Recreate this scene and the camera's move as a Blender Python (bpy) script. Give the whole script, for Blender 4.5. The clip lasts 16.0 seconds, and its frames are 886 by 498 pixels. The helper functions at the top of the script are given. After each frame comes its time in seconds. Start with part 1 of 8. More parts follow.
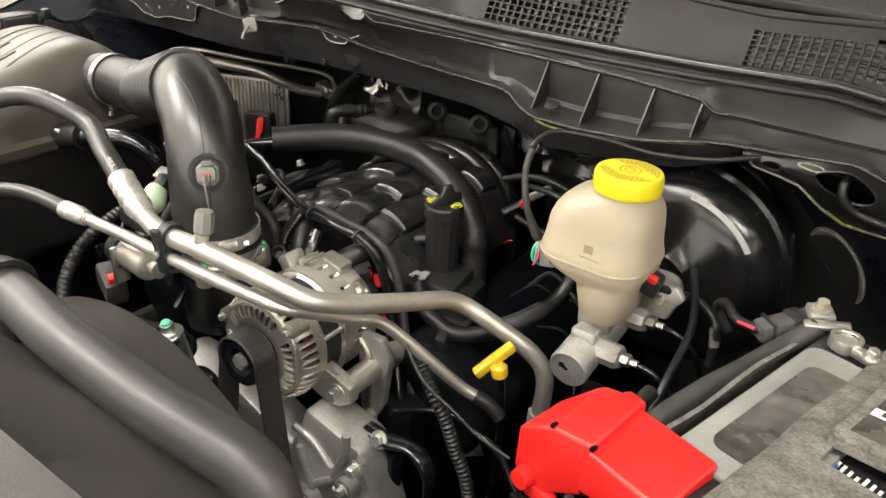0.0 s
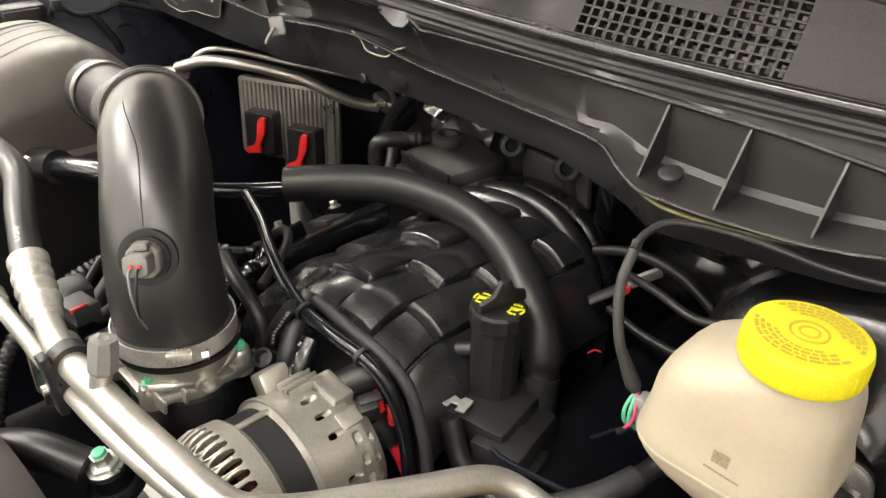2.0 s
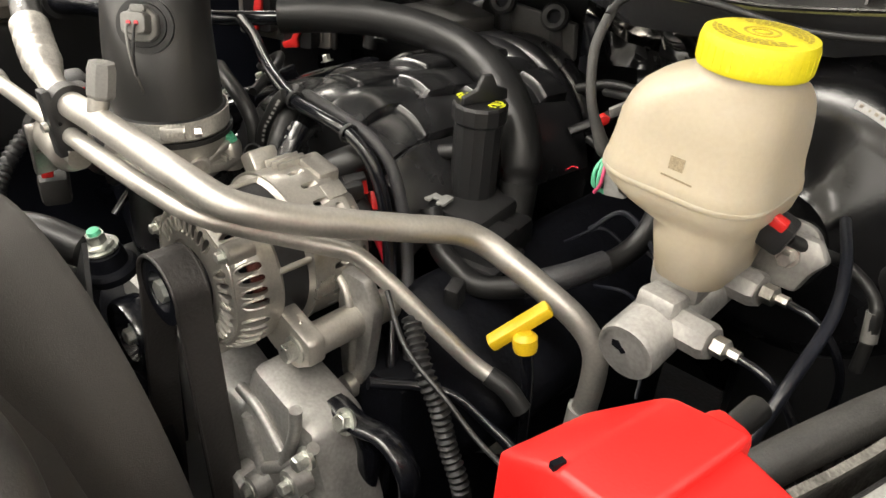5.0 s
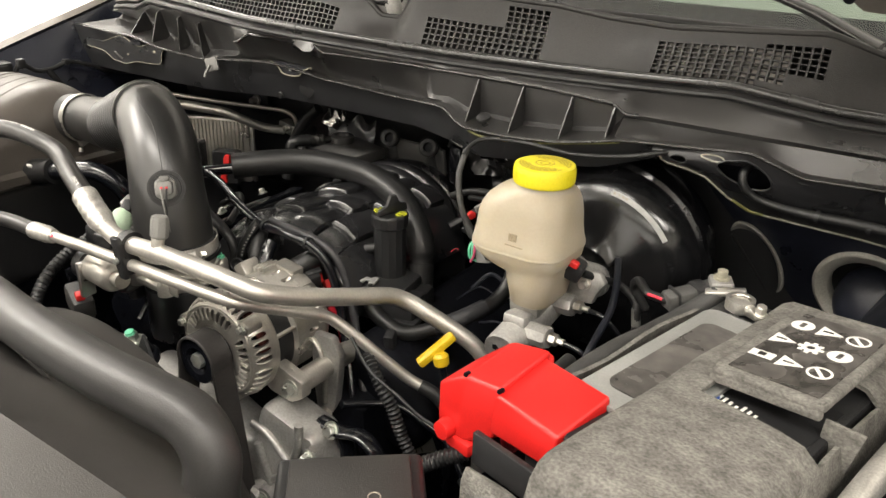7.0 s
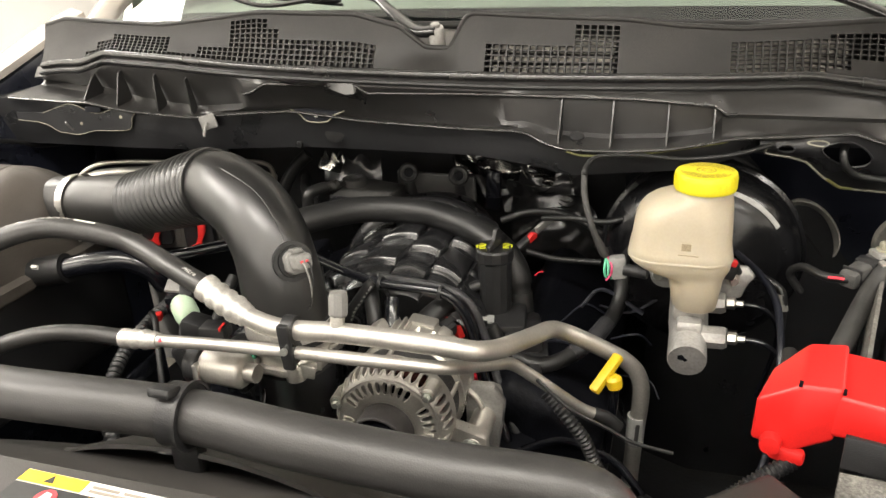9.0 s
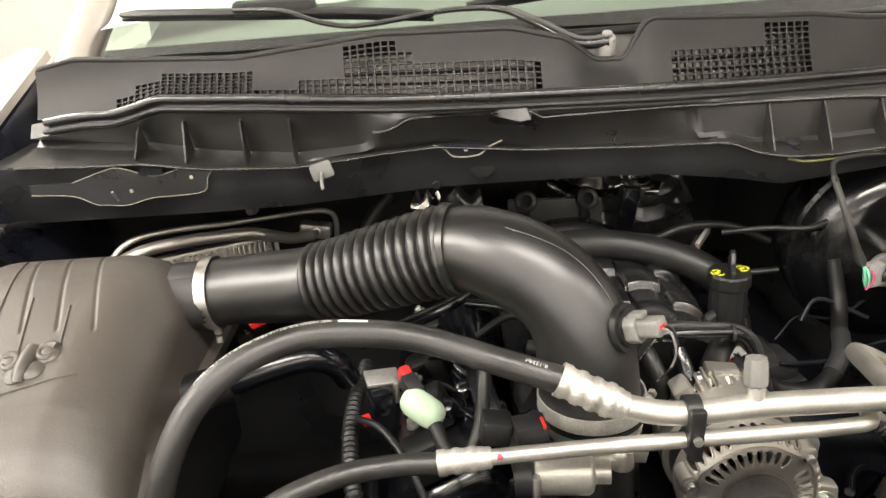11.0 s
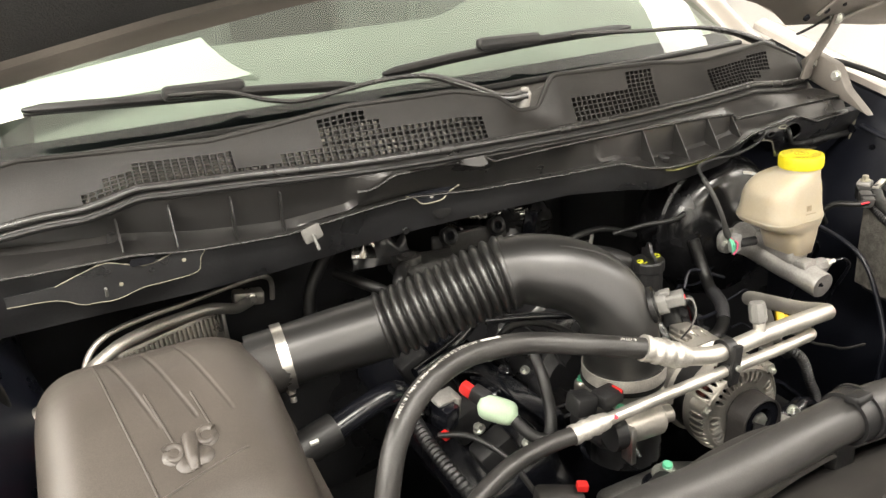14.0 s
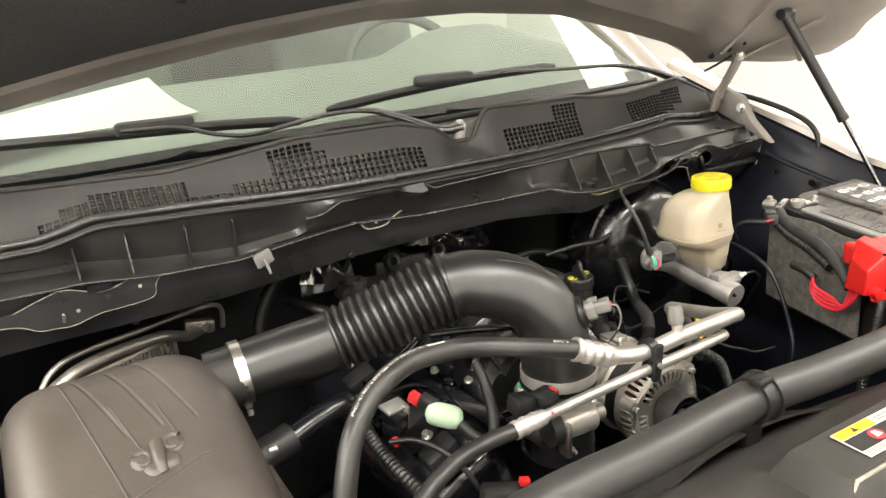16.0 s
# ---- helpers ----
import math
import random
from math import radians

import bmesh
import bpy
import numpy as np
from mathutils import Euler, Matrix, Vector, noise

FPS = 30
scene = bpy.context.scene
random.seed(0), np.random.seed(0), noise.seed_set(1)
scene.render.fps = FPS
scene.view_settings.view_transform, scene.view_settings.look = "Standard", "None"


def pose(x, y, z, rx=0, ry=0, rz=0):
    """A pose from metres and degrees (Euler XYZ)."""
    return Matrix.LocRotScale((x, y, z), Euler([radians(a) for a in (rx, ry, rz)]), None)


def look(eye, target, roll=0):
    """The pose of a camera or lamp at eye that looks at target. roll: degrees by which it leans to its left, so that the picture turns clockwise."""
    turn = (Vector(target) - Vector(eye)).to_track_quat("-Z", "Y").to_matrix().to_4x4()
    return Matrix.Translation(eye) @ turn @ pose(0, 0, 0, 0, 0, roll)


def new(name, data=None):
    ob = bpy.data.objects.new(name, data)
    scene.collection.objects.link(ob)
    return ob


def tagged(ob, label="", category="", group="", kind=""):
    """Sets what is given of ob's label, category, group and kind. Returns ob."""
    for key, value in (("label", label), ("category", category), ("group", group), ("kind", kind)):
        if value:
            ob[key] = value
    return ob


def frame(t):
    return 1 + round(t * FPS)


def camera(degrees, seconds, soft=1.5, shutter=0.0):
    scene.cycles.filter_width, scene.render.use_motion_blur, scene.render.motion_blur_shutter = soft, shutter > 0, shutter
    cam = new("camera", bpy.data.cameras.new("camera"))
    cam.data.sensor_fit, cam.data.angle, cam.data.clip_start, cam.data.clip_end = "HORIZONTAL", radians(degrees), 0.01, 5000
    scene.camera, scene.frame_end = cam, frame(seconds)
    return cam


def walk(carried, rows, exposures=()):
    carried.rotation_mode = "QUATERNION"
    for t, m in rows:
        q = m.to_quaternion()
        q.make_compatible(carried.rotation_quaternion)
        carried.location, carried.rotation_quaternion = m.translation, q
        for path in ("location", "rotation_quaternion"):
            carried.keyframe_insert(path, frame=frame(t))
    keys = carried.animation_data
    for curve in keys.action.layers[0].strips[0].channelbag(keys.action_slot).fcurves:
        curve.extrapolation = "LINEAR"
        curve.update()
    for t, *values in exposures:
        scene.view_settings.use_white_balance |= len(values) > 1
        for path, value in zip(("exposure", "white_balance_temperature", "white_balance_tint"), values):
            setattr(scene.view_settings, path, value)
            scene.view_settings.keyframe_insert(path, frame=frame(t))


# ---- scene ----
cam = camera(60.0, 16.0)
PATH = [
    (0, (0.682, -0.919, 1.436), (-0.321, 0.528, 0.487), 3.2),
    (0.5, (0.691, -0.885, 1.438), (-0.349, 0.532, 0.484), 3.8),
    (1, (0.63, -0.808, 1.444), (-0.456, 0.568, 0.481), 3.7),
    (1.5, (0.552, -0.691, 1.427), (-0.611, 0.613, 0.454), 3.0),
    (2, (0.514, -0.616, 1.395), (-0.679, 0.64, 0.395), 2.1),
    (2.5, (0.491, -0.585, 1.34), (-0.688, 0.649, 0.298), 1.8),
    (3, (0.493, -0.584, 1.278), (-0.663, 0.619, 0.175), 1.9),
    (3.5, (0.508, -0.586, 1.228), (-0.631, 0.594, 0.084), 4.1),
    (3.7, (0.514, -0.593, 1.21), (-0.624, 0.584, 0.061), 5.2),
    (5.8, (0.688, -0.786, 1.33), (-0.454, 0.557, 0.385), 3.0),
    (6, (0.709, -0.819, 1.345), (-0.42, 0.555, 0.43), 2.7),
    (6.5, (0.76, -0.902, 1.386), (-0.327, 0.547, 0.537), 1.3),
    (7, (0.786, -0.963, 1.407), (-0.234, 0.553, 0.592), 1.3),
    (7.5, (0.745, -0.998, 1.405), (-0.189, 0.576, 0.598), -0.2),
    (8, (0.643, -1.038, 1.423), (-0.169, 0.603, 0.618), -2.7),
    (8.5, (0.549, -1.065, 1.421), (-0.13, 0.639, 0.623), -2.3),
    (9, (0.39, -1.11, 1.42), (-0.177, 0.643, 0.641), -2.6),
    (9.5, (0.229, -1.105, 1.423), (-0.183, 0.685, 0.632), -3.0),
    (10, (0.07, -1.085, 1.432), (-0.2, 0.736, 0.651), -3.2),
    (10.2, (0.019, -1.077, 1.44), (-0.216, 0.753, 0.669), -3.2),
    (12.3, (-0.421, -0.94, 1.435), (-0.025, 0.827, 0.588), -4.0),
    (12.5, (-0.447, -0.933, 1.438), (0.02, 0.818, 0.594), -3.1),
    (13, (-0.48, -0.946, 1.432), (0.08, 0.792, 0.614), -2.5),
    (13.5, (-0.525, -0.982, 1.449), (0.12, 0.739, 0.66), -3.8),
    (14, (-0.606, -1.084, 1.517), (0.14, 0.618, 0.777), -5.1),
    (14.5, (-0.643, -1.158, 1.514), (0.188, 0.521, 0.815), -4.7),
    (15, (-0.643, -1.173, 1.511), (0.212, 0.499, 0.824), -4.9),
    (15.5, (-0.647, -1.175, 1.516), (0.236, 0.493, 0.854), -5.3),
    (16, (-0.652, -1.156, 1.515), (0.259, 0.501, 0.864), -4.9),
]
EXPOSURE = [(0, -0.68), (2, -0.58), (2.5, -0.52), (3.5, -0.52), (6, -0.68), (7.5, -0.82), (9, -0.65), (10, -0.65), (12.5, -0.42), (14, -0.55), (15, -0.6), (16, -0.62)]
walk(cam, [(t, look(eye, target, roll)) for t, eye, target, roll in PATH], EXPOSURE)

# ---- world and light: a bright white showroom with rows of ceiling panels ----
world = bpy.data.worlds.new("showroom_air")
scene.world = world
world.use_nodes = True
world.node_tree.nodes["Background"].inputs[0].default_value = (1.0, 0.96, 0.9, 1)
world.node_tree.nodes["Background"].inputs[1].default_value = 0.12
scene.view_settings.exposure = -0.05


def ceiling_lamp(x, y, z, sx, sy, power):
    data = bpy.data.lights.new("ceiling_panel", "AREA")
    data.shape, data.size, data.size_y, data.energy, data.color = "RECTANGLE", sx, sy, power, (1.0, 0.945, 0.86)
    ob = new("ceiling_panel", data)
    ob.matrix_world = look((x, y, z), (x, y, 0))
    return ob


for lx in (-2.6, 0.0, 2.6):
    ceiling_lamp(lx, -4.4, 3.36, 1.9, 0.6, 80)
    ceiling_lamp(lx, -1.75, 3.36, 1.9, 0.5, 140)
for ly in (-1.4, 1.0):
    ceiling_lamp(-3.4, ly, 3.36, 0.9, 1.9, 270)
for ly in (-1.4, 1.6):
    ceiling_lamp(3.7, ly, 3.36, 0.9, 1.9, 80)
ceiling_lamp(0.3, 1.5, 3.36, 9.0, 2.6, 140)
# unseen fill from the front, added to brighten the bulkhead side of the bay
fill_light = bpy.data.lights.new("front_fill", "AREA")
fill_light.shape, fill_light.size, fill_light.size_y, fill_light.energy, fill_light.color = "RECTANGLE", 9.0, 2.4, 260, (1.0, 0.95, 0.88)
new("front_fill", fill_light).matrix_world = look((0.0, -6.9, 1.75), (0.0, 0.0, 1.2))

# ---- materials ----


def material(name, colour, rough=0.5, metal=0.0, grain=0.0, scale=60.0, bump=0.0, blotch=0.0, blotch_scale=6.0, rough_var=0.0,
             coat=0.0, spec=0.5, stretch=None):
    """A principled surface: base colour with fine grain and broad blotches, varied roughness and fine relief."""
    m = bpy.data.materials.new(name)
    m.use_nodes = True
    nt = m.node_tree
    b = nt.nodes["Principled BSDF"]
    b.inputs["Metallic"].default_value = metal
    b.inputs["Roughness"].default_value = rough
    b.inputs["Coat Weight"].default_value = coat
    b.inputs["Coat Roughness"].default_value = 0.08
    b.inputs["Specular IOR Level"].default_value = spec
    co = nt.nodes.new("ShaderNodeTexCoord")
    mp = nt.nodes.new("ShaderNodeMapping")
    nt.links.new(co.outputs["Object"], mp.inputs[0])
    if stretch:
        mp.inputs["Scale"].default_value = stretch
    fine = nt.nodes.new("ShaderNodeTexNoise")
    fine.inputs["Scale"].default_value = scale
    fine.inputs["Detail"].default_value = 4
    broad = nt.nodes.new("ShaderNodeTexNoise")
    broad.inputs["Scale"].default_value = blotch_scale
    broad.inputs["Detail"].default_value = 5
    for n in (fine, broad):
        nt.links.new(mp.outputs[0], n.inputs["Vector"])

    def spread(source, amount):
        r = nt.nodes.new("ShaderNodeMapRange")
        r.inputs[1].default_value, r.inputs[2].default_value = 0.3, 0.7
        r.inputs[3].default_value, r.inputs[4].default_value = 1 - amount, 1 + amount
        nt.links.new(source, r.inputs[0])
        return r.outputs[0]

    mul = nt.nodes.new("ShaderNodeMath")
    mul.operation = "MULTIPLY"
    nt.links.new(spread(fine.outputs["Fac"], grain), mul.inputs[0])
    nt.links.new(spread(broad.outputs["Fac"], blotch), mul.inputs[1])
    vec = nt.nodes.new("ShaderNodeVectorMath")
    vec.operation = "SCALE"
    vec.inputs[0].default_value = colour
    nt.links.new(mul.outputs[0], vec.inputs["Scale"])
    nt.links.new(vec.outputs[0], b.inputs["Base Color"])
    if rough_var:
        r = nt.nodes.new("ShaderNodeMapRange")
        r.inputs[1].default_value, r.inputs[2].default_value = 0.3, 0.7
        r.inputs[3].default_value, r.inputs[4].default_value = max(0.02, rough - rough_var), min(1, rough + rough_var)
        nt.links.new(broad.outputs["Fac"], r.inputs[0])
        nt.links.new(r.outputs[0], b.inputs["Roughness"])
    if bump:
        bp = nt.nodes.new("ShaderNodeBump")
        bp.inputs["Strength"].default_value = bump
        bp.inputs["Distance"].default_value = 0.002
        nt.links.new(fine.outputs["Fac"], bp.inputs["Height"])
        nt.links.new(bp.outputs[0], b.inputs["Normal"])
    return m


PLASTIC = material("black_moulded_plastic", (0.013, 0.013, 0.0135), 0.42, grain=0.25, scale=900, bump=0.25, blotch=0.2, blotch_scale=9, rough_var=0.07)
PLASTIC_MATT = material("matt_grey_black_plastic", (0.022, 0.0205, 0.019), 0.55, grain=0.3, scale=1100, bump=0.35, blotch=0.22, blotch_scale=7, rough_var=0.08)
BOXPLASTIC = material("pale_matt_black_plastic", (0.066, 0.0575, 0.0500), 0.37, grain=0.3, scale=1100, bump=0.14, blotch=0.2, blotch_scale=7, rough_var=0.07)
TRAY = material("black_tray_plastic", (0.0185, 0.0177, 0.0170), 0.33, spec=0.75, grain=0.2, scale=900, bump=0.10, blotch=0.25, blotch_scale=9, rough_var=0.08)
SHROUD = material("sooty_grey_black_plastic", (0.037, 0.0345, 0.032), 0.45, grain=0.2, scale=900, bump=0.2, blotch=0.15, blotch_scale=7, rough_var=0.06)
BIGHOSE = material("satin_grey_black_rubber", (0.030, 0.029, 0.028), 0.40, grain=0.15, scale=700, bump=0.12, blotch=0.15, blotch_scale=9, rough_var=0.05)
COWL = material("weathered_cowl_plastic", (0.014, 0.013, 0.012), 0.45, grain=0.3, scale=700, bump=0.22, blotch=0.45, blotch_scale=9, spec=0.32, rough_var=0.1)
# dusty grey, made lighter than COWL for light falling on the upward face
DECK = material("dusty_toplit_cowl_deck", (0.055, 0.051, 0.046), 0.5, grain=0.25, scale=600, bump=0.15, blotch=0.45, blotch_scale=14, rough_var=0.1)
EDGE = material("shiny_black_edge", (0.014, 0.0135, 0.013), 0.23, grain=0.2, scale=400, bump=0.1, blotch=0.25, blotch_scale=20, rough_var=0.08, spec=0.7)
BOOSTER = material("satin_black_steel_shell", (0.005, 0.005, 0.0055), 0.20, grain=0.15, scale=300, bump=0.06, blotch=0.4, blotch_scale=18, rough_var=0.12)
DUCT = material("satin_blow_moulded_plastic", (0.010, 0.0098, 0.0094), 0.38, spec=0.85, grain=0.15, scale=500, bump=0.03, blotch=0.2, blotch_scale=8, rough_var=0.06)
RUNNER = material("glossy_moulded_nylon", (0.0125, 0.0125, 0.0135), 0.28, spec=0.85, grain=0.15, scale=500, bump=0.02, blotch=0.2, blotch_scale=10, rough_var=0.08)
RUBBER = material("black_rubber", (0.011, 0.011, 0.011), 0.44, spec=0.4, grain=0.2, scale=600, bump=0.10, blotch=0.25, blotch_scale=14, rough_var=0.1)
HOSE = material("ribbed_grey_rubber_hose", (0.024, 0.023, 0.022), 0.38, grain=0.25, scale=500, bump=0.12, blotch=0.4, blotch_scale=20, rough_var=0.08)
GLOSS = material("gloss_black_paint", (0.005, 0.0054, 0.0075), 0.22, grain=0.1, scale=400, bump=0.05, blotch=0.2, blotch_scale=12, rough_var=0.08, coat=0.4)
BAYPANEL = material("dark_blue_black_bay_paint", (0.0105, 0.012, 0.019), 0.36, grain=0.15, scale=300, bump=0.08, blotch=0.3, blotch_scale=8, rough_var=0.12)
BULK = material("black_bulkhead_paint", (0.016, 0.0162, 0.0172), 0.34, grain=0.15, scale=300, bump=0.08, blotch=0.35, blotch_scale=8, rough_var=0.12)
BAYBLACK = material("black_bay_paint", (0.0070, 0.008, 0.0125), 0.40, spec=0.35, grain=0.2, scale=300, bump=0.1, blotch=0.3, blotch_scale=8, rough_var=0.12)
# near-black, hardly shining: deep shade is put into this colour
DARK = material("black_iron_shade_tone", (0.0026, 0.0029, 0.0045), 0.6, spec=0.12, grain=0.4, scale=150, bump=0.4, blotch=0.4, blotch_scale=18)
ALLOY = material("cast_aluminium", (0.46, 0.44, 0.40), 0.38, metal=0.78, grain=0.08, scale=420, bump=0.12, blotch=0.18, blotch_scale=16, rough_var=0.12)
ALLOY_DULL = material("dull_sand_cast_aluminium", (0.36, 0.352, 0.335), 0.5, metal=0.75, grain=0.12, scale=300, bump=0.14, blotch=0.2, blotch_scale=24, rough_var=0.16)
PIPE = material("drawn_aluminium_pipe", (0.51, 0.49, 0.45), 0.45, metal=0.85, grain=0.08, scale=400, bump=0.05, blotch=0.1, blotch_scale=25, rough_var=0.1)
CRIMP = material("crimped_aluminium", (0.57, 0.55, 0.51), 0.46, metal=0.75, grain=0.15, scale=500, bump=0.2, blotch=0.15, blotch_scale=40, rough_var=0.1)
STEEL = material("bright_steel", (0.66, 0.64, 0.60), 0.34, metal=1.0, grain=0.1, scale=500, bump=0.1, blotch=0.15, blotch_scale=30, rough_var=0.1)
ZINC = material("zinc_plated_bolt", (0.55, 0.56, 0.52), 0.35, metal=0.9, grain=0.15, scale=600, bump=0.2, blotch=0.2, blotch_scale=60, rough_var=0.1)
YELLOW = material("yellow_plastic", (0.60, 0.52, 0.012), 0.45, grain=0.06, scale=500, bump=0.15, blotch=0.06, blotch_scale=20, rough_var=0.05)
ORANGEYELLOW = material("orange_yellow_plastic", (0.56, 0.37, 0.010), 0.42, grain=0.06, scale=500, bump=0.15, blotch=0.1, blotch_scale=30, rough_var=0.05)
# black base lifted for veiling glare at the bulkhead, with dusty blotches
HAZEDUST = material("hazed_dusty_black_plastic", (0.055, 0.054, 0.052), 0.36, grain=0.25, scale=700, bump=0.15, blotch=0.5, blotch_scale=18, rough_var=0.1)
VENTGREY = material("pale_grey_louvre_paint", (0.52, 0.49, 0.44), 0.5, grain=0.15, scale=500, bump=0.1, blotch=0.4, blotch_scale=12, rough_var=0.08)
SEALEDGE = material("pale_worn_paint_edge", (0.22, 0.21, 0.17), 0.35, grain=0.2, scale=300, blotch=0.5, blotch_scale=30)
YELLOW_INK = material("olive_print", (0.36, 0.28, 0.02), 0.5, grain=0.1, scale=300)
REDLOCK = material("red_plug_plastic", (0.52, 0.016, 0.014), 0.45, grain=0.08, scale=500, bump=0.1, blotch=0.1, blotch_scale=15, rough_var=0.06)
LABELGREY = material("pale_grey_label", (0.25, 0.25, 0.24), 0.4, grain=0.1, scale=300, blotch=0.15, blotch_scale=40)
RED = material("red_moulded_plastic", (0.54, 0.013, 0.011), 0.42, grain=0.06, scale=700, bump=0.05, blotch=0.08, blotch_scale=15, rough_var=0.06)
REDWIRE = material("red_wire_sheath", (0.6, 0.02, 0.04), 0.4, grain=0.1, scale=300)
GREEN = material("pale_green_plastic", (0.45, 0.58, 0.42), 0.45, grain=0.06, scale=400, bump=0.1, blotch=0.1, blotch_scale=30)
GREENCLIP = material("green_clip_plastic", (0.1, 0.42, 0.25), 0.4, grain=0.1, scale=400)
TANKINK = material("faint_grey_print", (0.22, 0.18, 0.115), 0.5, grain=0.25, scale=900)
PINKWIRE = material("pink_wire", (0.50, 0.06, 0.14), 0.4, grain=0.1, scale=300)
TAPE = material("dusty_cloth_tape", (0.030, 0.0295, 0.028), 0.6, grain=0.3, scale=900, bump=0.2, blotch=0.3, blotch_scale=40)
GREYPLUG = material("light_grey_plastic", (0.15, 0.147, 0.138), 0.5, grain=0.1, scale=500, bump=0.1, blotch=0.1, blotch_scale=30)
BATGREY = material("mid_grey_battery_plastic", (0.20, 0.20, 0.19), 0.5, grain=0.12, scale=700, bump=0.2, blotch=0.15, blotch_scale=14, rough_var=0.08)
BATDARK = material("dusty_smoked_plastic", (0.065, 0.06, 0.055), 0.3, grain=0.3, scale=90, bump=0.05, blotch=0.5, blotch_scale=22, rough_var=0.15)
INKLIME = material("lime_yellow_print", (0.62, 0.64, 0.03), 0.5, grain=0.1, scale=300)
INKBLACK = material("black_print", (0.02, 0.02, 0.02), 0.5, grain=0.1, scale=300)
WHITE = material("white_print", (0.66, 0.645, 0.61), 0.5, grain=0.05, scale=200)
PAPER = material("white_paper", (0.85, 0.86, 0.82), 0.7, grain=0.03, scale=200, blotch=0.05, blotch_scale=5)
BLUE = material("blue_print", (0.03, 0.09, 0.4), 0.5, grain=0.05, scale=200)
REDPRINT = material("red_print", (0.62, 0.04, 0.05), 0.5, grain=0.05, scale=200)
INKGREY = material("grey_print", (0.25, 0.22, 0.18), 0.6, grain=0.1, scale=300)
ORANGEP = material("amber_print", (0.9, 0.55, 0.02), 0.45, grain=0.05, scale=200)
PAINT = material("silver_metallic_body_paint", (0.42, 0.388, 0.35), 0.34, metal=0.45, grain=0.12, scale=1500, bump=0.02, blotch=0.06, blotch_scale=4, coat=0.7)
# dusty silver, darkened further for the shading under the hood
PAINT_IN = material("dusty_unlacquered_paint_in_shade", (0.165, 0.150, 0.133), 0.5, metal=0.2, grain=0.15, scale=900, bump=0.1, blotch=0.25, blotch_scale=9, rough_var=0.1)
# grey lifted well up to make good the weak light at the strut tower
TOWERGREY = material("lightened_grey_bay_paint", (0.42, 0.41, 0.37), 0.5, grain=0.15, scale=400, bump=0.1, blotch=0.3, blotch_scale=14, rough_var=0.1)
LINER = material("black_hood_liner", (0.014, 0.014, 0.014), 0.8, grain=0.4, scale=400, bump=0.6, blotch=0.25, blotch_scale=6)
SEALANT = material("pale_seam_sealant", (0.24, 0.225, 0.17), 0.55, grain=0.2, scale=300, bump=0.4, blotch=0.25, blotch_scale=30)
SEALYELLOW = material("yellow_seam_sealant", (0.17, 0.165, 0.06), 0.5, grain=0.2, scale=300, bump=0.4, blotch=0.3, blotch_scale=30)
WALL = material("white_showroom_wall", (0.82, 0.81, 0.79), 0.6, grain=0.03, scale=80, bump=0.05, blotch=0.04, blotch_scale=1.5)
FLOORM = material("pale_polished_floor", (0.62, 0.6, 0.57), 0.25, grain=0.06, scale=40, bump=0.02, blotch=0.1, blotch_scale=1.2, rough_var=0.1)
DASH = material("grey_dashboard_vinyl", (0.34, 0.34, 0.325), 0.6, grain=0.15, scale=900, bump=0.4, blotch=0.1, blotch_scale=5)
SEAT = material("dark_grey_cloth", (0.16, 0.16, 0.155), 0.85, grain=0.3, scale=500, bump=0.4, blotch=0.15, blotch_scale=6)
BELT = material("black_ribbed_belt", (0.020, 0.018, 0.017), 0.5, grain=0.15, scale=300, bump=0.3, blotch=0.25, blotch_scale=20)
COPPER = material("lacquered_copper_winding", (0.10, 0.028, 0.02), 0.4, metal=0.6, grain=0.3, scale=300, bump=0.4, stretch=(1, 8, 1))
HONEY = material("braided_sleeve", (0.024, 0.024, 0.026), 0.45, grain=0.5, scale=900, bump=0.45, blotch=0.2, blotch_scale=30)


def foil_material():
    """Crinkled dark film with a bright sheen on its folds."""
    m = material("crinkled_dark_film", (0.050, 0.050, 0.052), 0.20, metal=0.2, grain=0.2, scale=60, bump=0.06, blotch=0.35, blotch_scale=25, rough_var=0.08, spec=0.9)
    for n in m.node_tree.nodes:
        if n.type == "BUMP":
            n.inputs["Distance"].default_value = 0.006
    return m


def felt_material():
    """Grey needle felt: light and dark fibres drawn along one direction."""
    m = material("grey_needle_felt", (0.128, 0.122, 0.111), 0.95, grain=0.30, scale=420, bump=0.6, blotch=0.30, blotch_scale=70, stretch=(0.8, 1.0, 1.0), spec=0.1)
    return m


def tank_material():
    """Milky translucent tank plastic."""
    m = material("milky_tank_plastic", (0.368, 0.322, 0.240), 0.42, grain=0.03, scale=300, bump=0.08, blotch=0.05, blotch_scale=10)
    b = m.node_tree.nodes["Principled BSDF"]
    b.inputs["Subsurface Weight"].default_value = 0.35
    b.inputs["Subsurface Radius"].default_value = (0.02, 0.015, 0.008)
    b.inputs["Subsurface Scale"].default_value = 0.6
    return m


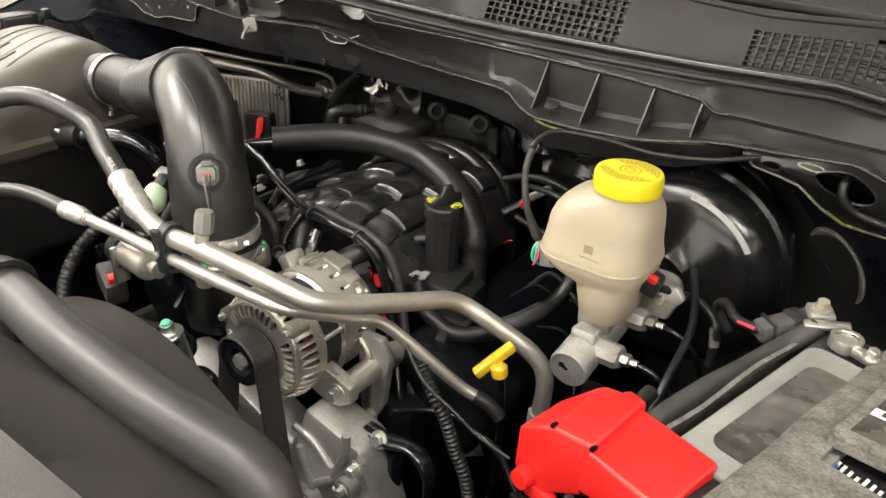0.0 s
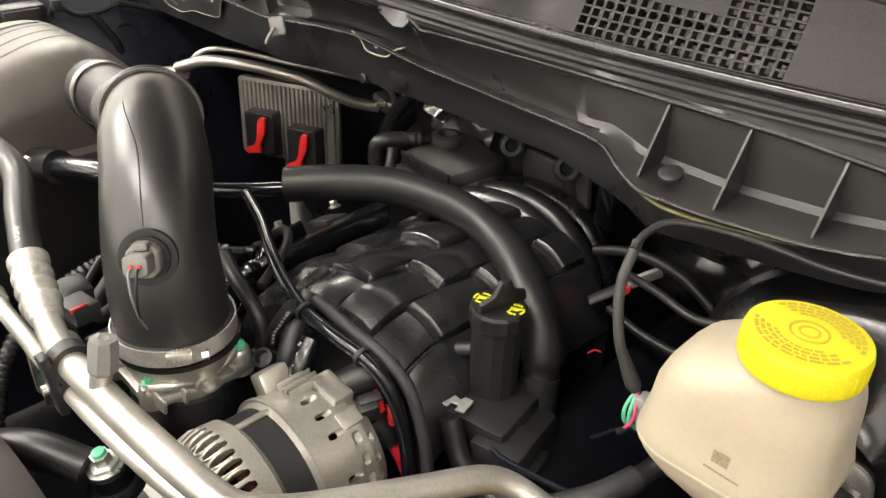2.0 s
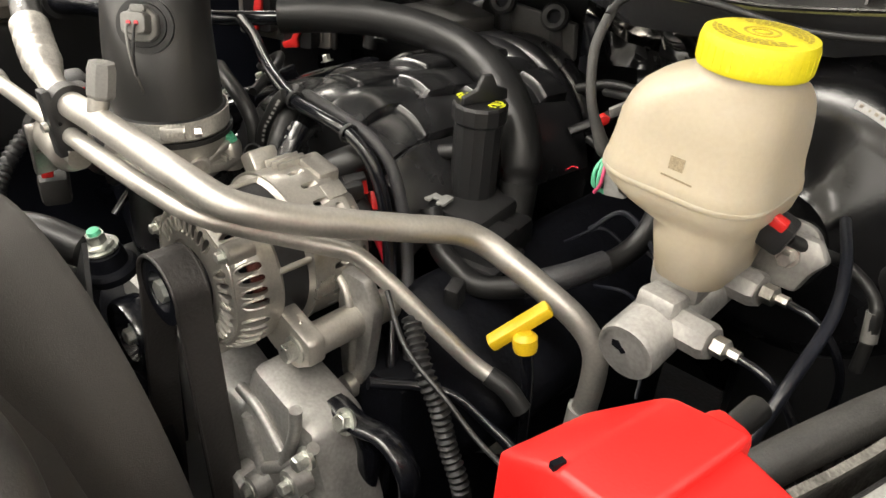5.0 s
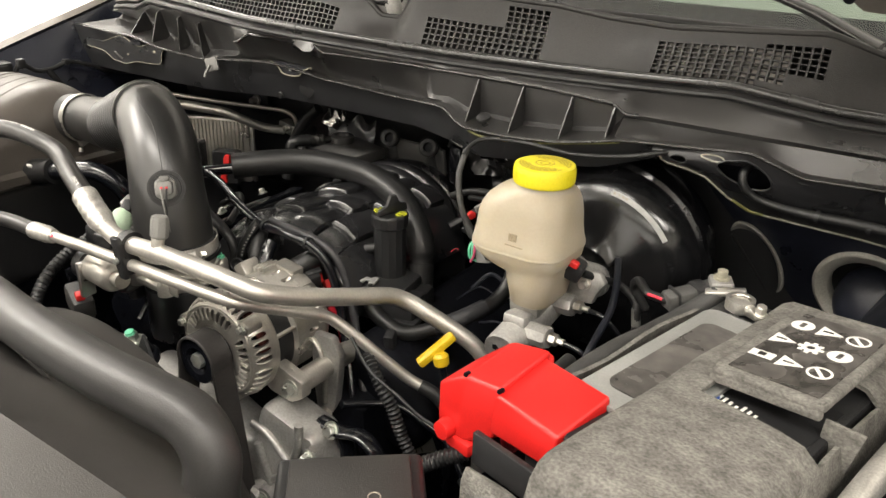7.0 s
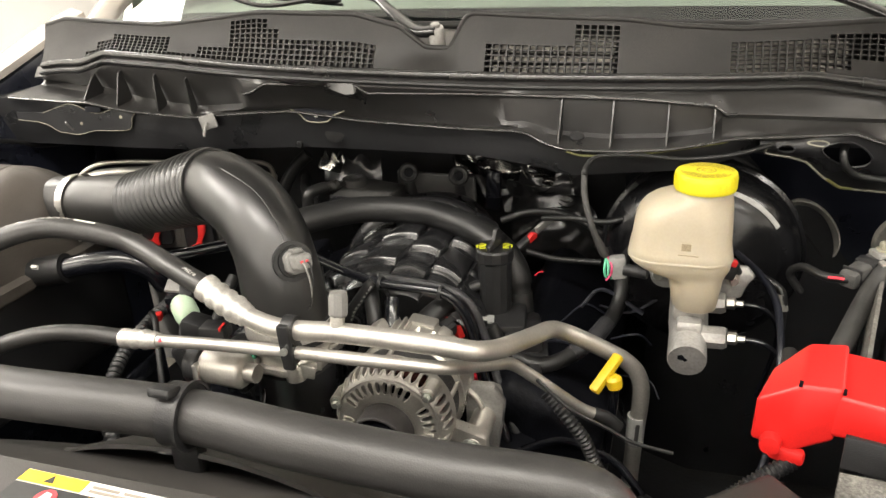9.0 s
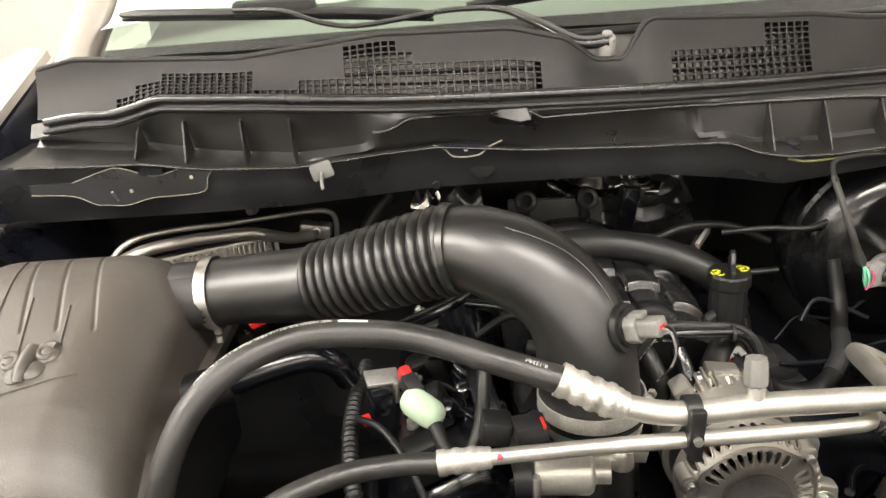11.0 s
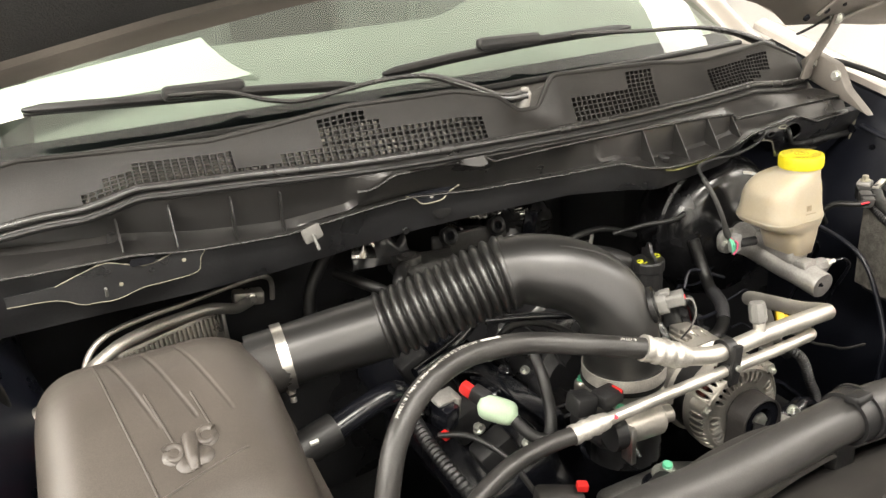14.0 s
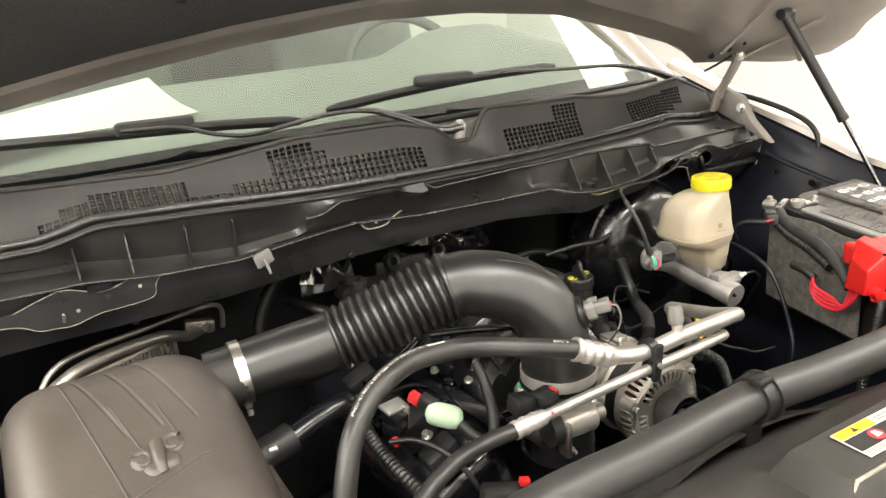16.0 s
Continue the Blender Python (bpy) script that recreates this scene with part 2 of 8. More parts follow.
def glass_material():
    m = bpy.data.materials.new("green_tinted_screen_glass")
    m.use_nodes = True
    nt = m.node_tree
    out = nt.nodes["Material Output"]
    clear = nt.nodes.new("ShaderNodeBsdfTransparent")
    clear.inputs[0].default_value = (0.74, 0.86, 0.76, 1)
    shine = nt.nodes.new("ShaderNodeBsdfGlossy")
    shine.inputs["Roughness"].default_value = 0.02
    fres = nt.nodes.new("ShaderNodeFresnel")
    fres.inputs[0].default_value = 1.5
    mix = nt.nodes.new("ShaderNodeMixShader")
    nt.links.new(fres.outputs[0], mix.inputs[0])
    nt.links.new(clear.outputs[0], mix.inputs[1])
    nt.links.new(shine.outputs[0], mix.inputs[2])
    nt.links.new(mix.outputs[0], out.inputs[0])
    return m


def inner_glass_material():
    """The far face and rim of the pane: clear, so that the pane mirrors once."""
    m = bpy.data.materials.new("screen_glass_inner_face")
    m.use_nodes = True
    nt = m.node_tree
    clear = nt.nodes.new("ShaderNodeBsdfTransparent")
    clear.inputs[0].default_value = (0.95, 0.98, 0.95, 1)
    nt.links.new(clear.outputs[0], nt.nodes["Material Output"].inputs[0])
    return m


# silver that stands in for bright reflections on the dark film
FILMGLINT = material("crinkled_film_glint", (0.45, 0.44, 0.42), 0.22, metal=1.0, grain=0.1, scale=40, bump=0.2, blotch=0.15, blotch_scale=20, rough_var=0.08)
FOIL, FELT, TANK, GLASS, GLASS_INNER = foil_material(), felt_material(), tank_material(), glass_material(), inner_glass_material()

# ---- mesh builders ----
ORIGIN = {}


def thing(name, at, label, category, group="", kind=""):
    ob = new(name)
    ob.empty_display_size = 0.02
    ob.location = at
    ORIGIN[ob] = Vector(at)
    return tagged(ob, label, category, group, kind)


def part(name, bm, mat, parent=None, label="", crease=38.0, smooth=True):
    """Links a bmesh, built in world places, as one mesh object under a thing or a part."""
    bmesh.ops.recalc_face_normals(bm, faces=bm.faces[:])
    for f in bm.faces:
        f.smooth = smooth
    lim = radians(crease)
    for e in bm.edges:
        if len(e.link_faces) == 2 and e.calc_face_angle(0) > lim:
            e.smooth = False
    mesh = bpy.data.meshes.new(name)
    base = ORIGIN[parent] if parent else Vector((0, 0, 0))
    if parent is None and bm.verts:
        lo = Vector([min(v.co[i] for v in bm.verts) for i in range(3)])
        hi = Vector([max(v.co[i] for v in bm.verts) for i in range(3)])
        base = Vector(((lo.x + hi.x) / 2, (lo.y + hi.y) / 2, lo.z))
    bmesh.ops.translate(bm, vec=-base, verts=bm.verts[:])
    bm.to_mesh(mesh)
    bm.free()
    mesh.materials.append(mat)
    ob = new(name, mesh)
    if parent:
        ob.parent = parent
    else:
        ob.location = base
    ORIGIN[ob] = base
    if label:
        ob["label"] = label
    return ob


def solo(name, bm, mat, label, category, group="", kind="", **kw):
    """A thing that is one mesh."""
    return tagged(part(name, bm, mat, None, **kw), label, category, group, kind)


def spline(points, per=8, closed=False):
    """Catmull-Rom points through the given ones."""
    p = [Vector(q) for q in points]
    n = len(p)
    if n == 2:
        return [p[0].lerp(p[1], i / per) for i in range(per + 1)]
    out = []
    for i in range(n if closed else n - 1):
        if closed:
            a, b, c, d = p[i - 1], p[i], p[(i + 1) % n], p[(i + 2) % n]
        else:
            b, c = p[i], p[i + 1]
            a = p[i - 1] if i else b * 2 - c
            d = p[i + 2] if i + 2 < n else c * 2 - b
        for k in range(per):
            t = k / per
            out.append(0.5 * (2 * b + (c - a) * t + (2 * a - 5 * b + 4 * c - d) * t * t + (3 * b - a - 3 * c + d) * t**3))
    if not closed:
        out.append(p[-1])
    return out


def tube(points, radius, seg=14, per=8, caps=True, bm=None, smooth=True, flat=1.0):
    """A round bar along a smooth line. radius: a number, or a function of the share of the length."""
    bm = bm or bmesh.new()
    line = spline(points, per) if smooth else [Vector(q) for q in points]
    total = [0.0]
    for a, b in zip(line, line[1:]):
        total.append(total[-1] + (b - a).length)
    side = None
    rings = []
    for i, p in enumerate(line):
        ahead = (line[min(i + 1, len(line) - 1)] - line[max(i - 1, 0)]).normalized()
        if side is None:
            side = ahead.orthogonal().normalized() if abs(ahead.z) > 0.95 else ahead.cross(Vector((0, 0, 1))).normalized()
        side = (side - ahead * side.dot(ahead)).normalized()
        up = ahead.cross(side)
        r = radius(total[i] / total[-1]) if callable(radius) else radius
        rings.append([bm.verts.new(p + side * (r * math.cos(2 * math.pi * k / seg)) + up * (r * flat * math.sin(2 * math.pi * k / seg))) for k in range(seg)])
    for a, b in zip(rings, rings[1:]):
        for k in range(seg):
            bm.faces.new((a[k], a[(k + 1) % seg], b[(k + 1) % seg], b[k]))
    if caps:
        bm.faces.new(rings[0][::-1])
        bm.faces.new(rings[-1])
    return bm


def frame_of(axis):
    z = Vector(axis).normalized()
    x = z.orthogonal().normalized() if abs(z.z) > 0.999 else Vector((0, 0, 1)).cross(z).normalized()
    return Matrix((x, z.cross(x), z)).transposed()


def lathe(profile, at, axis=(0, 0, 1), seg=28, bm=None, caps=True):
    """Turns (radius, height) pairs about an axis through at; closed at both ends."""
    bm = bm or bmesh.new()
    m = frame_of(axis)
    at = Vector(at)
    rings = []
    for r, h in profile:
        if r < 1e-6:
            rings.append([bm.verts.new(at + m @ Vector((0, 0, h)))])
        else:
            rings.append([bm.verts.new(at + m @ Vector((r * math.cos(2 * math.pi * k / seg), r * math.sin(2 * math.pi * k / seg), h))) for k in range(seg)])
    for a, b in zip(rings, rings[1:]):
        for k in range(seg):
            if len(a) == 1 and len(b) > 1:
                bm.faces.new((a[0], b[k], b[(k + 1) % seg]))
            elif len(b) == 1 and len(a) > 1:
                bm.faces.new((a[k], a[(k + 1) % seg], b[0]))
            elif len(a) > 1:
                bm.faces.new((a[k], a[(k + 1) % seg], b[(k + 1) % seg], b[k]))
    if caps and len(rings[0]) > 1:
        bm.faces.new(rings[0][::-1])
    if caps and len(rings[-1]) > 1:
        bm.faces.new(rings[-1])
    return bm


def box(at, size, turn=None, bevel=0.0, seg=2, bm=None, taper=1.0):
    """A box round at, turned by a 3x3 or (rx, ry, rz) degrees, with rounded edges. taper: the top's share of the base."""
    bm = bm or bmesh.new()
    if turn is None:
        m = Matrix.Identity(3)
    elif isinstance(turn, tuple):
        m = Euler([radians(a) for a in turn]).to_matrix()
    else:
        m = turn
    sub = bmesh.new()
    bmesh.ops.create_cube(sub, size=1.0)
    for v in sub.verts:
        k = taper if v.co.z > 0 else 1.0
        v.co = Vector((v.co.x * size[0] * k, v.co.y * size[1] * k, v.co.z * size[2]))
    if bevel:
        bmesh.ops.bevel(sub, geom=sub.edges[:], offset=bevel, segments=seg, profile=0.5, affect="EDGES")
    at = Vector(at)
    fresh = {v: bm.verts.new(at + m @ v.co) for v in sub.verts}
    for f in sub.faces:
        bm.faces.new([fresh[v] for v in f.verts])
    sub.free()
    return bm


def loft(rings, caps=True, closed=True, bm=None):
    """Skins rings of points, all with the same count."""
    bm = bm or bmesh.new()
    made = [[bm.verts.new(Vector(p)) for p in r] for r in rings]
    n = len(made[0])
    for a, b in zip(made, made[1:]):
        for k in range(n if closed else n - 1):
            bm.faces.new((a[k], a[(k + 1) % n], b[(k + 1) % n], b[k]))
    if caps and closed:
        bm.faces.new(made[0][::-1])
        bm.faces.new(made[-1])
    return bm


def thicken(bm, depth):
    """Gives an open sheet a thickness."""
    bmesh.ops.recalc_face_normals(bm, faces=bm.faces[:])
    bmesh.ops.solidify(bm, geom=bm.faces[:], thickness=depth)
    return bm


def prism(outline, at, u, v, depth, bevel=0.0, bm=None, seg=2):
    """A plate: (a, b) pairs laid out along u and v from at, with a depth along u x v."""
    bm = bm or bmesh.new()
    u, v, at = Vector(u), Vector(v), Vector(at)
    w = u.cross(v).normalized()
    sub = bmesh.new()
    lo = [sub.verts.new(at + u * a + v * b) for a, b in outline]
    face = sub.faces.new(lo)
    ext = bmesh.ops.extrude_face_region(sub, geom=[face])
    bmesh.ops.translate(sub, vec=w * depth, verts=[g for g in ext["geom"] if isinstance(g, bmesh.types.BMVert)])
    if bevel:
        bmesh.ops.recalc_face_normals(sub, faces=sub.faces[:])
        bmesh.ops.bevel(sub, geom=sub.edges[:], offset=bevel, segments=seg, profile=0.5, affect="EDGES")
    fresh = {q: bm.verts.new(q.co) for q in sub.verts}
    for f in sub.faces:
        bm.faces.new([fresh[q] for q in f.verts])
    sub.free()
    return bm


def rounded(w, h, r, n=5):
    """The outline of a rounded rectangle about its middle."""
    out = []
    for cx, cy, a0 in ((w / 2 - r, h / 2 - r, 0), (-w / 2 + r, h / 2 - r, 90), (-w / 2 + r, -h / 2 + r, 180), (w / 2 - r, -h / 2 + r, 270)):
        for k in range(n + 1):
            a = radians(a0 + 90 * k / n)
            out.append((cx + r * math.cos(a), cy + r * math.sin(a)))
    return out


def holed_sheet(place, us, vs, holes, depth):
    """A sheet over a grid of (u, v) with holes (u, v, half width, half height, tilt[, squareness]) cut through it.
    depth: the way to its back face, or a function of (u, v) that gives the place there."""
    bm = bmesh.new()
    grid = {(i, j): bm.verts.new((u, v, 0)) for i, u in enumerate(us) for j, v in enumerate(vs)}

    def inside(co, hole):
        hu, hv, ru, rv, tilt = hole[:5]
        e = hole[5] if len(hole) > 5 else 2.0
        c, sn = math.cos(radians(tilt)), math.sin(radians(tilt))
        a, b = (co.x - hu) * c + (co.y - hv) * sn, -(co.x - hu) * sn + (co.y - hv) * c
        return (abs(a / ru) ** e + abs(b / rv) ** e) ** (1 / e)

    for i in range(len(us) - 1):
        for j in range(len(vs) - 1):
            ring = (grid[i, j], grid[i + 1, j], grid[i + 1, j + 1], grid[i, j + 1])
            mid = (ring[0].co + ring[2].co) / 2
            if all(inside(mid, h) >= 1 for h in holes):
                bm.faces.new(ring)
    bmesh.ops.delete(bm, geom=[v for v in bm.verts if not v.link_faces], context="VERTS")
    for v in bm.verts:
        if v.is_boundary:
            for h in holes:
                r = inside(v.co, h)
                if 0.6 < r < 1.45:
                    v.co = Vector((h[0] + (v.co.x - h[0]) / r, h[1] + (v.co.y - h[1]) / r, 0))
    bmesh.ops.dissolve_degenerate(bm, edges=bm.edges[:], dist=1e-6)
    front = bm.verts[:]
    ext = bmesh.ops.extrude_face_region(bm, geom=bm.faces[:], use_keep_orig=True)
    for v in [g for g in ext["geom"] if isinstance(g, bmesh.types.BMVert)]:
        v.co = depth(v.co.x, v.co.y) if callable(depth) else place(v.co.x, v.co.y) + Vector(depth)
    for v in front:
        v.co = place(v.co.x, v.co.y)
    return bm


def oval(u, v, ru, rv, tilt, n=36):
    """Points (u, v) of a tilted oval."""
    c, sn = math.cos(radians(tilt)), math.sin(radians(tilt))
    out = []
    for k in range(n):
        a = 2 * math.pi * k / n
        p, q = ru * math.cos(a), rv * math.sin(a)
        out.append((u + p * c - q * sn, v + p * sn + q * c))
    return out


def ramp(table, x):
    """Straight lines between (x, value) pairs."""
    return float(np.interp(x, [a for a, _ in table], [b for _, b in table]))


def soft(v, lo, hi):
    """Rises smoothly from 0 at lo to 1 at hi."""
    t = min(1.0, max(0.0, (v - lo) / (hi - lo)))
    return t * t * (3 - 2 * t)


def hexbolt(name, at, axis, r, h, parent, mat=None, label=""):
    bm = lathe([(r * 1.45, 0), (r * 1.45, h * 0.25)], at, axis, 20)
    lathe([(r, h * 0.25), (r, h * 0.9), (r * 0.85, h)], at, axis, 6, bm)
    return part(name, bm, mat or ZINC, parent, label, crease=25)


def band(at, axis, r, width, thick, seg=36):
    """A flat ring about an axis."""
    return lathe([(r, -width / 2), (r + thick, -width / 2), (r + thick, width / 2), (r, width / 2), (r, -width / 2)], at, axis, seg, None, False)

# ---- the showroom ----
solo("floor", box((0, 0, -0.05), (14, 14, 0.1)), FLOORM, "pale polished showroom floor", "floor", kind="structure")
solo("ceiling", box((0, 0, 3.45), (14, 14, 0.1)), WALL, "white showroom ceiling", "ceiling", kind="structure")
for wname, wat, wsize in (("wall_north", (0, 7.05, 1.7), (14, 0.1, 3.4)), ("wall_south", (0, -7.05, 1.7), (14, 0.1, 3.4)),
                          ("wall_east", (5.05, 0, 1.7), (0.1, 14, 3.4)), ("wall_west", (-5.05, 0, 1.7), (0.1, 14, 3.4))):
    solo(wname, box(wat, wsize), WALL, "plain white showroom wall", "wall", kind="structure")

# ---- cowl: the louvred plastic panel under the windscreen ----
COWL_FOOT = ((-0.80, 1.205), (-0.70, 1.221), (-0.64, 1.224), (-0.57, 1.243), (-0.43, 1.240), (-0.25, 1.231), (-0.05, 1.227), (0.18, 1.222), (0.41, 1.219), (0.55, 1.219), (0.62, 1.208), (0.67, 1.200), (0.80, 1.19))
COWL_RIDGE = ((-0.80, 1.27), (-0.71, 1.288), (-0.46, 1.282), (-0.35, 1.294), (-0.26, 1.304), (-0.09, 1.301), (-0.02, 1.283), (0.022, 1.252), (0.058, 1.252), (0.088, 1.301), (0.20, 1.294), (0.31, 1.288), (0.38, 1.278), (0.46, 1.272), (0.64, 1.277), (0.70, 1.256), (0.80, 1.22))


def foot_y(x):
    return -0.040 + 0.2 * x * x


def cowl_face(x, s):
    """A place on the panel's sloping face: s runs from its foot to its ridge."""
    lo, hi = ramp(COWL_FOOT, x), ramp(COWL_RIDGE, x)
    return Vector((x, foot_y(x) + 0.030 * s + 0.004 * math.sin(math.pi * s), lo + (hi - lo) * s))


PITCH, ROWS_UP = 0.0104, 10


def vent_rows(x):
    """The rows of slots (from, to) that the panel has at x, or None."""
    if -0.645 < x < -0.433:
        return (0, 2) if x < -0.615 else (0, 4) if x < -0.575 else (0, 6)
    if -0.433 <= x < -0.053:
        return (0, 1) if x < -0.37 else (0, 3) if x < -0.31 else (0, 9) if x < -0.235 else (0, 7) if x < -0.22 else (0, 5)
    if 0.118 < x < 0.298:
        return (0, 9) if x > 0.235 else (0, 5)
    if 0.447 < x < 0.646:
        return (3, 8) if x > 0.60 else (1, 8) if x > 0.575 else (0, 7)
    return None


cowl = thing("cowl_panel", (0, 0, 1.2), "weathered dark grey plastic cowl panel with slotted air vents", "cowl panel", kind="structure")
skin, slots = bmesh.new(), [bmesh.new() for _ in range(4)]
columns = int(1.56 / PITCH)


def quad(bm, *pts):
    bm.faces.new([bm.verts.new(p) for p in pts])


for i in range(columns):
    x0 = -0.78 + i * PITCH
    x1, xm = x0 + PITCH, x0 + PITCH / 2
    rows = vent_rows(xm)
    which = 0 if xm < -0.433 else 1 if xm < 0.05 else 2 if xm < 0.4 else 3
    for j in range(ROWS_UP):
        s0, s1 = j / ROWS_UP, (j + 1) / ROWS_UP
        a, b, c, d = cowl_face(x0, s0), cowl_face(x1, s0), cowl_face(x1, s1), cowl_face(x0, s1)
        if rows and rows[0] <= j < rows[1]:
            mid = (a + b + c + d) / 4
            inner = [mid + (p - mid) * Vector((0.76, 0.78, 0.78)) for p in (a, b, c, d)]
            back = [p + Vector((0, 0.010, -0.003)) for p in inner]
            outer = (a, b, c, d)
            for k in range(4):
                n = (k + 1) % 4
                quad(slots[which], outer[k], outer[n], inner[n], inner[k])
                quad(slots[which], inner[k], inner[n], back[n], back[k])
        else:
            quad(skin, a, b, c, d)
# the deck behind the ridge, down to the screen's foot
deck = bmesh.new()
for i in range(columns):
    x0 = -0.78 + i * PITCH
    lines = []
    for x in (x0, x0 + PITCH):
        t = cowl_face(x, 1.0)
        lines.append((t, t + Vector((0, 0.008, 0.001)), t + Vector((0, 0.022, -0.012)), Vector((x, 0.075 + 0.2 * x * x, 1.258 - 0.02 * x * x)), Vector((x, 0.155 + 0.2 * x * x, 1.262 - 0.03 * x * x))))
    for k in range(4):
        quad(deck if k > 1 else skin, lines[0][k], lines[1][k], lines[1][k + 1], lines[0][k + 1])
for s in (skin, deck, *slots):
    bmesh.ops.remove_doubles(s, verts=s.verts[:], dist=1e-5)
part("panel_skin", skin, COWL, cowl, crease=50)
# the deck's lighter colour holds its top light as well as dust
part("deck", deck, DECK, cowl, "dusty grey deck below the glass, paled as a lit top face", crease=50)
for s in slots:
    part("vent_grille", s, COWL, cowl, "slotted plastic vent grille", crease=20)
part("plenum", thicken(loft([[(x, foot_y(x) + 0.03, ramp(COWL_FOOT, x) - 0.006), (x, foot_y(x) + 0.085, 1.215), (x, foot_y(x) + 0.12, 1.252)] for x in np.linspace(-0.76, 0.74, 31)], False, False), 0.003), PLASTIC_MATT, cowl)

# the louvred steel under the grilles
for va, vb in ((-0.64, -0.44), (-0.43, -0.06), (0.12, 0.295), (0.45, 0.60)):
    for k in range(4):
        rows = []
        for x in np.linspace(va, vb, 12):
            p = cowl_face(x, 0.04 + 0.17 * k) + Vector((0, 0.013, -0.004))
            rows.append([p, p + Vector((0, 0.0045, 0.0085))])
        part("under_louvre", thicken(loft(rows, False, False), 0.001), VENTGREY, cowl, "pale grey louvre under the grille")
part("ridge_roll", tube([cowl_face(x, 1.0) + Vector((0, 0.003, 0.0005)) for x in np.linspace(-0.775, 0.775, 120)], 0.0045, 10, 2), COWL, cowl, "rounded upper edge of the panel")

# rubber seal along the panel's foot
XS = [(-0.76 + 1.50 * k / 40) for k in range(41)]
seal = thing("hood_seal", (0, -0.05, 1.2), "black rubber hood seal along the cowl", "seal", kind="structure")
part("bead", tube([(x, foot_y(x) - 0.010, ramp(COWL_FOOT, x) - 0.004) for x in XS], 0.0065, 12, 3), EDGE, seal)
part("lower_bead", tube([(x, foot_y(x) - 0.020, ramp(COWL_FOOT, x) - 0.016) for x in XS], 0.004, 8, 3), RUBBER, seal)

# lower tray with pocket, gussets and lip
LIP_Z = ((-0.80, 1.165), (-0.67, 1.162), (-0.60, 1.162), (-0.51, 1.150), (-0.39, 1.144), (-0.26, 1.156), (-0.195, 1.160), (-0.08, 1.149), (0.09, 1.145), (0.18, 1.150), (0.215, 1.138), (0.30, 1.135), (0.37, 1.139), (0.455, 1.152), (0.51, 1.152), (0.60, 1.157), (0.66, 1.137), (0.80, 1.137))
LIP_Y = ((-0.80, -0.01), (-0.54, -0.028), (-0.1, -0.036), (0.10, -0.05), (0.19, -0.075), (0.245, -0.108), (0.40, -0.100), (0.50, -0.070), (0.80, -0.035))
STEP_Z = ((-0.80, 1.19), (-0.42, 1.186), (-0.37, 1.181), (-0.26, 1.188), (-0.224, 1.205), (-0.073, 1.205), (-0.066, 1.194), (0.10, 1.196), (0.33, 1.194), (0.43, 1.188), (0.445, 1.176), (0.80, 1.165))
STEP_Y = ((-0.80, -0.005), (-0.54, -0.022), (-0.30, -0.046), (-0.224, -0.060), (-0.073, -0.062), (-0.05, -0.058), (0.43, -0.062), (0.46, -0.052), (0.80, -0.02))
tray = thing("cowl_tray", (0, -0.06, 1.14), "black plastic cowl tray with gussets and a wavy lip", "cowl tray", kind="structure")
rings = []
for x in np.linspace(-0.79, 0.77, 196):
    fy, fz, sy, sz, ly, lz = foot_y(x), ramp(COWL_FOOT, x), ramp(STEP_Y, x), ramp(STEP_Z, x), ramp(LIP_Y, x), ramp(LIP_Z, x)
    pocket = 1.0 if -0.222 < x < -0.075 else 0.0
    inset = 1.0 if (0.14 < x < 0.435 or pocket) else 0.3
    shelf = soft(x, 0.135, 0.150) * (1 - soft(x, 0.428, 0.440))
    my, mz = sy + (0.016 if pocket else 0.005), sz - 0.020 * inset
    ky, kz = (my + ly) / 2 + 0.004, (mz + lz) / 2 - 0.004 * inset
    my, mz = my + (sy + 0.006 - my) * shelf, mz + (lz + 0.009 - mz) * shelf
    ky, kz = ky + (sy + 0.001 - ky) * shelf, kz + (lz + 0.004 - kz) * shelf
    plain = 1 - soft(x, -0.30, -0.265)
    if plain > 0:
        top, low, back = Vector((fy - 0.018, fz - 0.022)), Vector((fy + 0.006, lz + 0.012)), fy - 0.002
        flat = [top, top.lerp(low, 0.25), top.lerp(low, 0.45), top.lerp(low, 0.65), top.lerp(low, 0.85), low, (back - 0.004, lz + 0.004)]
        curved = [(fy - 0.024, fz - 0.022), ((fy - 0.024 + sy) / 2, (fz - 0.022 + sz) / 2 + 0.001), (sy + 0.004, sz + 0.001), (sy, sz), (sy + 0.003, sz - 0.004), (my, mz), (ky, kz)]
        mixed = [(x, c[0] + (w[0] - c[0]) * plain, c[1] + (w[1] - c[1]) * plain) for w, c in zip(flat, curved)]
        rings.append([(x, fy - 0.004, fz - 0.004), *mixed, (x, ly + 0.010, lz + 0.001), (x, ly, lz), (x, ly, lz - 0.004), (x, ly + 0.02, lz - 0.004)])
        continue
    rings.append([(x, fy - 0.004, fz - 0.004), (x, fy - 0.024, fz - 0.022), (x, (fy - 0.024 + sy) / 2, (fz - 0.022 + sz) / 2 + 0.001), (x, sy + 0.004, sz + 0.001),
                  (x, sy, sz), (x, sy + 0.003, sz - 0.004), (x, my, mz), (x, ky, kz), (x, ly + 0.010, lz + 0.001), (x, ly, lz), (x, ly, lz - 0.004), (x, ly + 0.02, lz - 0.004)])
part("tray_body", thicken(loft(rings, False, False), 0.0025), TRAY, tray, crease=30)
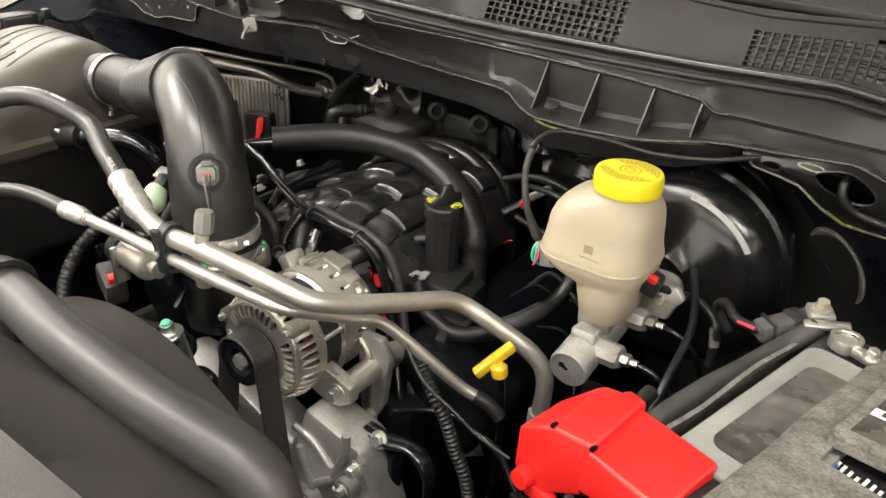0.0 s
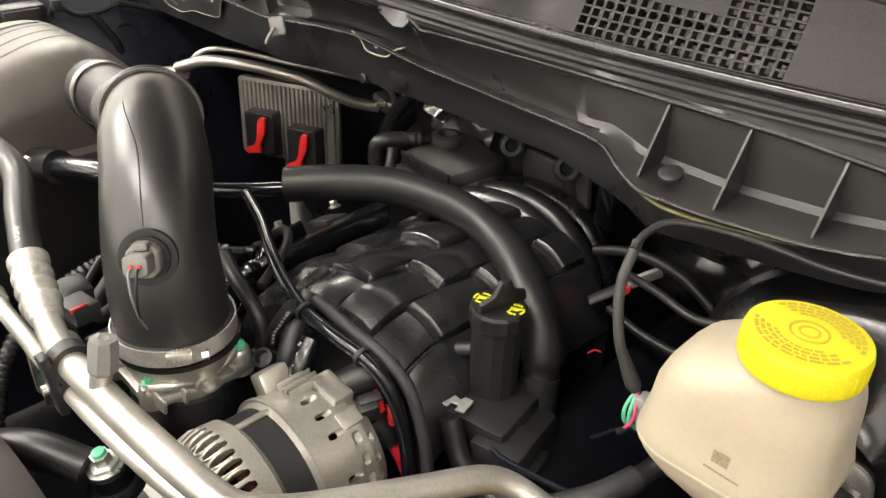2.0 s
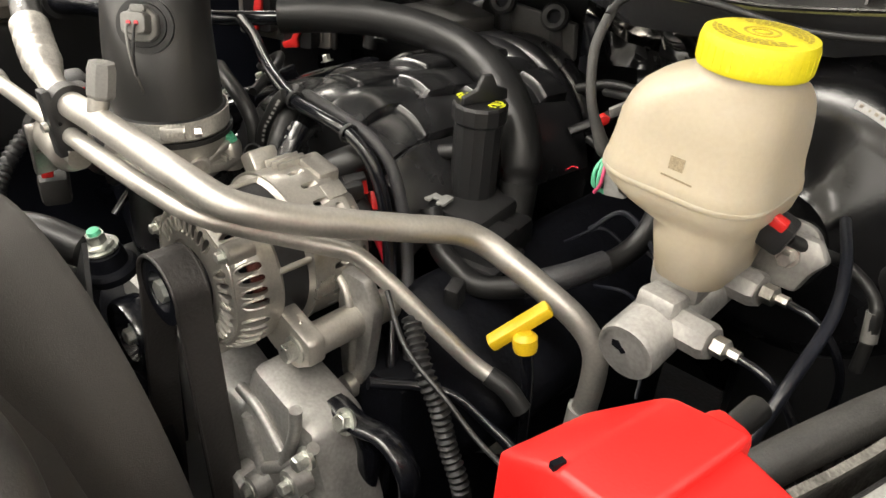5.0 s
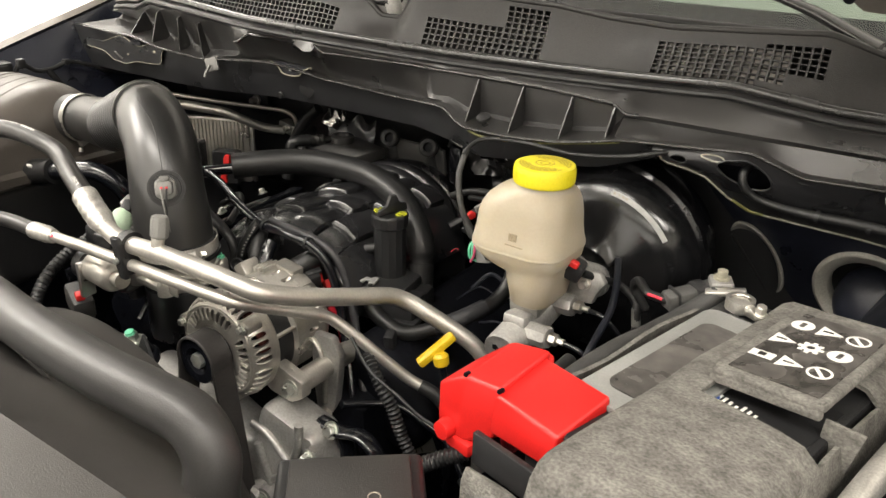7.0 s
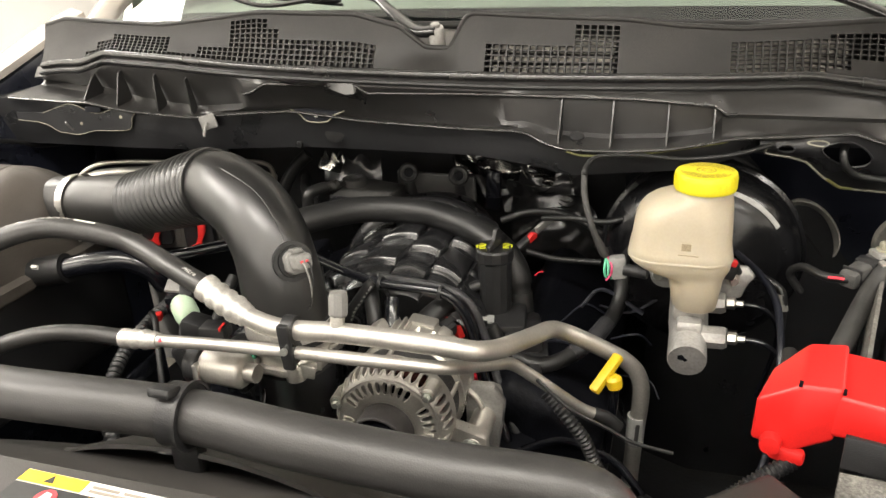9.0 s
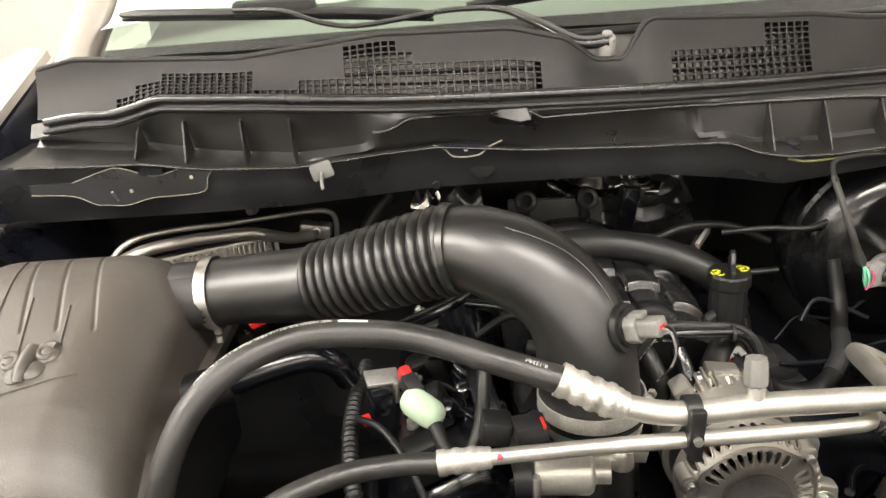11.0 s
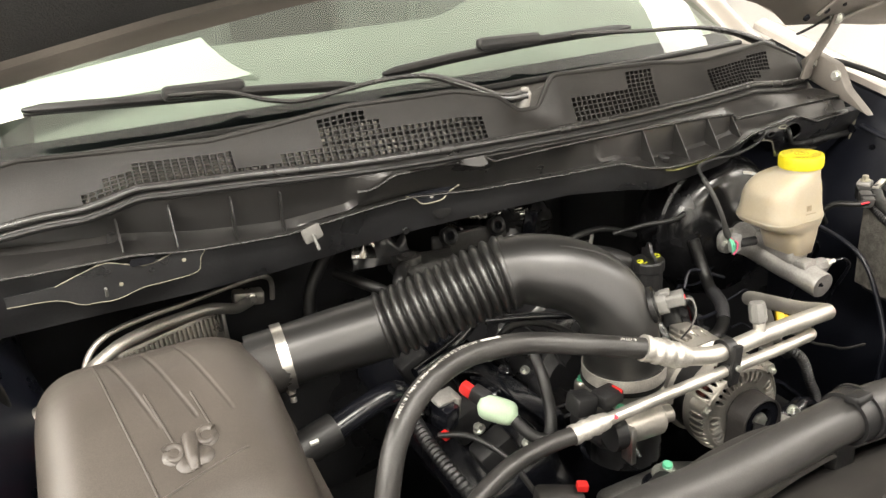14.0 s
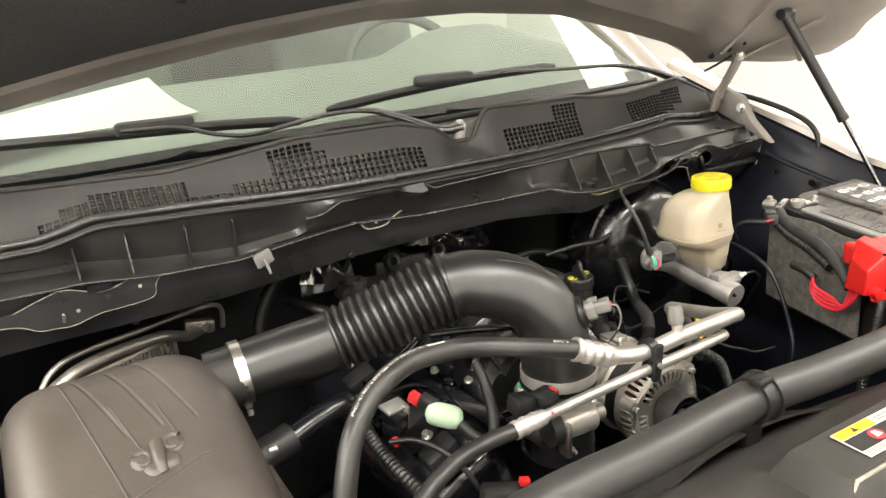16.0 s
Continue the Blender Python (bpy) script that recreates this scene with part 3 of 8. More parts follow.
for gx in (0.232, 0.302, 0.374, 0.432):
    sy, sz, ly, lz = ramp(STEP_Y, gx), ramp(STEP_Z, gx), ramp(LIP_Y, gx), ramp(LIP_Z, gx)
    part("gusset", prism([(sy + 0.007, sz - 0.001), (sy + 0.001, sz - 0.001), (ly + 0.008, lz + 0.003), (ly + 0.008, lz), (sy + 0.007, lz)], (gx - 0.001, 0, 0), (0, 1, 0), (0, 0, 1), 0.002), TRAY, tray)
for gx in (-0.609, -0.539, -0.457, -0.389):
    fy, fz, ly, lz = foot_y(gx), ramp(COWL_FOOT, gx), ramp(LIP_Y, gx), ramp(LIP_Z, gx)
    part("gusset", prism([(fy - 0.014, fz - 0.030), (fy - 0.022, fz - 0.034), (ly + 0.006, lz + 0.004), (ly + 0.008, lz), (fy + 0.004, lz + 0.002)], (gx - 0.001, 0, 0), (0, 1, 0), (0, 0, 1), 0.0025), TRAY, tray)
# glossier black beads along the tray's lip and step
part("bright_edge", tube([(x, ramp(LIP_Y, x) - 0.001, ramp(LIP_Z, x) - 0.002) for x in np.linspace(-0.78, 0.76, 79)], 0.0018, 8, 2), EDGE, tray)
part("step_edge", tube([(x, ramp(STEP_Y, x) - 0.0005, ramp(STEP_Z, x) + 0.0005) for x in np.linspace(-0.27, 0.46, 49)], 0.0022, 8, 2), EDGE, tray, "shiny edge of the tray")
part("push_pin", lathe([(0.010, 0), (0.010, 0.003), (0.006, 0.005), (0, 0.005)], (0.257, -0.085, 1.146), (0, -0.35, 1), 18), PLASTIC, tray)

# ---- bulkhead ----
wall = thing("bulkhead", (0, 0.1, 0.6), "black painted steel engine bay bulkhead", "bulkhead", kind="structure")
rings = []
for x in np.linspace(-0.84, 0.84, 113):
    ly, lz = ramp(LIP_Y, x), ramp(LIP_Z, x)
    deep = ramp(((-0.84, 0.24), (-0.3, 0.24), (0.0, 0.28), (0.30, 0.30), (0.36, 0.15), (0.45, 0.11), (0.84, 0.12)), x)
    low = ramp(((-0.84, 1.072), (-0.4, 1.080), (-0.2, 1.094), (0.1, 1.097), (0.25, 1.09), (0.42, 1.105), (0.464, 1.118), (0.50, 1.130), (0.84, 1.130)), x)
    front = min(ly + 0.012, -0.018 + 0.03 * abs(x))
    if x > 0.2:
        front = ly + 0.015
    rings.append([(x, 0.14, lz - 0.004), (x, front, lz - 0.006), (x, front + 0.002, (lz + low) / 2), (x, front + 0.012, low), (x, front + 0.06, low - 0.004), (x, deep, low - 0.012), (x, deep + 0.01, 0.80), (x, deep + 0.03, 0.45)])
part("panel", thicken(loft(rings, False, False), 0.004), BULK, wall, crease=30)
for px, pz, pr in ((-0.135, 1.122, 0.017), (0.130, 1.118, 0.017), (-0.20, 1.10, 0.006)):
    part("hole_plug", lathe([(pr, 0), (pr, 0.0025), (pr * 0.8, 0.004), (0, 0.004)], (px, -0.017, pz), (0, -1, 0), 24), RUBBER, wall)

# flange plates with seam sealant under the tray
plate = thing("flange_plate", (-0.6, -0.03, 1.12), "black steel flange plate edged with pale sealant", "bracket")
out1 = [(-0.76, 1.140), (-0.70, 1.140), (-0.661, 1.152), (-0.631, 1.157), (-0.586, 1.142), (-0.541, 1.153), (-0.500, 1.149), (-0.512, 1.136), (-0.520, 1.116), (-0.560, 1.112), (-0.595, 1.111), (-0.630, 1.103), (-0.655, 1.105), (-0.674, 1.107), (-0.703, 1.121), (-0.76, 1.126)]
part("plate", prism(out1, (0, -0.020, 0), (1, 0, 0), (0, 0, 1), 0.003), BULK, plate)
part("sealant_bead", tube([(a, -0.0235, b) for a, b in out1[6:]], 0.0006, 6, 4), SEALANT, plate)
part("sealant_bead", tube([(a, -0.0235, b) for a, b in out1[1:6]], 0.0006, 6, 4), SEALANT, plate)
# a near-black plate stands for the shade inside the slot
part("slot", prism(rounded(0.034, 0.010, 0.0049), (-0.588, -0.024, 1.149), (1, 0, 0), (0, 0.2, 1), 0.002), DARK, plate, "dark oval slot")
for hx, hz in ((-0.535, 1.137), (-0.621, 1.123)):
    part("hole_rim", lathe([(0.0028, 0), (0.0028, 0.0015), (0, 0.0015)], (hx, -0.022, hz), (0, -1, 0), 12), SEALANT, plate)
part("pin", tube([(-0.642, -0.024, 1.112), (-0.641, -0.034, 1.122), (-0.641, -0.038, 1.128)], 0.0020, 8), GREYPLUG, plate)

clip = thing("wiring_clip", (-0.353, -0.045, 1.13), "loose pale grey plastic wiring clip on the cowl edge", "clip")
part("pad", prism(rounded(0.030, 0.024, 0.004), (-0.353, -0.037, 1.137), (0.96, 0.1, 0.25), (-0.25, 0, 0.96), -0.003, 0.0008), GREYPLUG, clip)
part("stem", tube([(-0.353, -0.040, 1.136), (-0.352, -0.052, 1.124), (-0.351, -0.056, 1.117)], 0.0024, 8), GREYPLUG, clip)
tab = thing("drilled_tab", (-0.157, -0.03, 1.15), "pale drilled steel tab under the cowl tray", "bracket")
part("tab", prism([(-0.045, 0.008), (0.05, 0.008), (0.03, 0), (0.016, -0.011), (-0.016, -0.011), (-0.028, 0)], (-0.157, -0.030, 1.154), (1, 0, 0), (0, 0, 1), 0.002), BAYBLACK, tab)
part("rim", tube([(-0.200, -0.034, 1.161), (-0.185, -0.034, 1.154), (-0.173, -0.034, 1.143), (-0.141, -0.034, 1.143), (-0.127, -0.034, 1.153), (-0.108, -0.034, 1.161)], 0.0012, 6, 4), SEALANT, tab)
part("hole_rim", lathe([(0.0035, 0), (0.0035, 0.0015), (0, 0.0015)], (-0.157, -0.033, 1.153), (0, -1, 0), 12), WHITE, tab)
ybead = thing("sealant_seam", (0.35, -0.09, 1.13), "yellow seam sealant under the cowl tray lip", "sealant")
part("bead", tube([(0.245, -0.104, 1.131), (0.27, -0.103, 1.126), (0.33, -0.100, 1.129), (0.41, -0.090, 1.140), (0.45, -0.080, 1.146)], 0.0018, 7), SEALYELLOW, ybead)

# ---- air filter box ----
airbox = thing("air_filter_box", (-0.64, -0.33, 0.8), "matt black plastic air filter box with grooves and a moulded emblem", "air box")


LID_Z = ((-0.54, 0.985), (-0.50, 1.028), (-0.447, 1.060), (-0.394, 1.080), (-0.33, 1.098), (-0.28, 1.110), (-0.24, 1.112), (-0.21, 1.106), (-0.18, 1.086), (-0.15, 1.052), (-0.115, 1.00))


def lid_z(x, y):
    """The lid's height: a rounded pillow with three engraved grooves."""
    z = 0.25 * (ramp(LID_Z, y - 0.016) + 2 * ramp(LID_Z, y) + ramp(LID_Z, y + 0.016))
    d = x + 0.738
    if d < 0.055:
        z -= 0.050 * (1 - math.sqrt(max(0.0, 1 - (1 - d / 0.055) ** 2)))
    d = -0.482 - x
    if d < 0.080:
        z -= 0.070 * (1 - math.sqrt(max(0.0, 1 - (1 - d / 0.080) ** 2)))
    d = min(y + 0.540, -0.112 - y)
    if d < 0.035:
        z -= 0.030 * (1 - math.sqrt(max(0.0, 1 - (1 - d / 0.035) ** 2)))
    along = soft(y, -0.362, -0.356) * (1 - soft(y, -0.216, -0.208))
    for k in range(3):
        q = abs(x + 0.657 - 0.0365 * k + 0.29 * (y + 0.215))
        z -= 0.0015 * along * (1 - soft(q, 0.0008, 0.0024))
    return z


nx, ny = 230, 150
lid = bmesh.new()
net = [[lid.verts.new((x, y, lid_z(x, y))) for y in np.linspace(-0.540, -0.112, ny)] for x in np.linspace(-0.738, -0.482, nx)]
for i in range(nx - 1):
    for j in range(ny - 1):
        lid.faces.new((net[i][j], net[i + 1][j], net[i + 1][j + 1], net[i][j + 1]))
rim = [net[i][0] for i in range(nx)] + [net[nx - 1][j] for j in range(1, ny)] + [net[i][ny - 1] for i in range(nx - 2, -1, -1)] + [net[0][j] for j in range(ny - 2, 0, -1)]
mid = Vector((-0.61, -0.326, 0))
last = rim
for z, grow in ((0.99, 0.004), (0.984, 0.014), (0.970, 0.014), (0.966, 0.004), (0.962, -0.004)):
    ring = []
    for v in rim:
        away = Vector((v.co.x, v.co.y, 0)) - mid
        ring.append(lid.verts.new((v.co.x + math.copysign(grow, away.x) * (abs(away.x) > 0.12), v.co.y + math.copysign(grow, away.y) * (abs(away.y) > 0.20), min(z, v.co.z))))
    for k in range(len(rim)):
        n = (k + 1) % len(rim)
        lid.faces.new((last[k], last[n], ring[n], ring[k]))
    last = ring
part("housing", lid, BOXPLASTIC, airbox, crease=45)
# darker plastic than the lid puts the shade below it into the colour
part("lower_housing", box((-0.61, -0.326, 0.875), (0.232, 0.400, 0.19), None, 0.025, 3), PLASTIC, airbox, "black lower housing, kept darker than the lid for shade")
for line in (((-0.669, -0.225), (-0.650, -0.335), (-0.630, -0.441)), ((-0.630, -0.441), (-0.585, -0.427), (-0.540, -0.413)), ((-0.623, -0.310), (-0.606, -0.388)), ((-0.578, -0.325), (-0.568, -0.378))):
    pts = [p for p in spline([Vector((a, b, 0)) for a, b in line], 10)]
    part("moulded_line", tube([(p.x, p.y, lid_z(p.x, p.y) + 0.0004) for p in pts], 0.0013, 8, smooth=False), BOXPLASTIC, airbox)
for ex, ey, turn in ((-0.6085, -0.400, 1), (-0.5755, -0.390, -1)):
    horn = []
    for k in range(15):
        a = radians(40 + 21 * k)
        hx, hy = ex - turn * 0.0098 * math.cos(a) * (1 - 0.03 * k), ey + 0.0100 * math.sin(a) * (1 - 0.03 * k)
        horn.append((hx, hy, lid_z(hx, hy) + 0.0015))
    part("emblem_horn", tube(horn, lambda q: 0.0048 - 0.0014 * q, 12, 4), BOXPLASTIC, airbox, "moulded horn of the emblem")
for ex, ey in ((-0.6085, -0.400), (-0.5755, -0.390), (-0.598, -0.412), (-0.584, -0.408)):
    part("emblem_lobe", lathe([(0.0125, -0.003), (0.0120, 0.0005), (0.0085, 0.0032), (0.004, 0.0042), (0, 0.0043)], (ex, ey, lid_z(ex, ey)), (0, -0.3, 0.95), 18), BOXPLASTIC, airbox)
part("emblem_head", tube([(-0.5905, -0.384, lid_z(-0.5905, -0.384) - 0.001), (-0.592, -0.398, lid_z(-0.592, -0.398) + 0.002), (-0.593, -0.411, lid_z(-0.593, -0.411) + 0.002), (-0.5935, -0.420, lid_z(-0.5935, -0.420) - 0.002)], lambda q: 0.0090 - 0.003 * q, 14, 6), BOXPLASTIC, airbox)
part("outlet", tube([(-0.565, -0.235, 1.045), (-0.535, -0.236, 1.050), (-0.500, -0.237, 1.054), (-0.455, -0.238, 1.059)], lambda s: 0.056 - 0.019 * min(1, s * 2.0), 28, 5), PLASTIC_MATT, airbox)
for a in range(3):
    part("latch", box((-0.742, -0.44 + 0.09 * a, 0.965), (0.016, 0.03, 0.05), None, 0.003), PLASTIC, airbox)
for a in range(6):
    part("side_rib", box((-0.748, -0.50 + 0.055 * a, 0.89), (0.030, 0.004, 0.14), None, 0.001), PLASTIC, airbox)

# ---- intake duct ----
duct = thing("intake_duct", (-0.2, -0.3, 0.98), "satin black intake duct with ribbed bellows and a curved elbow", "intake duct")
DUCTLINE = [(-0.500, -0.229, 1.056), (-0.42, -0.237, 1.063), (-0.338, -0.255, 1.074), (-0.258, -0.279, 1.099), (-0.176, -0.304, 1.125), (-0.134, -0.326, 1.123), (-0.097, -0.344, 1.108), (-0.070, -0.361, 1.082), (-0.057, -0.370, 1.045), (-0.051, -0.372, 0.982)]
dline = spline(DUCTLINE, 40)
dlen = [0.0]
for da, db in zip(dline, dline[1:]):
    dlen.append(dlen[-1] + (db - da).length)


def duct_piece(s0, s1, radius, n, seg=40, name="sleeve"):
    """A stretch of the duct between two shares of its length."""
    pts = []
    for k in range(n + 1):
        s = (s0 + (s1 - s0) * k / n) * dlen[-1]
        i = min(max(int(np.searchsorted(dlen, s)), 1), len(dline) - 1)
        f = (s - dlen[i - 1]) / max(1e-9, dlen[i] - dlen[i - 1])
        pts.append(dline[i - 1].lerp(dline[i], f))
    return tube(pts, radius, seg, smooth=False)


def at_share(s):
    i = min(max(int(np.searchsorted(dlen, s * dlen[-1])), 1), len(dline) - 1)
    return dline[i], (dline[i] - dline[i - 1]).normalized()


S_ACC0, S_ACC1 = dlen[80] / dlen[-1], dlen[160] / dlen[-1]
part("cuff", duct_piece(0.0, S_ACC0 + 0.01, lambda s: 0.0390 + 0.0025 * soft(s, 0.3, 0.8), 24), DUCT, duct)
part("bellows", duct_piece(S_ACC0, S_ACC1, lambda s: 0.0360 + 0.0085 * abs(math.sin(math.pi * 14 * s)) ** 0.75 + 0.0050 * s, 224, 44), DUCT, duct, "ribbed black bellows", crease=180)
part("elbow", duct_piece(S_ACC1 - 0.004, 1.0, lambda s: 0.0440 + 0.0030 * soft(s, 0.0, 0.3) + 0.0035 * soft(s, 0.55, 0.95), 60, 44), DUCT, duct, crease=180)
pc, pd = at_share(S_ACC1)
part("rim", band(pc, pd, 0.0445, 0.007, 0.0032), DUCT, duct)
part("foot_cuff", lathe([(0.049, 0.0), (0.053, 0.002), (0.053, 0.012), (0.050, 0.014)], (-0.050, -0.372, 0.976), (0, 0, 1), 36), RUBBER, duct)
IAT = Vector((-0.0256, -0.3933, 1.0706))
ID, IU, IV = Vector((0.72, -0.60, 0.30)).normalized(), Vector((0.64, 0.768, 0)).normalized(), Vector((-0.23, 0.19, 0.937)).normalized()
seam = []
for i in range(205, 300, 8):
    way = (dline[i + 1] - dline[i]).normalized()
    out = (ID - way * ID.dot(way)).normalized()
    seam.append(dline[i] + out * 0.0470)
part("seam", tube(seam, 0.0006, 5, 3), DUCT, duct)
part("sensor_boss", lathe([(0.021, -0.012), (0.021, 0.004), (0.018, 0.006), (0.018, 0.009), (0.0, 0.009)], IAT, ID, 30), RUBBER, duct)
clampa = thing("hose_clamp", (-0.46, -0.24, 1.01), "bright steel worm drive clamp on the intake cuff", "hose clamp", "intake clamps")
cp, cd = at_share(0.068)
part("strap", band(cp, cd, 0.0412, 0.013, 0.0014), STEEL, clampa)
part("screw_housing", box(cp + Vector((0.0, -0.014, -0.037)), (0.010, 0.010, 0.020), (20, 0, 8), 0.002), STEEL, clampa)
part("screw", lathe([(0.004, 0), (0.004, 0.007), (0, 0.007)], cp + Vector((0.0, -0.016, -0.049)), (0, -0.2, -1), 10), STEEL, clampa)
clampb = thing("hose_clamp", (-0.050, -0.372, 0.96), "bright steel worm drive clamp round the throttle body", "hose clamp", "intake clamps")
part("strap", band((-0.050, -0.372, 0.981), (0, 0, 1), 0.0535, 0.0165, 0.0014), CRIMP, clampb)
part("screw_housing", box((0.001, -0.396, 0.982), (0.008, 0.022, 0.013), (0, 0, -28), 0.003), CRIMP, clampb)
for q in range(5):
    part("worm_thread", band(Vector((-0.008, -0.407, 0.982)) + Vector((0.45, 0.89, 0)) * (0.0035 * q + 0.010), (0.45, 0.89, 0), 0.0058, 0.0018, 0.0016, 16), STEEL, clampb)
part("screw", lathe([(0.0050, 0), (0.0050, 0.006), (0, 0.006)], (0.009, -0.379, 0.982), (0.45, 0.89, 0), 6), STEEL, clampb)

iat = thing("air_temperature_sensor", (-0.012, -0.41, 1.08), "pale grey sensor plug in a round black boss", "sensor")
ic = IAT + ID * 0.008
part("rim_ring", band(ic - ID * 0.004, ID, 0.0185, 0.006, 0.005, 34), RUBBER, iat, "black rubber ring")
part("plug", prism([(-0.013, -0.008), (-0.007, -0.0135), (0.007, -0.0135), (0.013, -0.008), (0.013, 0.008), (0.007, 0.0135), (-0.007, 0.0135), (-0.013, 0.008)], ic, IU, IV, 0.014, 0.002), GREYPLUG, iat)
part("plug_nose", prism(rounded(0.019, 0.017, 0.004), ic + ID * 0.013 + IV * 0.001, IU, IV, 0.022, 0.0015), GREYPLUG, iat)
part("latch", prism(rounded(0.012, 0.006, 0.002), ic + ID * 0.006 + IV * 0.013, IU, IV, 0.014, 0.001), GREYPLUG, iat)
for q in (-0.003, 0.003):
    part("seal", prism(rounded(0.0032, 0.0034, 0.001), ic + ID * 0.0345 + IV * 0.001 + IU * q, IU, IV, 0.002, 0.0005), REDPRINT, iat, "red wire seal")
i0 = ic + ID * 0.035
for q in (-0.003, 0.003):
    part("wire", tube([i0 + IU * q, i0 + ID * 0.008 + IU * q + IV * -0.004, i0 + ID * 0.008 + IU * q * 0.5 - IV * 0.022, i0 - IV * 0.040 - ID * 0.002, i0 - IV * 0.055 - ID * 0.02], 0.0012, 8), GREYPLUG if q < 0 else RUBBER, iat, "pale wire" if q < 0 else "dark wire")

# ---- throttle body ----
tb = thing("throttle", (-0.049, -0.35, 0.90), "cast aluminium throttle body under the intake elbow", "throttle body")
TC = Vector((-0.050, -0.370, 0))
part("barrel", lathe([(0.044, 0.924), (0.0465, 0.930), (0.0475, 0.945), (0.0500, 0.950), (0.0505, 0.964), (0.047, 0.966), (0.047, 0.974)], TC, (0, 0, 1), 44), ALLOY, tb)
part("cuff_ring", band(TC + Vector((0, 0, 0.9675)), (0, 0, 1), 0.0525, 0.005, 0.0030, 40), RUBBER, tb, "black rubber ring")
part("flange", prism([(-0.050, -0.034), (-0.036, -0.052), (0.028, -0.054), (0.040, -0.040), (0.046, -0.010), (0.050, 0.024), (0.046, 0.046), (0.034, 0.052), (-0.036, 0.052), (-0.050, 0.034)], TC + Vector((0, 0, 0.930)), (1, 0, 0), (0, 1, 0), 0.010, 0.003), ALLOY, tb)
part("adapter", lathe([(0.052, 0.85), (0.050, 0.90), (0.0505, 0.924)], TC, (0, 0, 1), 36), RUNNER, tb, "black plastic neck below the casting")
for gx, gy, gz in ((0.035, 0.038, 0.953), (0.023, -0.043, 0.947), (-0.036, -0.043, 0.947), (-0.036, 0.040, 0.950)):
    g = TC + Vector((gx, gy, 0))
    part("bolt_post", lathe([(0.0125, 0.926), (0.0115, gz - 0.006), (0.0105, gz - 0.002), (0.0085, gz), (0, gz)], g, (0, 0, 1), 20), ALLOY, tb)
    bolt = part("bolt", lathe([(0.0078, -0.001), (0.0078, 0.0035), (0.0050, 0.0045), (0.0046, 0.008), (0, 0.008)], g + Vector((0, 0, gz)), (0, 0, 1), 6), GREENCLIP, tb, "green coated bolt")
    out = Vector((gx, gy, 0)).normalized()
    part("rib", box(TC + out * 0.052 + Vector((0, 0, 0.940)), (0.016, 0.005, 0.018), Matrix((out, Vector((-out.y, out.x, 0)), Vector((0, 0, 1)))).transposed(), 0.0018), ALLOY, tb)
bdir = Vector((0.93, -0.30, -0.10)).normalized()
part("boss", lathe([(0.0130, -0.022), (0.0110, -0.006), (0.0108, 0.006), (0.0098, 0.008), (0.0072, 0.008), (0.0062, 0.002), (0, 0.002)], (-0.005, -0.3715, 0.9415), bdir, 26), ALLOY, tb)
for arm in (((-0.008, -0.378, 0.944), (-0.010, -0.398, 0.948), (-0.022, -0.417, 0.948)), ((-0.006, -0.362, 0.945), (-0.008, -0.345, 0.951), (-0.016, -0.330, 0.952)), ((-0.010, -0.368, 0.950), (-0.016, -0.362, 0.962))):
    part("arm", tube(arm, 0.0046, 12, 6), ALLOY, tb)
for q in (-0.345, -0.395, -0.415):
    part("web", box((-0.012, q, 0.938), (0.022, 0.0032, 0.016), (0, 12, 8), 0.0012), ALLOY, tb)
part("motor", lathe([(0.024, 0), (0.025, 0.004), (0.025, 0.050), (0.021, 0.056), (0, 0.057)], (-0.115, -0.375, 0.932), (0.1, -1, 0), 26), PLASTIC, tb)
part("gear_cover", box((-0.104, -0.385, 0.925), (0.016, 0.075, 0.060), (0, 0, 6), 0.008, 3), PLASTIC, tb)

sol = thing("solenoid", (-0.09, -0.46, 0.94), "bright aluminium cylinder with black end under the pipes", "solenoid")
part("barrel", lathe([(0.019, 0), (0.021, 0.003), (0.021, 0.050), (0.018, 0.054), (0.011, 0.056), (0.011, 0.07), (0, 0.07)], (-0.118, -0.455, 0.958), (1, -0.08, 0), 28), ALLOY, sol)
part("end_cap", lathe([(0.023, 0), (0.023, 0.016), (0.02, 0.018)], (-0.136, -0.454, 0.957), (1, -0.08, 0), 24), PLASTIC, sol)
part("bracket", box((-0.118, -0.47, 0.945), (0.008, 0.02, 0.05), None, 0.002), STEEL, sol)

# ---- air conditioning lines ----
suction = thing("suction_line", (0.1, -0.45, 0.8), "thick bright aluminium air conditioning pipe with black hose", "refrigerant pipe")
P1 = [(-0.040, -0.476, 1.041), (-0.012, -0.481, 1.036), (0.016, -0.483, 1.035), (0.07, -0.483, 1.038), (0.13, -0.480, 1.036), (0.185, -0.474, 1.031), (0.208, -0.465, 1.024), (0.220, -0.442, 1.013), (0.229, -0.405, 0.998), (0.246, -0.340, 0.977), (0.258, -0.296, 0.963), (0.270, -0.277, 0.952), (0.288, -0.266, 0.940), (0.318, -0.250, 0.918), (0.345, -0.237, 0.897), (0.362, -0.232, 0.876), (0.368, -0.234, 0.845), (0.363, -0.236, 0.77), (0.36, -0.23, 0.70)]
part("pipe", tube(P1, 0.0108, 20, 6), PIPE, suction)
P1H = [(-0.089, -0.466, 1.063), (-0.152, -0.446, 1.078), (-0.216, -0.424, 1.091), (-0.273, -0.428, 1.103), (-0.322, -0.440, 1.108), (-0.372, -0.459, 1.097), (-0.408, -0.482, 1.073), (-0.430, -0.502, 1.038), (-0.443, -0.516, 1.00), (-0.448, -0.524, 0.970)]
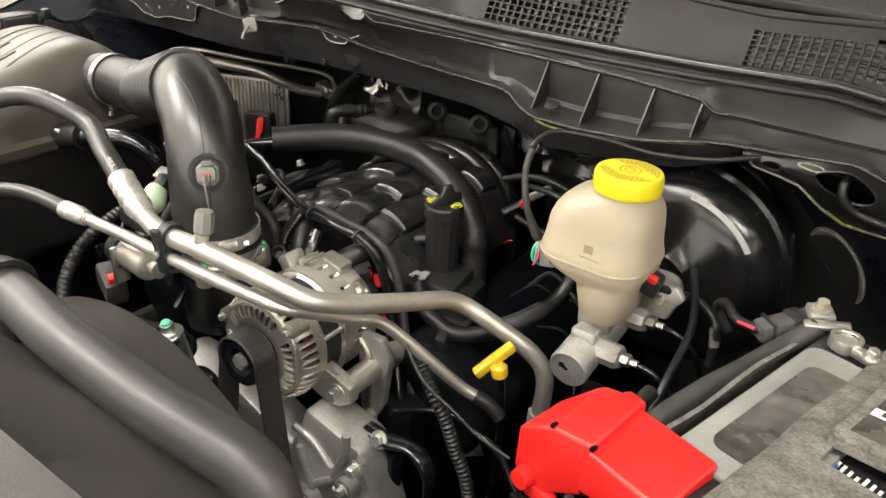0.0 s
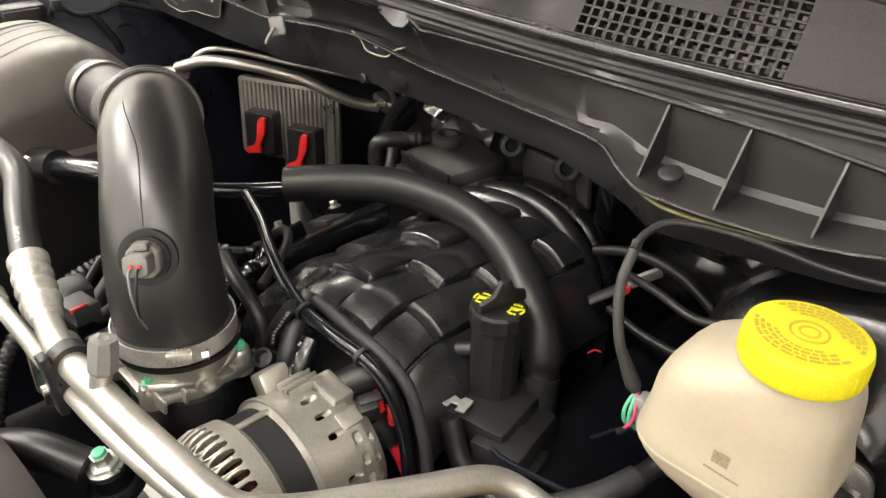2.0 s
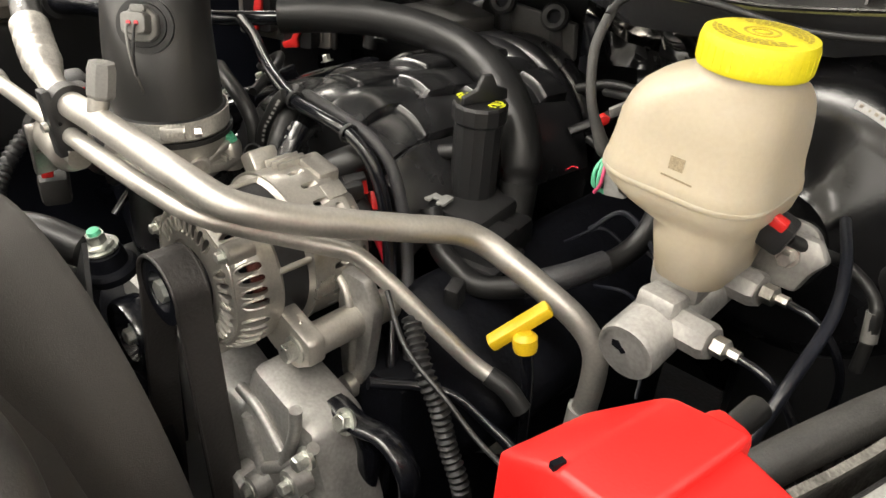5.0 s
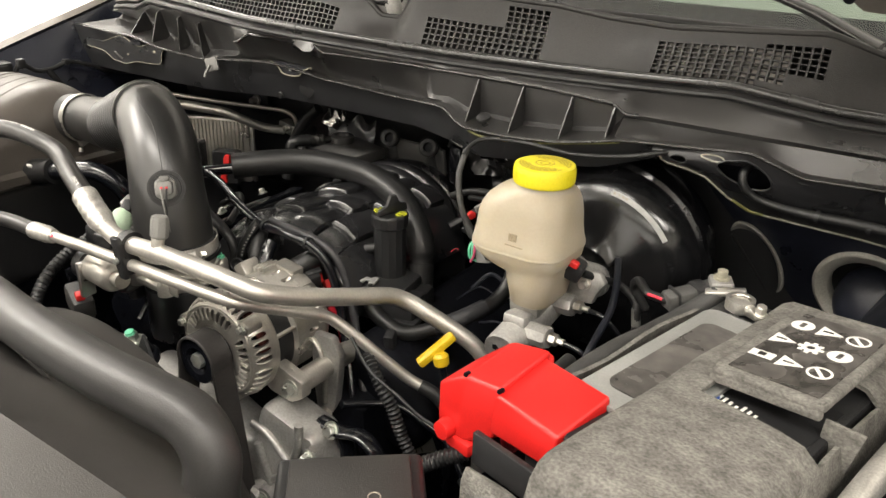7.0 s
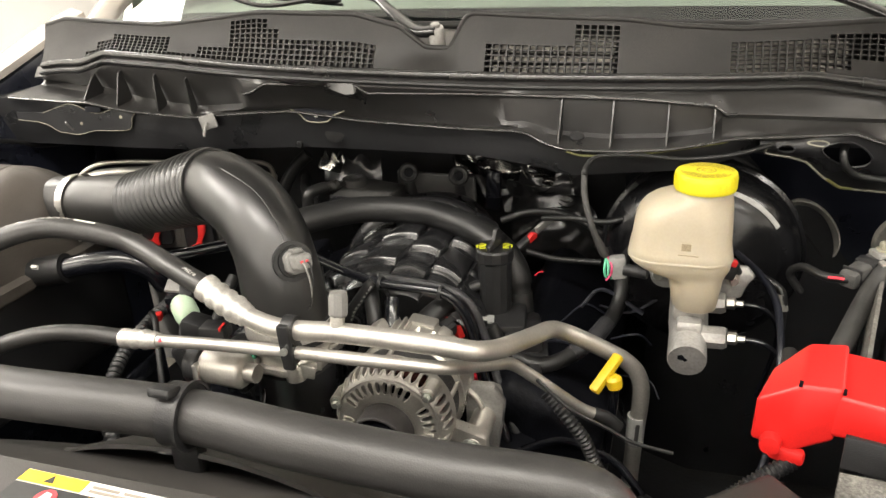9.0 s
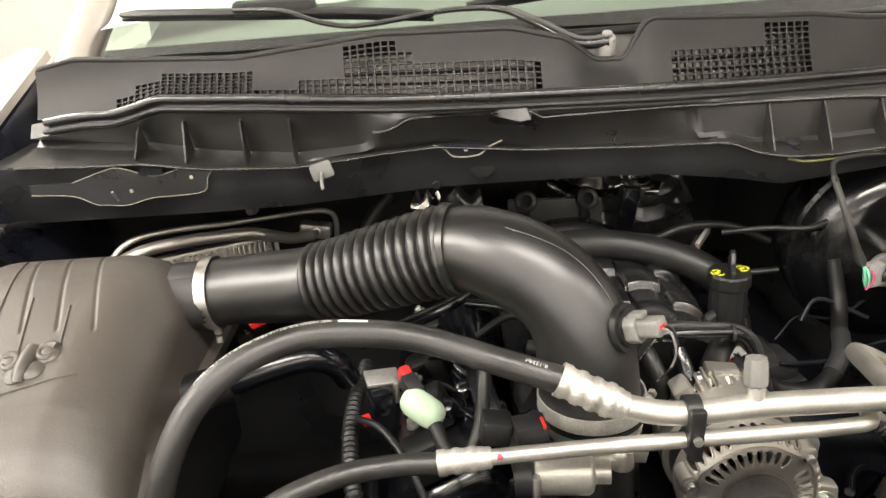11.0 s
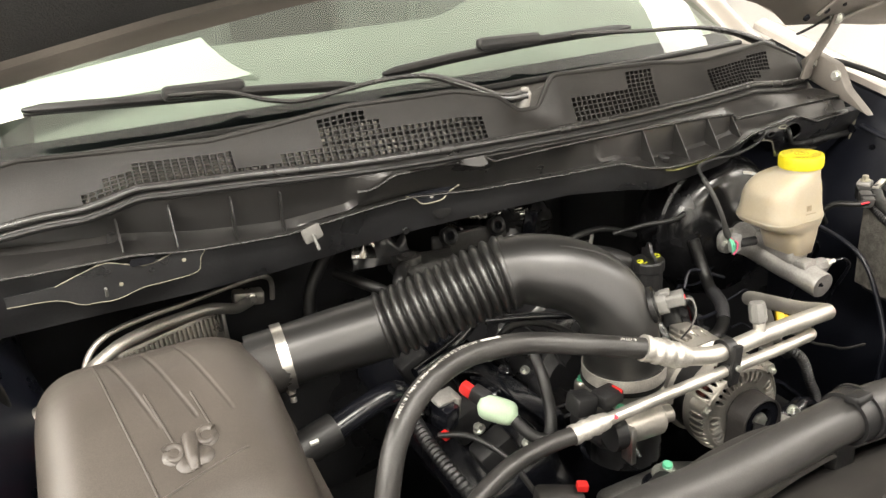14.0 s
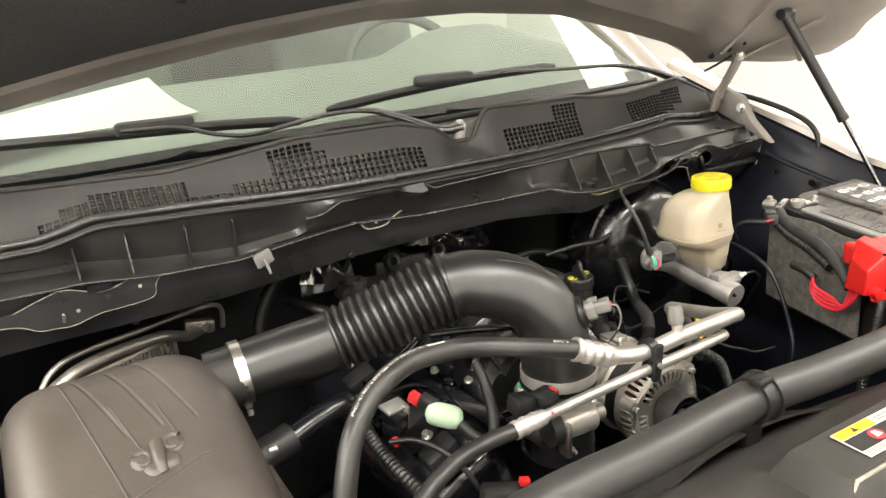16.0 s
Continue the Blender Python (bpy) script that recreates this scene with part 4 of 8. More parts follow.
hose1 = part("hose", tube(P1H, 0.0125, 20, 8), HOSE, suction, "black rubber hose with white print")
part("ferrule", tube([(-0.095, -0.464, 1.065), (-0.066, -0.471, 1.052), (-0.038, -0.476, 1.040)], lambda s: 0.0158 - (0.0016 if int(s * 9) % 2 else 0) - 0.003 * (s > 0.88), 22, 14), CRIMP, suction, "crimped hose ferrule")
part("ferrule", tube([(-0.4475, -0.523, 0.975), (-0.451, -0.530, 0.935)], 0.0152, 20, 3), CRIMP, suction)
part("stripe", band((-0.449, -0.526, 0.958), (0.09, 0.17, 1), 0.0153, 0.004, 0.0006), GREENCLIP, suction, "green paint stripe")
part("service_port", tube([(0.069, -0.483, 1.043), (0.070, -0.479, 1.060)], 0.0075, 14, 2), PIPE, suction)
part("port_cap", lathe([(0.0085, 0), (0.0105, 0.003), (0.0105, 0.020), (0.009, 0.026), (0.004, 0.027), (0, 0.026)], (0.070, -0.479, 1.055), (0, 0.2, 1), 8), GREYPLUG, suction, "pale grey ribbed port cap", crease=20)
liquid = thing("liquid_line", (0.05, -0.46, 0.8), "thin bright aluminium air conditioning pipe with black hose", "refrigerant pipe")
P2 = [(-0.160, -0.481, 0.999), (-0.08, -0.485, 1.006), (0.015, -0.488, 1.011), (0.09, -0.486, 1.011), (0.155, -0.479, 1.008), (0.178, -0.468, 1.002), (0.192, -0.445, 0.991), (0.214, -0.395, 0.968), (0.226, -0.372, 0.956), (0.245, -0.356, 0.935), (0.280, -0.330, 0.893), (0.302, -0.314, 0.868), (0.318, -0.304, 0.856)]
part("pipe", tube(P2, 0.0072, 16, 6), PIPE, liquid)
part("ferrule", tube([(-0.205, -0.481, 0.996), (-0.180, -0.481, 0.998), (-0.157, -0.481, 0.999)], lambda s: 0.0118 - (0.0012 if int(s * 7) % 2 else 0) - 0.002 * (s > 0.86), 20, 12), CRIMP, liquid, "crimped hose ferrule")
part("paint_dot", lathe([(0.0028, 0), (0.002, 0.001), (0, 0.001)], (-0.150, -0.4872, 1.004), (0, -0.7, 0.7), 10), REDWIRE, liquid)
part("hose", tube([(-0.200, -0.481, 0.996), (-0.245, -0.486, 1.000), (-0.295, -0.497, 1.000), (-0.345, -0.515, 0.990), (-0.385, -0.535, 0.968), (-0.410, -0.55, 0.93), (-0.42, -0.56, 0.88)], 0.0100, 18, 8), HOSE, liquid)
part("end_boot", tube([(0.314, -0.306, 0.858), (0.330, -0.300, 0.850), (0.345, -0.296, 0.835)], 0.0085, 14), RUBBER, liquid)
pclamp = thing("pipe_clamp", (0.016, -0.485, 1.0), "black plastic clamp holding two pipes together", "pipe clamp")
part("upper_jaw", band((0.016, -0.483, 1.035), (1, 0, 0.02), 0.0108, 0.013, 0.005, 24), PLASTIC, pclamp)
part("lower_jaw", band((0.016, -0.488, 1.011), (1, 0, 0.02), 0.0072, 0.013, 0.005, 24), PLASTIC, pclamp)
part("tie", box((0.016, -0.498, 1.022), (0.013, 0.007, 0.055), (5, 0, 0), 0.002), PLASTIC, pclamp)
part("screw", lathe([(0.004, 0), (0.004, 0.004), (0, 0.004)], (0.016, -0.502, 1.02), (0, -1, 0), 10), ZINC, pclamp)

# white print along the thick hose


def letters(words, size):
    """The flat mesh of a line of words in the built-in font."""
    data = bpy.data.curves.new("print", "FONT")
    data.body, data.size, data.resolution_u = words, size, 3
    ob = bpy.data.objects.new("print", data)
    scene.collection.objects.link(ob)
    mesh = bpy.data.meshes.new_from_object(ob.evaluated_get(bpy.context.evaluated_depsgraph_get()))
    bpy.data.objects.remove(ob)
    bpy.data.curves.remove(data)
    bm = bmesh.new()
    bm.from_mesh(mesh)
    bpy.data.meshes.remove(mesh)
    return bm


def wrap_print(bm, line, radius, start, facing, inward):
    """Bends flat print round a bar that follows line, from start metres along it."""
    run = [0.0]
    for a, b in zip(line, line[1:]):
        run.append(run[-1] + (b - a).length)
    for v in bm.verts:
        s = start + v.co.x
        i = min(max(int(np.searchsorted(run, s)), 1), len(line) - 1)
        ahead = (line[i] - line[i - 1]).normalized()
        at = line[i - 1] + ahead * (s - run[i - 1])
        n = (facing - ahead * facing.dot(ahead)).normalized()
        side = ahead.cross(n)
        if side.dot(inward) < 0:
            side = -side
        ang = v.co.y / radius
        v.co = at + (n * math.cos(ang) + side * math.sin(ang)) * (radius + 0.0003)
    return bm


hline = spline(P1H, 30)
part("print", wrap_print(letters("A/C HOSE 5/8 IN (16 MM) 4560 R-134a / R-1234yf", 0.0058), hline, 0.0125, 0.215, Vector((-0.62, -0.05, 0.78)), Vector((0.6, -0.5, -0.4))), WHITE, hose1, "white hose print")
part("print", wrap_print(box((0, 0.002, 0), (0.026, 0.0036, 0.0002)), hline, 0.0125, 0.197, Vector((-0.55, 0.0, 0.85)), Vector((0.6, -0.5, -0.4))), WHITE, hose1)
part("print", wrap_print(letters("R-1234yf", 0.0055), hline, 0.0125, 0.018, Vector((0.1, -0.2, 1.0)), Vector((0.2, -1.0, 0.0))), WHITE, hose1)

# ---- radiator side: shroud, upper hose, support ----
shroud = thing("fan_shroud", (0, -0.6, 0.5), "smooth sooty black radiator fan shroud", "fan shroud")
rings = []
for y, r, zc in ((-0.528, 0.262, 0.685), (-0.536, 0.268, 0.685), (-0.56, 0.272, 0.687), (-0.585, 0.285, 0.690), (-0.62, 0.33, 0.66), (-0.66, 0.38, 0.63)):
    ring = []
    for k in range(49):
        a = radians(-10 + 200 * k / 48)
        ring.append((0.00 + 1.05 * r * math.cos(a), y, zc + r * math.sin(a)))
    rings.append(ring)
part("fan_ring", thicken(loft(rings, False, False), 0.004), SHROUD, shroud)
top = []
for x in np.linspace(-0.46, 0.46, 93):
    bulge = 0.02 * math.cos(x / 0.46 * math.pi / 2)
    pad = 0.031 * soft(x, -0.087, -0.082)
    top.append([(x, -0.60, 0.90 + bulge - 0.25 * x * x), (x, -0.63, 0.955 + bulge - 0.2 * x * x), (x, -0.67, 0.974 + bulge), (x, -0.71, 1.000 + bulge), (x, -0.750, 1.022 + bulge), (x, -0.765, 1.040 + pad), (x, -0.80, 1.041 + pad), (x, -0.824, 1.041 + pad), (x, -0.830, 1.036 + 0.7 * pad), (x, -0.85, 0.80)])
part("top_panel", thicken(loft(top, False, False), 0.004), SHROUD, shroud)
part("front_lip", tube([(x, -0.827, 1.043 + 0.026 * soft(x, -0.087, -0.082)) for x in np.linspace(-0.40, 0.44, 60)], 0.0022, 8, 1), SEALEDGE, shroud, "pale front edge of the shroud")
for k in range(5):
    part("blade", prism([(0.05, -0.02), (0.24, -0.04), (0.25, 0.03), (0.05, 0.02)], (0, -0.56, 0.685), (math.cos(1.256 * k), 0.2 * math.sin(1.256 * k), math.sin(1.256 * k)), (-math.sin(1.256 * k), 0.35, math.cos(1.256 * k)), 0.004), PLASTIC, shroud)
rhose = thing("radiator_hose", (0, -0.66, 0.95), "thick black rubber upper radiator hose", "radiator hose")
RH = [(-0.60, -0.695, 1.005), (-0.44, -0.682, 1.038), (-0.30, -0.672, 1.052), (-0.166, -0.670, 1.051), (0.006, -0.658, 1.047), (0.117, -0.666, 1.045), (0.235, -0.668, 1.041), (0.308, -0.665, 1.040), (0.349, -0.661, 1.033), (0.369, -0.662, 1.009), (0.369, -0.667, 0.973), (0.360, -0.663, 0.912), (0.340, -0.655, 0.835)]
part("hose", tube(RH, 0.0230, 30, 8), BIGHOSE, rhose)
part("paint_dash", box((0.17, -0.672, 1.0635), (0.012, 0.003, 0.002), (45, 0, 0)), HOSE, rhose)
rclip = thing("hose_bracket", (0.0, -0.66, 0.99), "black plastic ring bracket round the radiator hose", "hose bracket")
part("ring", band((0.005, -0.658, 1.047), (1, 0.05, 0), 0.0234, 0.020, 0.0042, 40), PLASTIC, rclip)
part("lip", band((0.015, -0.658, 1.047), (1, 0.05, 0), 0.0272, 0.003, 0.003, 40), PLASTIC, rclip)
part("buckle", box((0.0, -0.668, 1.076), (0.022, 0.018, 0.009), (-15, 0, 0), 0.003), PLASTIC, rclip)
part("foot", box((0.002, -0.655, 1.005), (0.028, 0.016, 0.046), None, 0.004), PLASTIC, rclip)
wlabel = thing("warning_label", (0.02, -0.80, 1.058), "white and amber warning label on the fan shroud", "label")
LU, LV = Vector((1.0, -0.02, 0.0)).normalized(), Vector((0.02, 1.0, 0.0)).normalized()
lab0 = Vector((-0.037, -0.817, 1.0735))


def label_patch(a0, a1, b0, b1, lift, mat, name="print"):
    return part(name, prism([(a0, b0), (a1, b0), (a1, b1), (a0, b1)], lab0 + Vector((0, 0, lift)), LU, LV, 0.0006), mat, wlabel)


label_patch(0, 0.19, 0, 0.042, 0, WHITE, "sheet")
label_patch(0.001, 0.054, 0.030, 0.041, 0.0008, ORANGEP, "amber_band")
label_patch(0.001, 0.120, 0.009, 0.0285, 0.0008, INKBLACK, "black_panel")
label_patch(0.066, 0.094, 0.012, 0.0265, 0.0014, ORANGEP, "amber_square")
part("pictogram", prism([(0.008 * math.cos(k * math.pi / 12), 0.008 * math.sin(k * math.pi / 12)) for k in range(24)], lab0 + LU * 0.036 + LV * 0.0185 + Vector((0, 0, 0.0014)), LU, LV, 0.0006), REDPRINT, wlabel, "red warning disc")
part("pictogram", prism([(-0.004, -0.004), (0.005, -0.003), (0.003, 0.004), (-0.002, 0.005)], lab0 + LU * 0.036 + LV * 0.0185 + Vector((0, 0, 0.0020)), LU, LV, 0.0005), WHITE, wlabel)
part("pictogram", prism([(0.072, 0.015), (0.086, 0.014), (0.088, 0.022), (0.078, 0.024)], lab0 + Vector((0, 0, 0.0020)), LU, LV, 0.0005), INKBLACK, wlabel)
part("pictogram", prism([(0.022, 0.032), (0.030, 0.032), (0.026, 0.0395)], lab0 + Vector((0, 0, 0.0014)), LU, LV, 0.0005), INKBLACK, wlabel)
for k in range(3):
    label_patch(0.004, 0.052 + 0.02 * k, 0.0018 + 0.0024 * k, 0.0028 + 0.0024 * k, 0.0008, INKGREY, "text_bar")
for a0, a1, b0 in ((0.060, 0.082, 0.036), (0.086, 0.118, 0.036), (0.060, 0.10, 0.032), (0.126, 0.18, 0.036), (0.126, 0.175, 0.030), (0.126, 0.182, 0.024), (0.126, 0.17, 0.018), (0.126, 0.18, 0.012)):
    label_patch(a0, a1, b0, b0 + 0.0022, 0.0008, INKGREY, "text_bar")
support = thing("radiator_support", (0, -0.9, 0.4), "black plastic radiator support panel", "panel", kind="structure")
part("beam", box((0, -0.90, 0.86), (1.62, 0.10, 0.24), None, 0.02), PLASTIC_MATT, support)
part("front_panel", box((0, -0.97, 0.55), (1.66, 0.05, 0.80), None, 0.01), PLASTIC_MATT, support)

# added dark sheet: stops the pale floor showing through gaps in the bay
undertray = thing("undertray", (0, -0.3, 0.36), "near-black sheet added below the engine to keep the bay's gaps dark", "undertray", kind="structure")
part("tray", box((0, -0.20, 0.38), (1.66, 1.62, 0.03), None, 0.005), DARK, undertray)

# ---- engine ----
engine = thing("engine_block", (0.03, 0.0, 0.4), "black engine block with cast aluminium front cover", "engine")
# DARK paints the depth shade onto the block and one valve cover
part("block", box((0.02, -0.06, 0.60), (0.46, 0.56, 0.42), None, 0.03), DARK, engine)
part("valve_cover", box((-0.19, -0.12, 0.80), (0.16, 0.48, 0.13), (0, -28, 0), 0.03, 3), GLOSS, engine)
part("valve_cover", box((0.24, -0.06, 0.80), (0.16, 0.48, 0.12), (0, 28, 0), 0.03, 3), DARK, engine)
part("front_cover", prism([(-0.10, 0.42), (0.25, 0.42), (0.28, 0.70), (0.24, 0.815), (0.155, 0.835), (0.13, 0.76), (0.03, 0.80), (-0.10, 0.80)], (0, -0.37, 0), (1, 0, 0), (0, 0, 1), 0.06, 0.012), ALLOY_DULL, engine)
for bx, by, bz in ((0.245, -0.435, 0.80), (0.20, -0.435, 0.70), (0.13, -0.436, 0.62), (0.235, -0.435, 0.62), (0.26, -0.43, 0.70), (0.09, -0.436, 0.71)):
    hexbolt("bolt", (bx, by, bz), (0, -1, 0), 0.007, 0.014, engine)
part("lug", lathe([(0.020, 0), (0.020, 0.05), (0.016, 0.055), (0, 0.055)], (0.15, -0.40, 0.69), (0, -1, 0.1), 20), ALLOY_DULL, engine)

manifold = thing("intake_manifold", (0.03, -0.15, 0.85), "black plastic intake manifold with curved overlapping runners", "intake manifold")


def arched_skin(cx, rx, cz, rz, ys, angles, height, skew):
    """A moulded arch over x, followed along y, with its relief given by height(angle, y)."""
    rings = []
    for y in ys:
        ring = []
        for a in angles:
            c, sn = math.cos(radians(a)), math.sin(radians(a))
            n = Vector((-c / rx, 0, sn / rz)).normalized()
            ring.append(Vector((cx - rx * c * (1.0 if c > 0 else 0.78), y + skew * -c, cz + rz * sn - 0.35 * max(0.0, y + 0.10) ** 2 - 6.5 * max(0.0, -0.205 - y) ** 2)) + n * height(a, y))
        rings.append(ring)
    rings.insert(0, [Vector((p.x, p.y, 0.80)) for p in rings[0]])
    rings.append([Vector((p.x, p.y, 0.80)) for p in rings[-1]])
    return loft(rings, False, False)


PAD_PITCH, SECTOR = 0.094, 21.0


def shingles(a, y):
    """Staggered pads: each rises at a steep front wall and falls gently to the next one behind it."""
    k = math.floor((a - 88.5) / SECTOR)
    side = (a - 88.5) / SECTOR - k
    w = ((y + 0.164) / PAD_PITCH + 0.5 * (k % 2)) % 1.0
    wall = soft(w, 0.0, 0.075)
    h = 0.0035 * math.sin(math.pi * side) - 0.012 * (1 - wall) - 0.008 * wall * soft(w, 0.3, 1.0)
    crown = soft(a, 28, 44) * (1 - soft(a, 128, 144))
    return (h - 0.004 * (1 - soft(min(side, 1 - side), 0.02, 0.065))) * crown - 0.006 * (1 - crown)


def ribs(a, y):
    w = ((y - 0.015) / 0.038) % 1.0
    return -0.022 * (1 - max(0.0, math.sin(math.pi * w)) ** 0.45)


pad_angles = sorted(set([round(88.5 + SECTOR * (k + d), 3) for k in range(-4, 5) for d in (0.0, 0.02, 0.04, 0.065, 0.2, 0.35, 0.5, 0.65, 0.8, 0.935, 0.96, 0.98)]))
pad_angles = [a for a in pad_angles if 10 <= a <= 172]
pad_ys = sorted(set([round(-0.164 + PAD_PITCH * (k * 0.5 + d), 5) for k in range(-2, 4) for d in (0.0, 0.018, 0.0375, 0.056, 0.078, 0.14, 0.2, 0.27, 0.34, 0.42, 0.47, 0.495)]))
part("runner_cover", arched_skin(0.036, 0.168, 0.872, 0.126, pad_ys, pad_angles, shingles, 0.012), RUNNER, manifold, crease=26)
for rx, ry, rz in ((-0.0199, -0.2824, 0.922), (-0.0271, -0.3033, 0.917)):
    part("ring_boss", lathe([(0.0115, -0.014), (0.0115, -0.002), (0.0100, 0.0), (0.0078, 0.0), (0.0070, -0.009), (0, -0.009)], (rx, ry, rz), (0.70, -0.45, 0.55), 24), RUNNER, manifold)
    part("boss_arm", tube([(rx - 0.004, ry + 0.004, rz - 0.008), (rx - 0.006, ry + 0.016, rz - 0.045), (rx - 0.010, ry + 0.03, rz - 0.09)], 0.008, 12, 4), RUNNER, manifold)
rib_ys = [0.015 + 0.038 * (k + q) for k in range(3) for q in (0.0, 0.02, 0.06, 0.12, 0.22, 0.35, 0.5, 0.65, 0.78, 0.88, 0.94, 0.98)]
part("rear_runner", arched_skin(-0.002, 0.155, 0.868, 0.136, rib_ys, range(10, 171, 4), ribs, 0.010), RUNNER, manifold, crease=40)
rear = thing("manifold_bracket", (-0.03, 0.13, 0.95), "black cover and bracket with two round grommets at the bulkhead", "bracket")
# cover, socket and bar take the glare-lifted plastic
part("cover", prism([(-0.178, 0.028), (-0.080, 0.018), (-0.070, 0.112), (-0.175, 0.142)], (0, 0, 0.976), (1, 0, 0), (0, 1, 0), 0.022, 0.004), HAZEDUST, rear)
part("cover_rim", prism([(-0.186, 0.020), (-0.074, 0.010), (-0.062, 0.116), (-0.180, 0.150)], (0, 0, 0.966), (1, 0, 0), (0, 1, 0), 0.012, 0.002), HAZEDUST, rear)
part("cover_rib", box((-0.128, 0.020, 0.990), (0.098, 0.004, 0.020), (0, 0, -6), 0.001), RUNNER, rear)
part("socket", lathe([(0.022, 0), (0.022, 0.012), (0.019, 0.014), (0.013, 0.014), (0.012, 0.004), (0, 0.004)], (-0.158, 0.092, 0.998), (0, 0, 1), 28), HAZEDUST, rear, "round open socket")
part("elbow", tube([(-0.212, 0.010, 0.975), (-0.211, 0.012, 1.0), (-0.204, 0.022, 1.007), (-0.192, 0.042, 1.007)], 0.0105, 16), RUBBER, rear)
part("sleeve", tube([(-0.196, 0.036, 1.007), (-0.178, 0.064, 1.006)], lambda s: 0.0085 + (0.0015 if int(s * 6) % 2 else 0), 16, 8), PLASTIC_MATT, rear, "dull grey pipe sleeve")
part("pipe", tube([(-0.178, 0.064, 1.006), (-0.165, 0.084, 1.005)], 0.0055, 14, 2), PLASTIC_MATT, rear)
part("bar", box((-0.018, 0.132, 0.990), (0.150, 0.010, 0.050), (8, 0, -6), 0.004), HAZEDUST, rear)
for gx, gy, gz in ((-0.066, 0.122, 1.015), (0.029, 0.112, 1.017)):
    part("grommet", lathe([(0.016, -0.006), (0.017, 0.0), (0.0178, 0.003), (0.0178, 0.009), (0.0145, 0.0115), (0.009, 0.010), (0.0078, 0.002), (0, 0.002)], (gx, gy, gz), (0.28, -0.9, 0.35), 26), RUBBER, rear)
    # near-black plug as the shade in the bore
    part("grommet_bore", lathe([(0.0076, 0), (0.0076, 0.0034), (0, 0.0034)], (gx, gy, gz), (0.28, -0.9, 0.35), 18), DARK, rear)
    part("grommet_ear", tube([(gx + 0.004, gy + 0.012, gz - 0.045), (gx, gy + 0.010, gz)], 0.014, 14, 2, flat=0.4), PLASTIC, rear)
part("tab", box((0.094, 0.100, 1.000), (0.026, 0.008, 0.075), (10, 8, -10), 0.002), GLOSS, rear, "black bracket tab")
bh = thing("breather_hose", (0.05, -0.1, 0.88), "thick black rubber breather hose over the engine", "hose")
PCV = [(-0.165, -0.166, 1.014), (-0.13, -0.130, 1.018), (-0.085, -0.090, 1.019), (-0.03, -0.066, 1.016), (0.036, -0.060, 1.010), (0.103, -0.080, 1.0), (0.150, -0.106, 0.985), (0.178, -0.120, 0.955), (0.186, -0.128, 0.92), (0.192, -0.14, 0.87)]
part("hose", tube(PCV, lambda s: 0.0205 if s < 0.86 else 0.0175, 24, 8), RUBBER, bh)
part("spigot", tube([(-0.158, -0.174, 1.014), (-0.20, -0.215, 1.010), (-0.25, -0.245, 1.005), (-0.30, -0.26, 0.995)], 0.0085, 14), GLOSS, bh)
part("cuff", tube([(0.185, -0.127, 0.925), (0.193, -0.142, 0.862)], 0.0195, 20, 3), RUBBER, bh)
oil = thing("oil_filler", (0.159, -0.17, 0.85), "black oil filler neck and cap with yellow markings", "oil filler")
part("neck", lathe([(0.023, 0), (0.0235, 0.095), (0.0265, 0.098), (0.0265, 0.112), (0.025, 0.115), (0, 0.115)], (0.159, -0.167, 0.896), (0, 0, 1), 14), PLASTIC, oil, crease=22)
part("grip", prism([(-0.025, 0), (0.025, 0), (0.024, 0.010), (0.012, 0.014), (0.006, 0.026), (-0.004, 0.026), (-0.010, 0.013), (-0.024, 0.008)], (0.159, -0.165, 1.011), (0.25, 0.97, 0), (0, 0, 1), 0.006, 0.0015), PLASTIC, oil)
random.seed(4)
for turn in (-62, 118):
    c = Vector((0.159 + 0.0165 * math.cos(radians(turn + 75)), -0.167 + 0.0165 * math.sin(radians(turn + 75)), 1.0117))
    for k in range(11):
        if k % 4 != 3:
            a = radians(turn + 75 - 120 + 24 * k)
            part("marking", box(c + Vector((0.0076 * math.cos(a), 0.0076 * math.sin(a), 0)), (0.0020, 0.0024, 0.0008), (0, 0, math.degrees(a))), INKLIME, oil, "yellow print on the cap")
    part("marking", box(c + Vector((-0.001, 0, 0)), (0.0075, 0.0042, 0.0008), (0, 0, 25)), INKLIME, oil)
    part("marking", box(c + Vector((0.003, 0.003, 0)), (0.0060, 0.0018, 0.0008), (0, 0, 55)), INKLIME, oil)
    part("marking", box(c + Vector((-0.003, -0.003, 0)), (0.0018, 0.0040, 0.0008), (0, 0, 20)), INKLIME, oil)
part("base", box((0.168, -0.178, 0.890), (0.075, 0.085, 0.055), (0, 0, 10), 0.008), PLASTIC, oil)
part("port", box((0.206, -0.200, 0.893), (0.052, 0.050, 0.030), (0, 0, 12), 0.006), PLASTIC, oil)
part("port_lip", box((0.208, -0.202, 0.880), (0.064, 0.060, 0.008), (0, 0, 12), 0.003), PLASTIC, oil)
part("step", box((0.200, -0.172, 0.878), (0.05, 0.07, 0.05), (0, 0, 10), 0.01), PLASTIC, oil)
part("clip", prism([(-0.013, -0.009), (-0.004, -0.009), (-0.004, -0.003), (0.004, -0.003), (0.004, -0.010), (0.013, -0.009), (0.013, 0.009), (0.004, 0.009), (0.002, 0.004), (-0.013, 0.008)], (0.155, -0.212, 0.920), (0.97, 0.2, 0), (-0.2, 0.97, 0.05), 0.003, 0.0006), LABELGREY, oil, "white plastic clip")
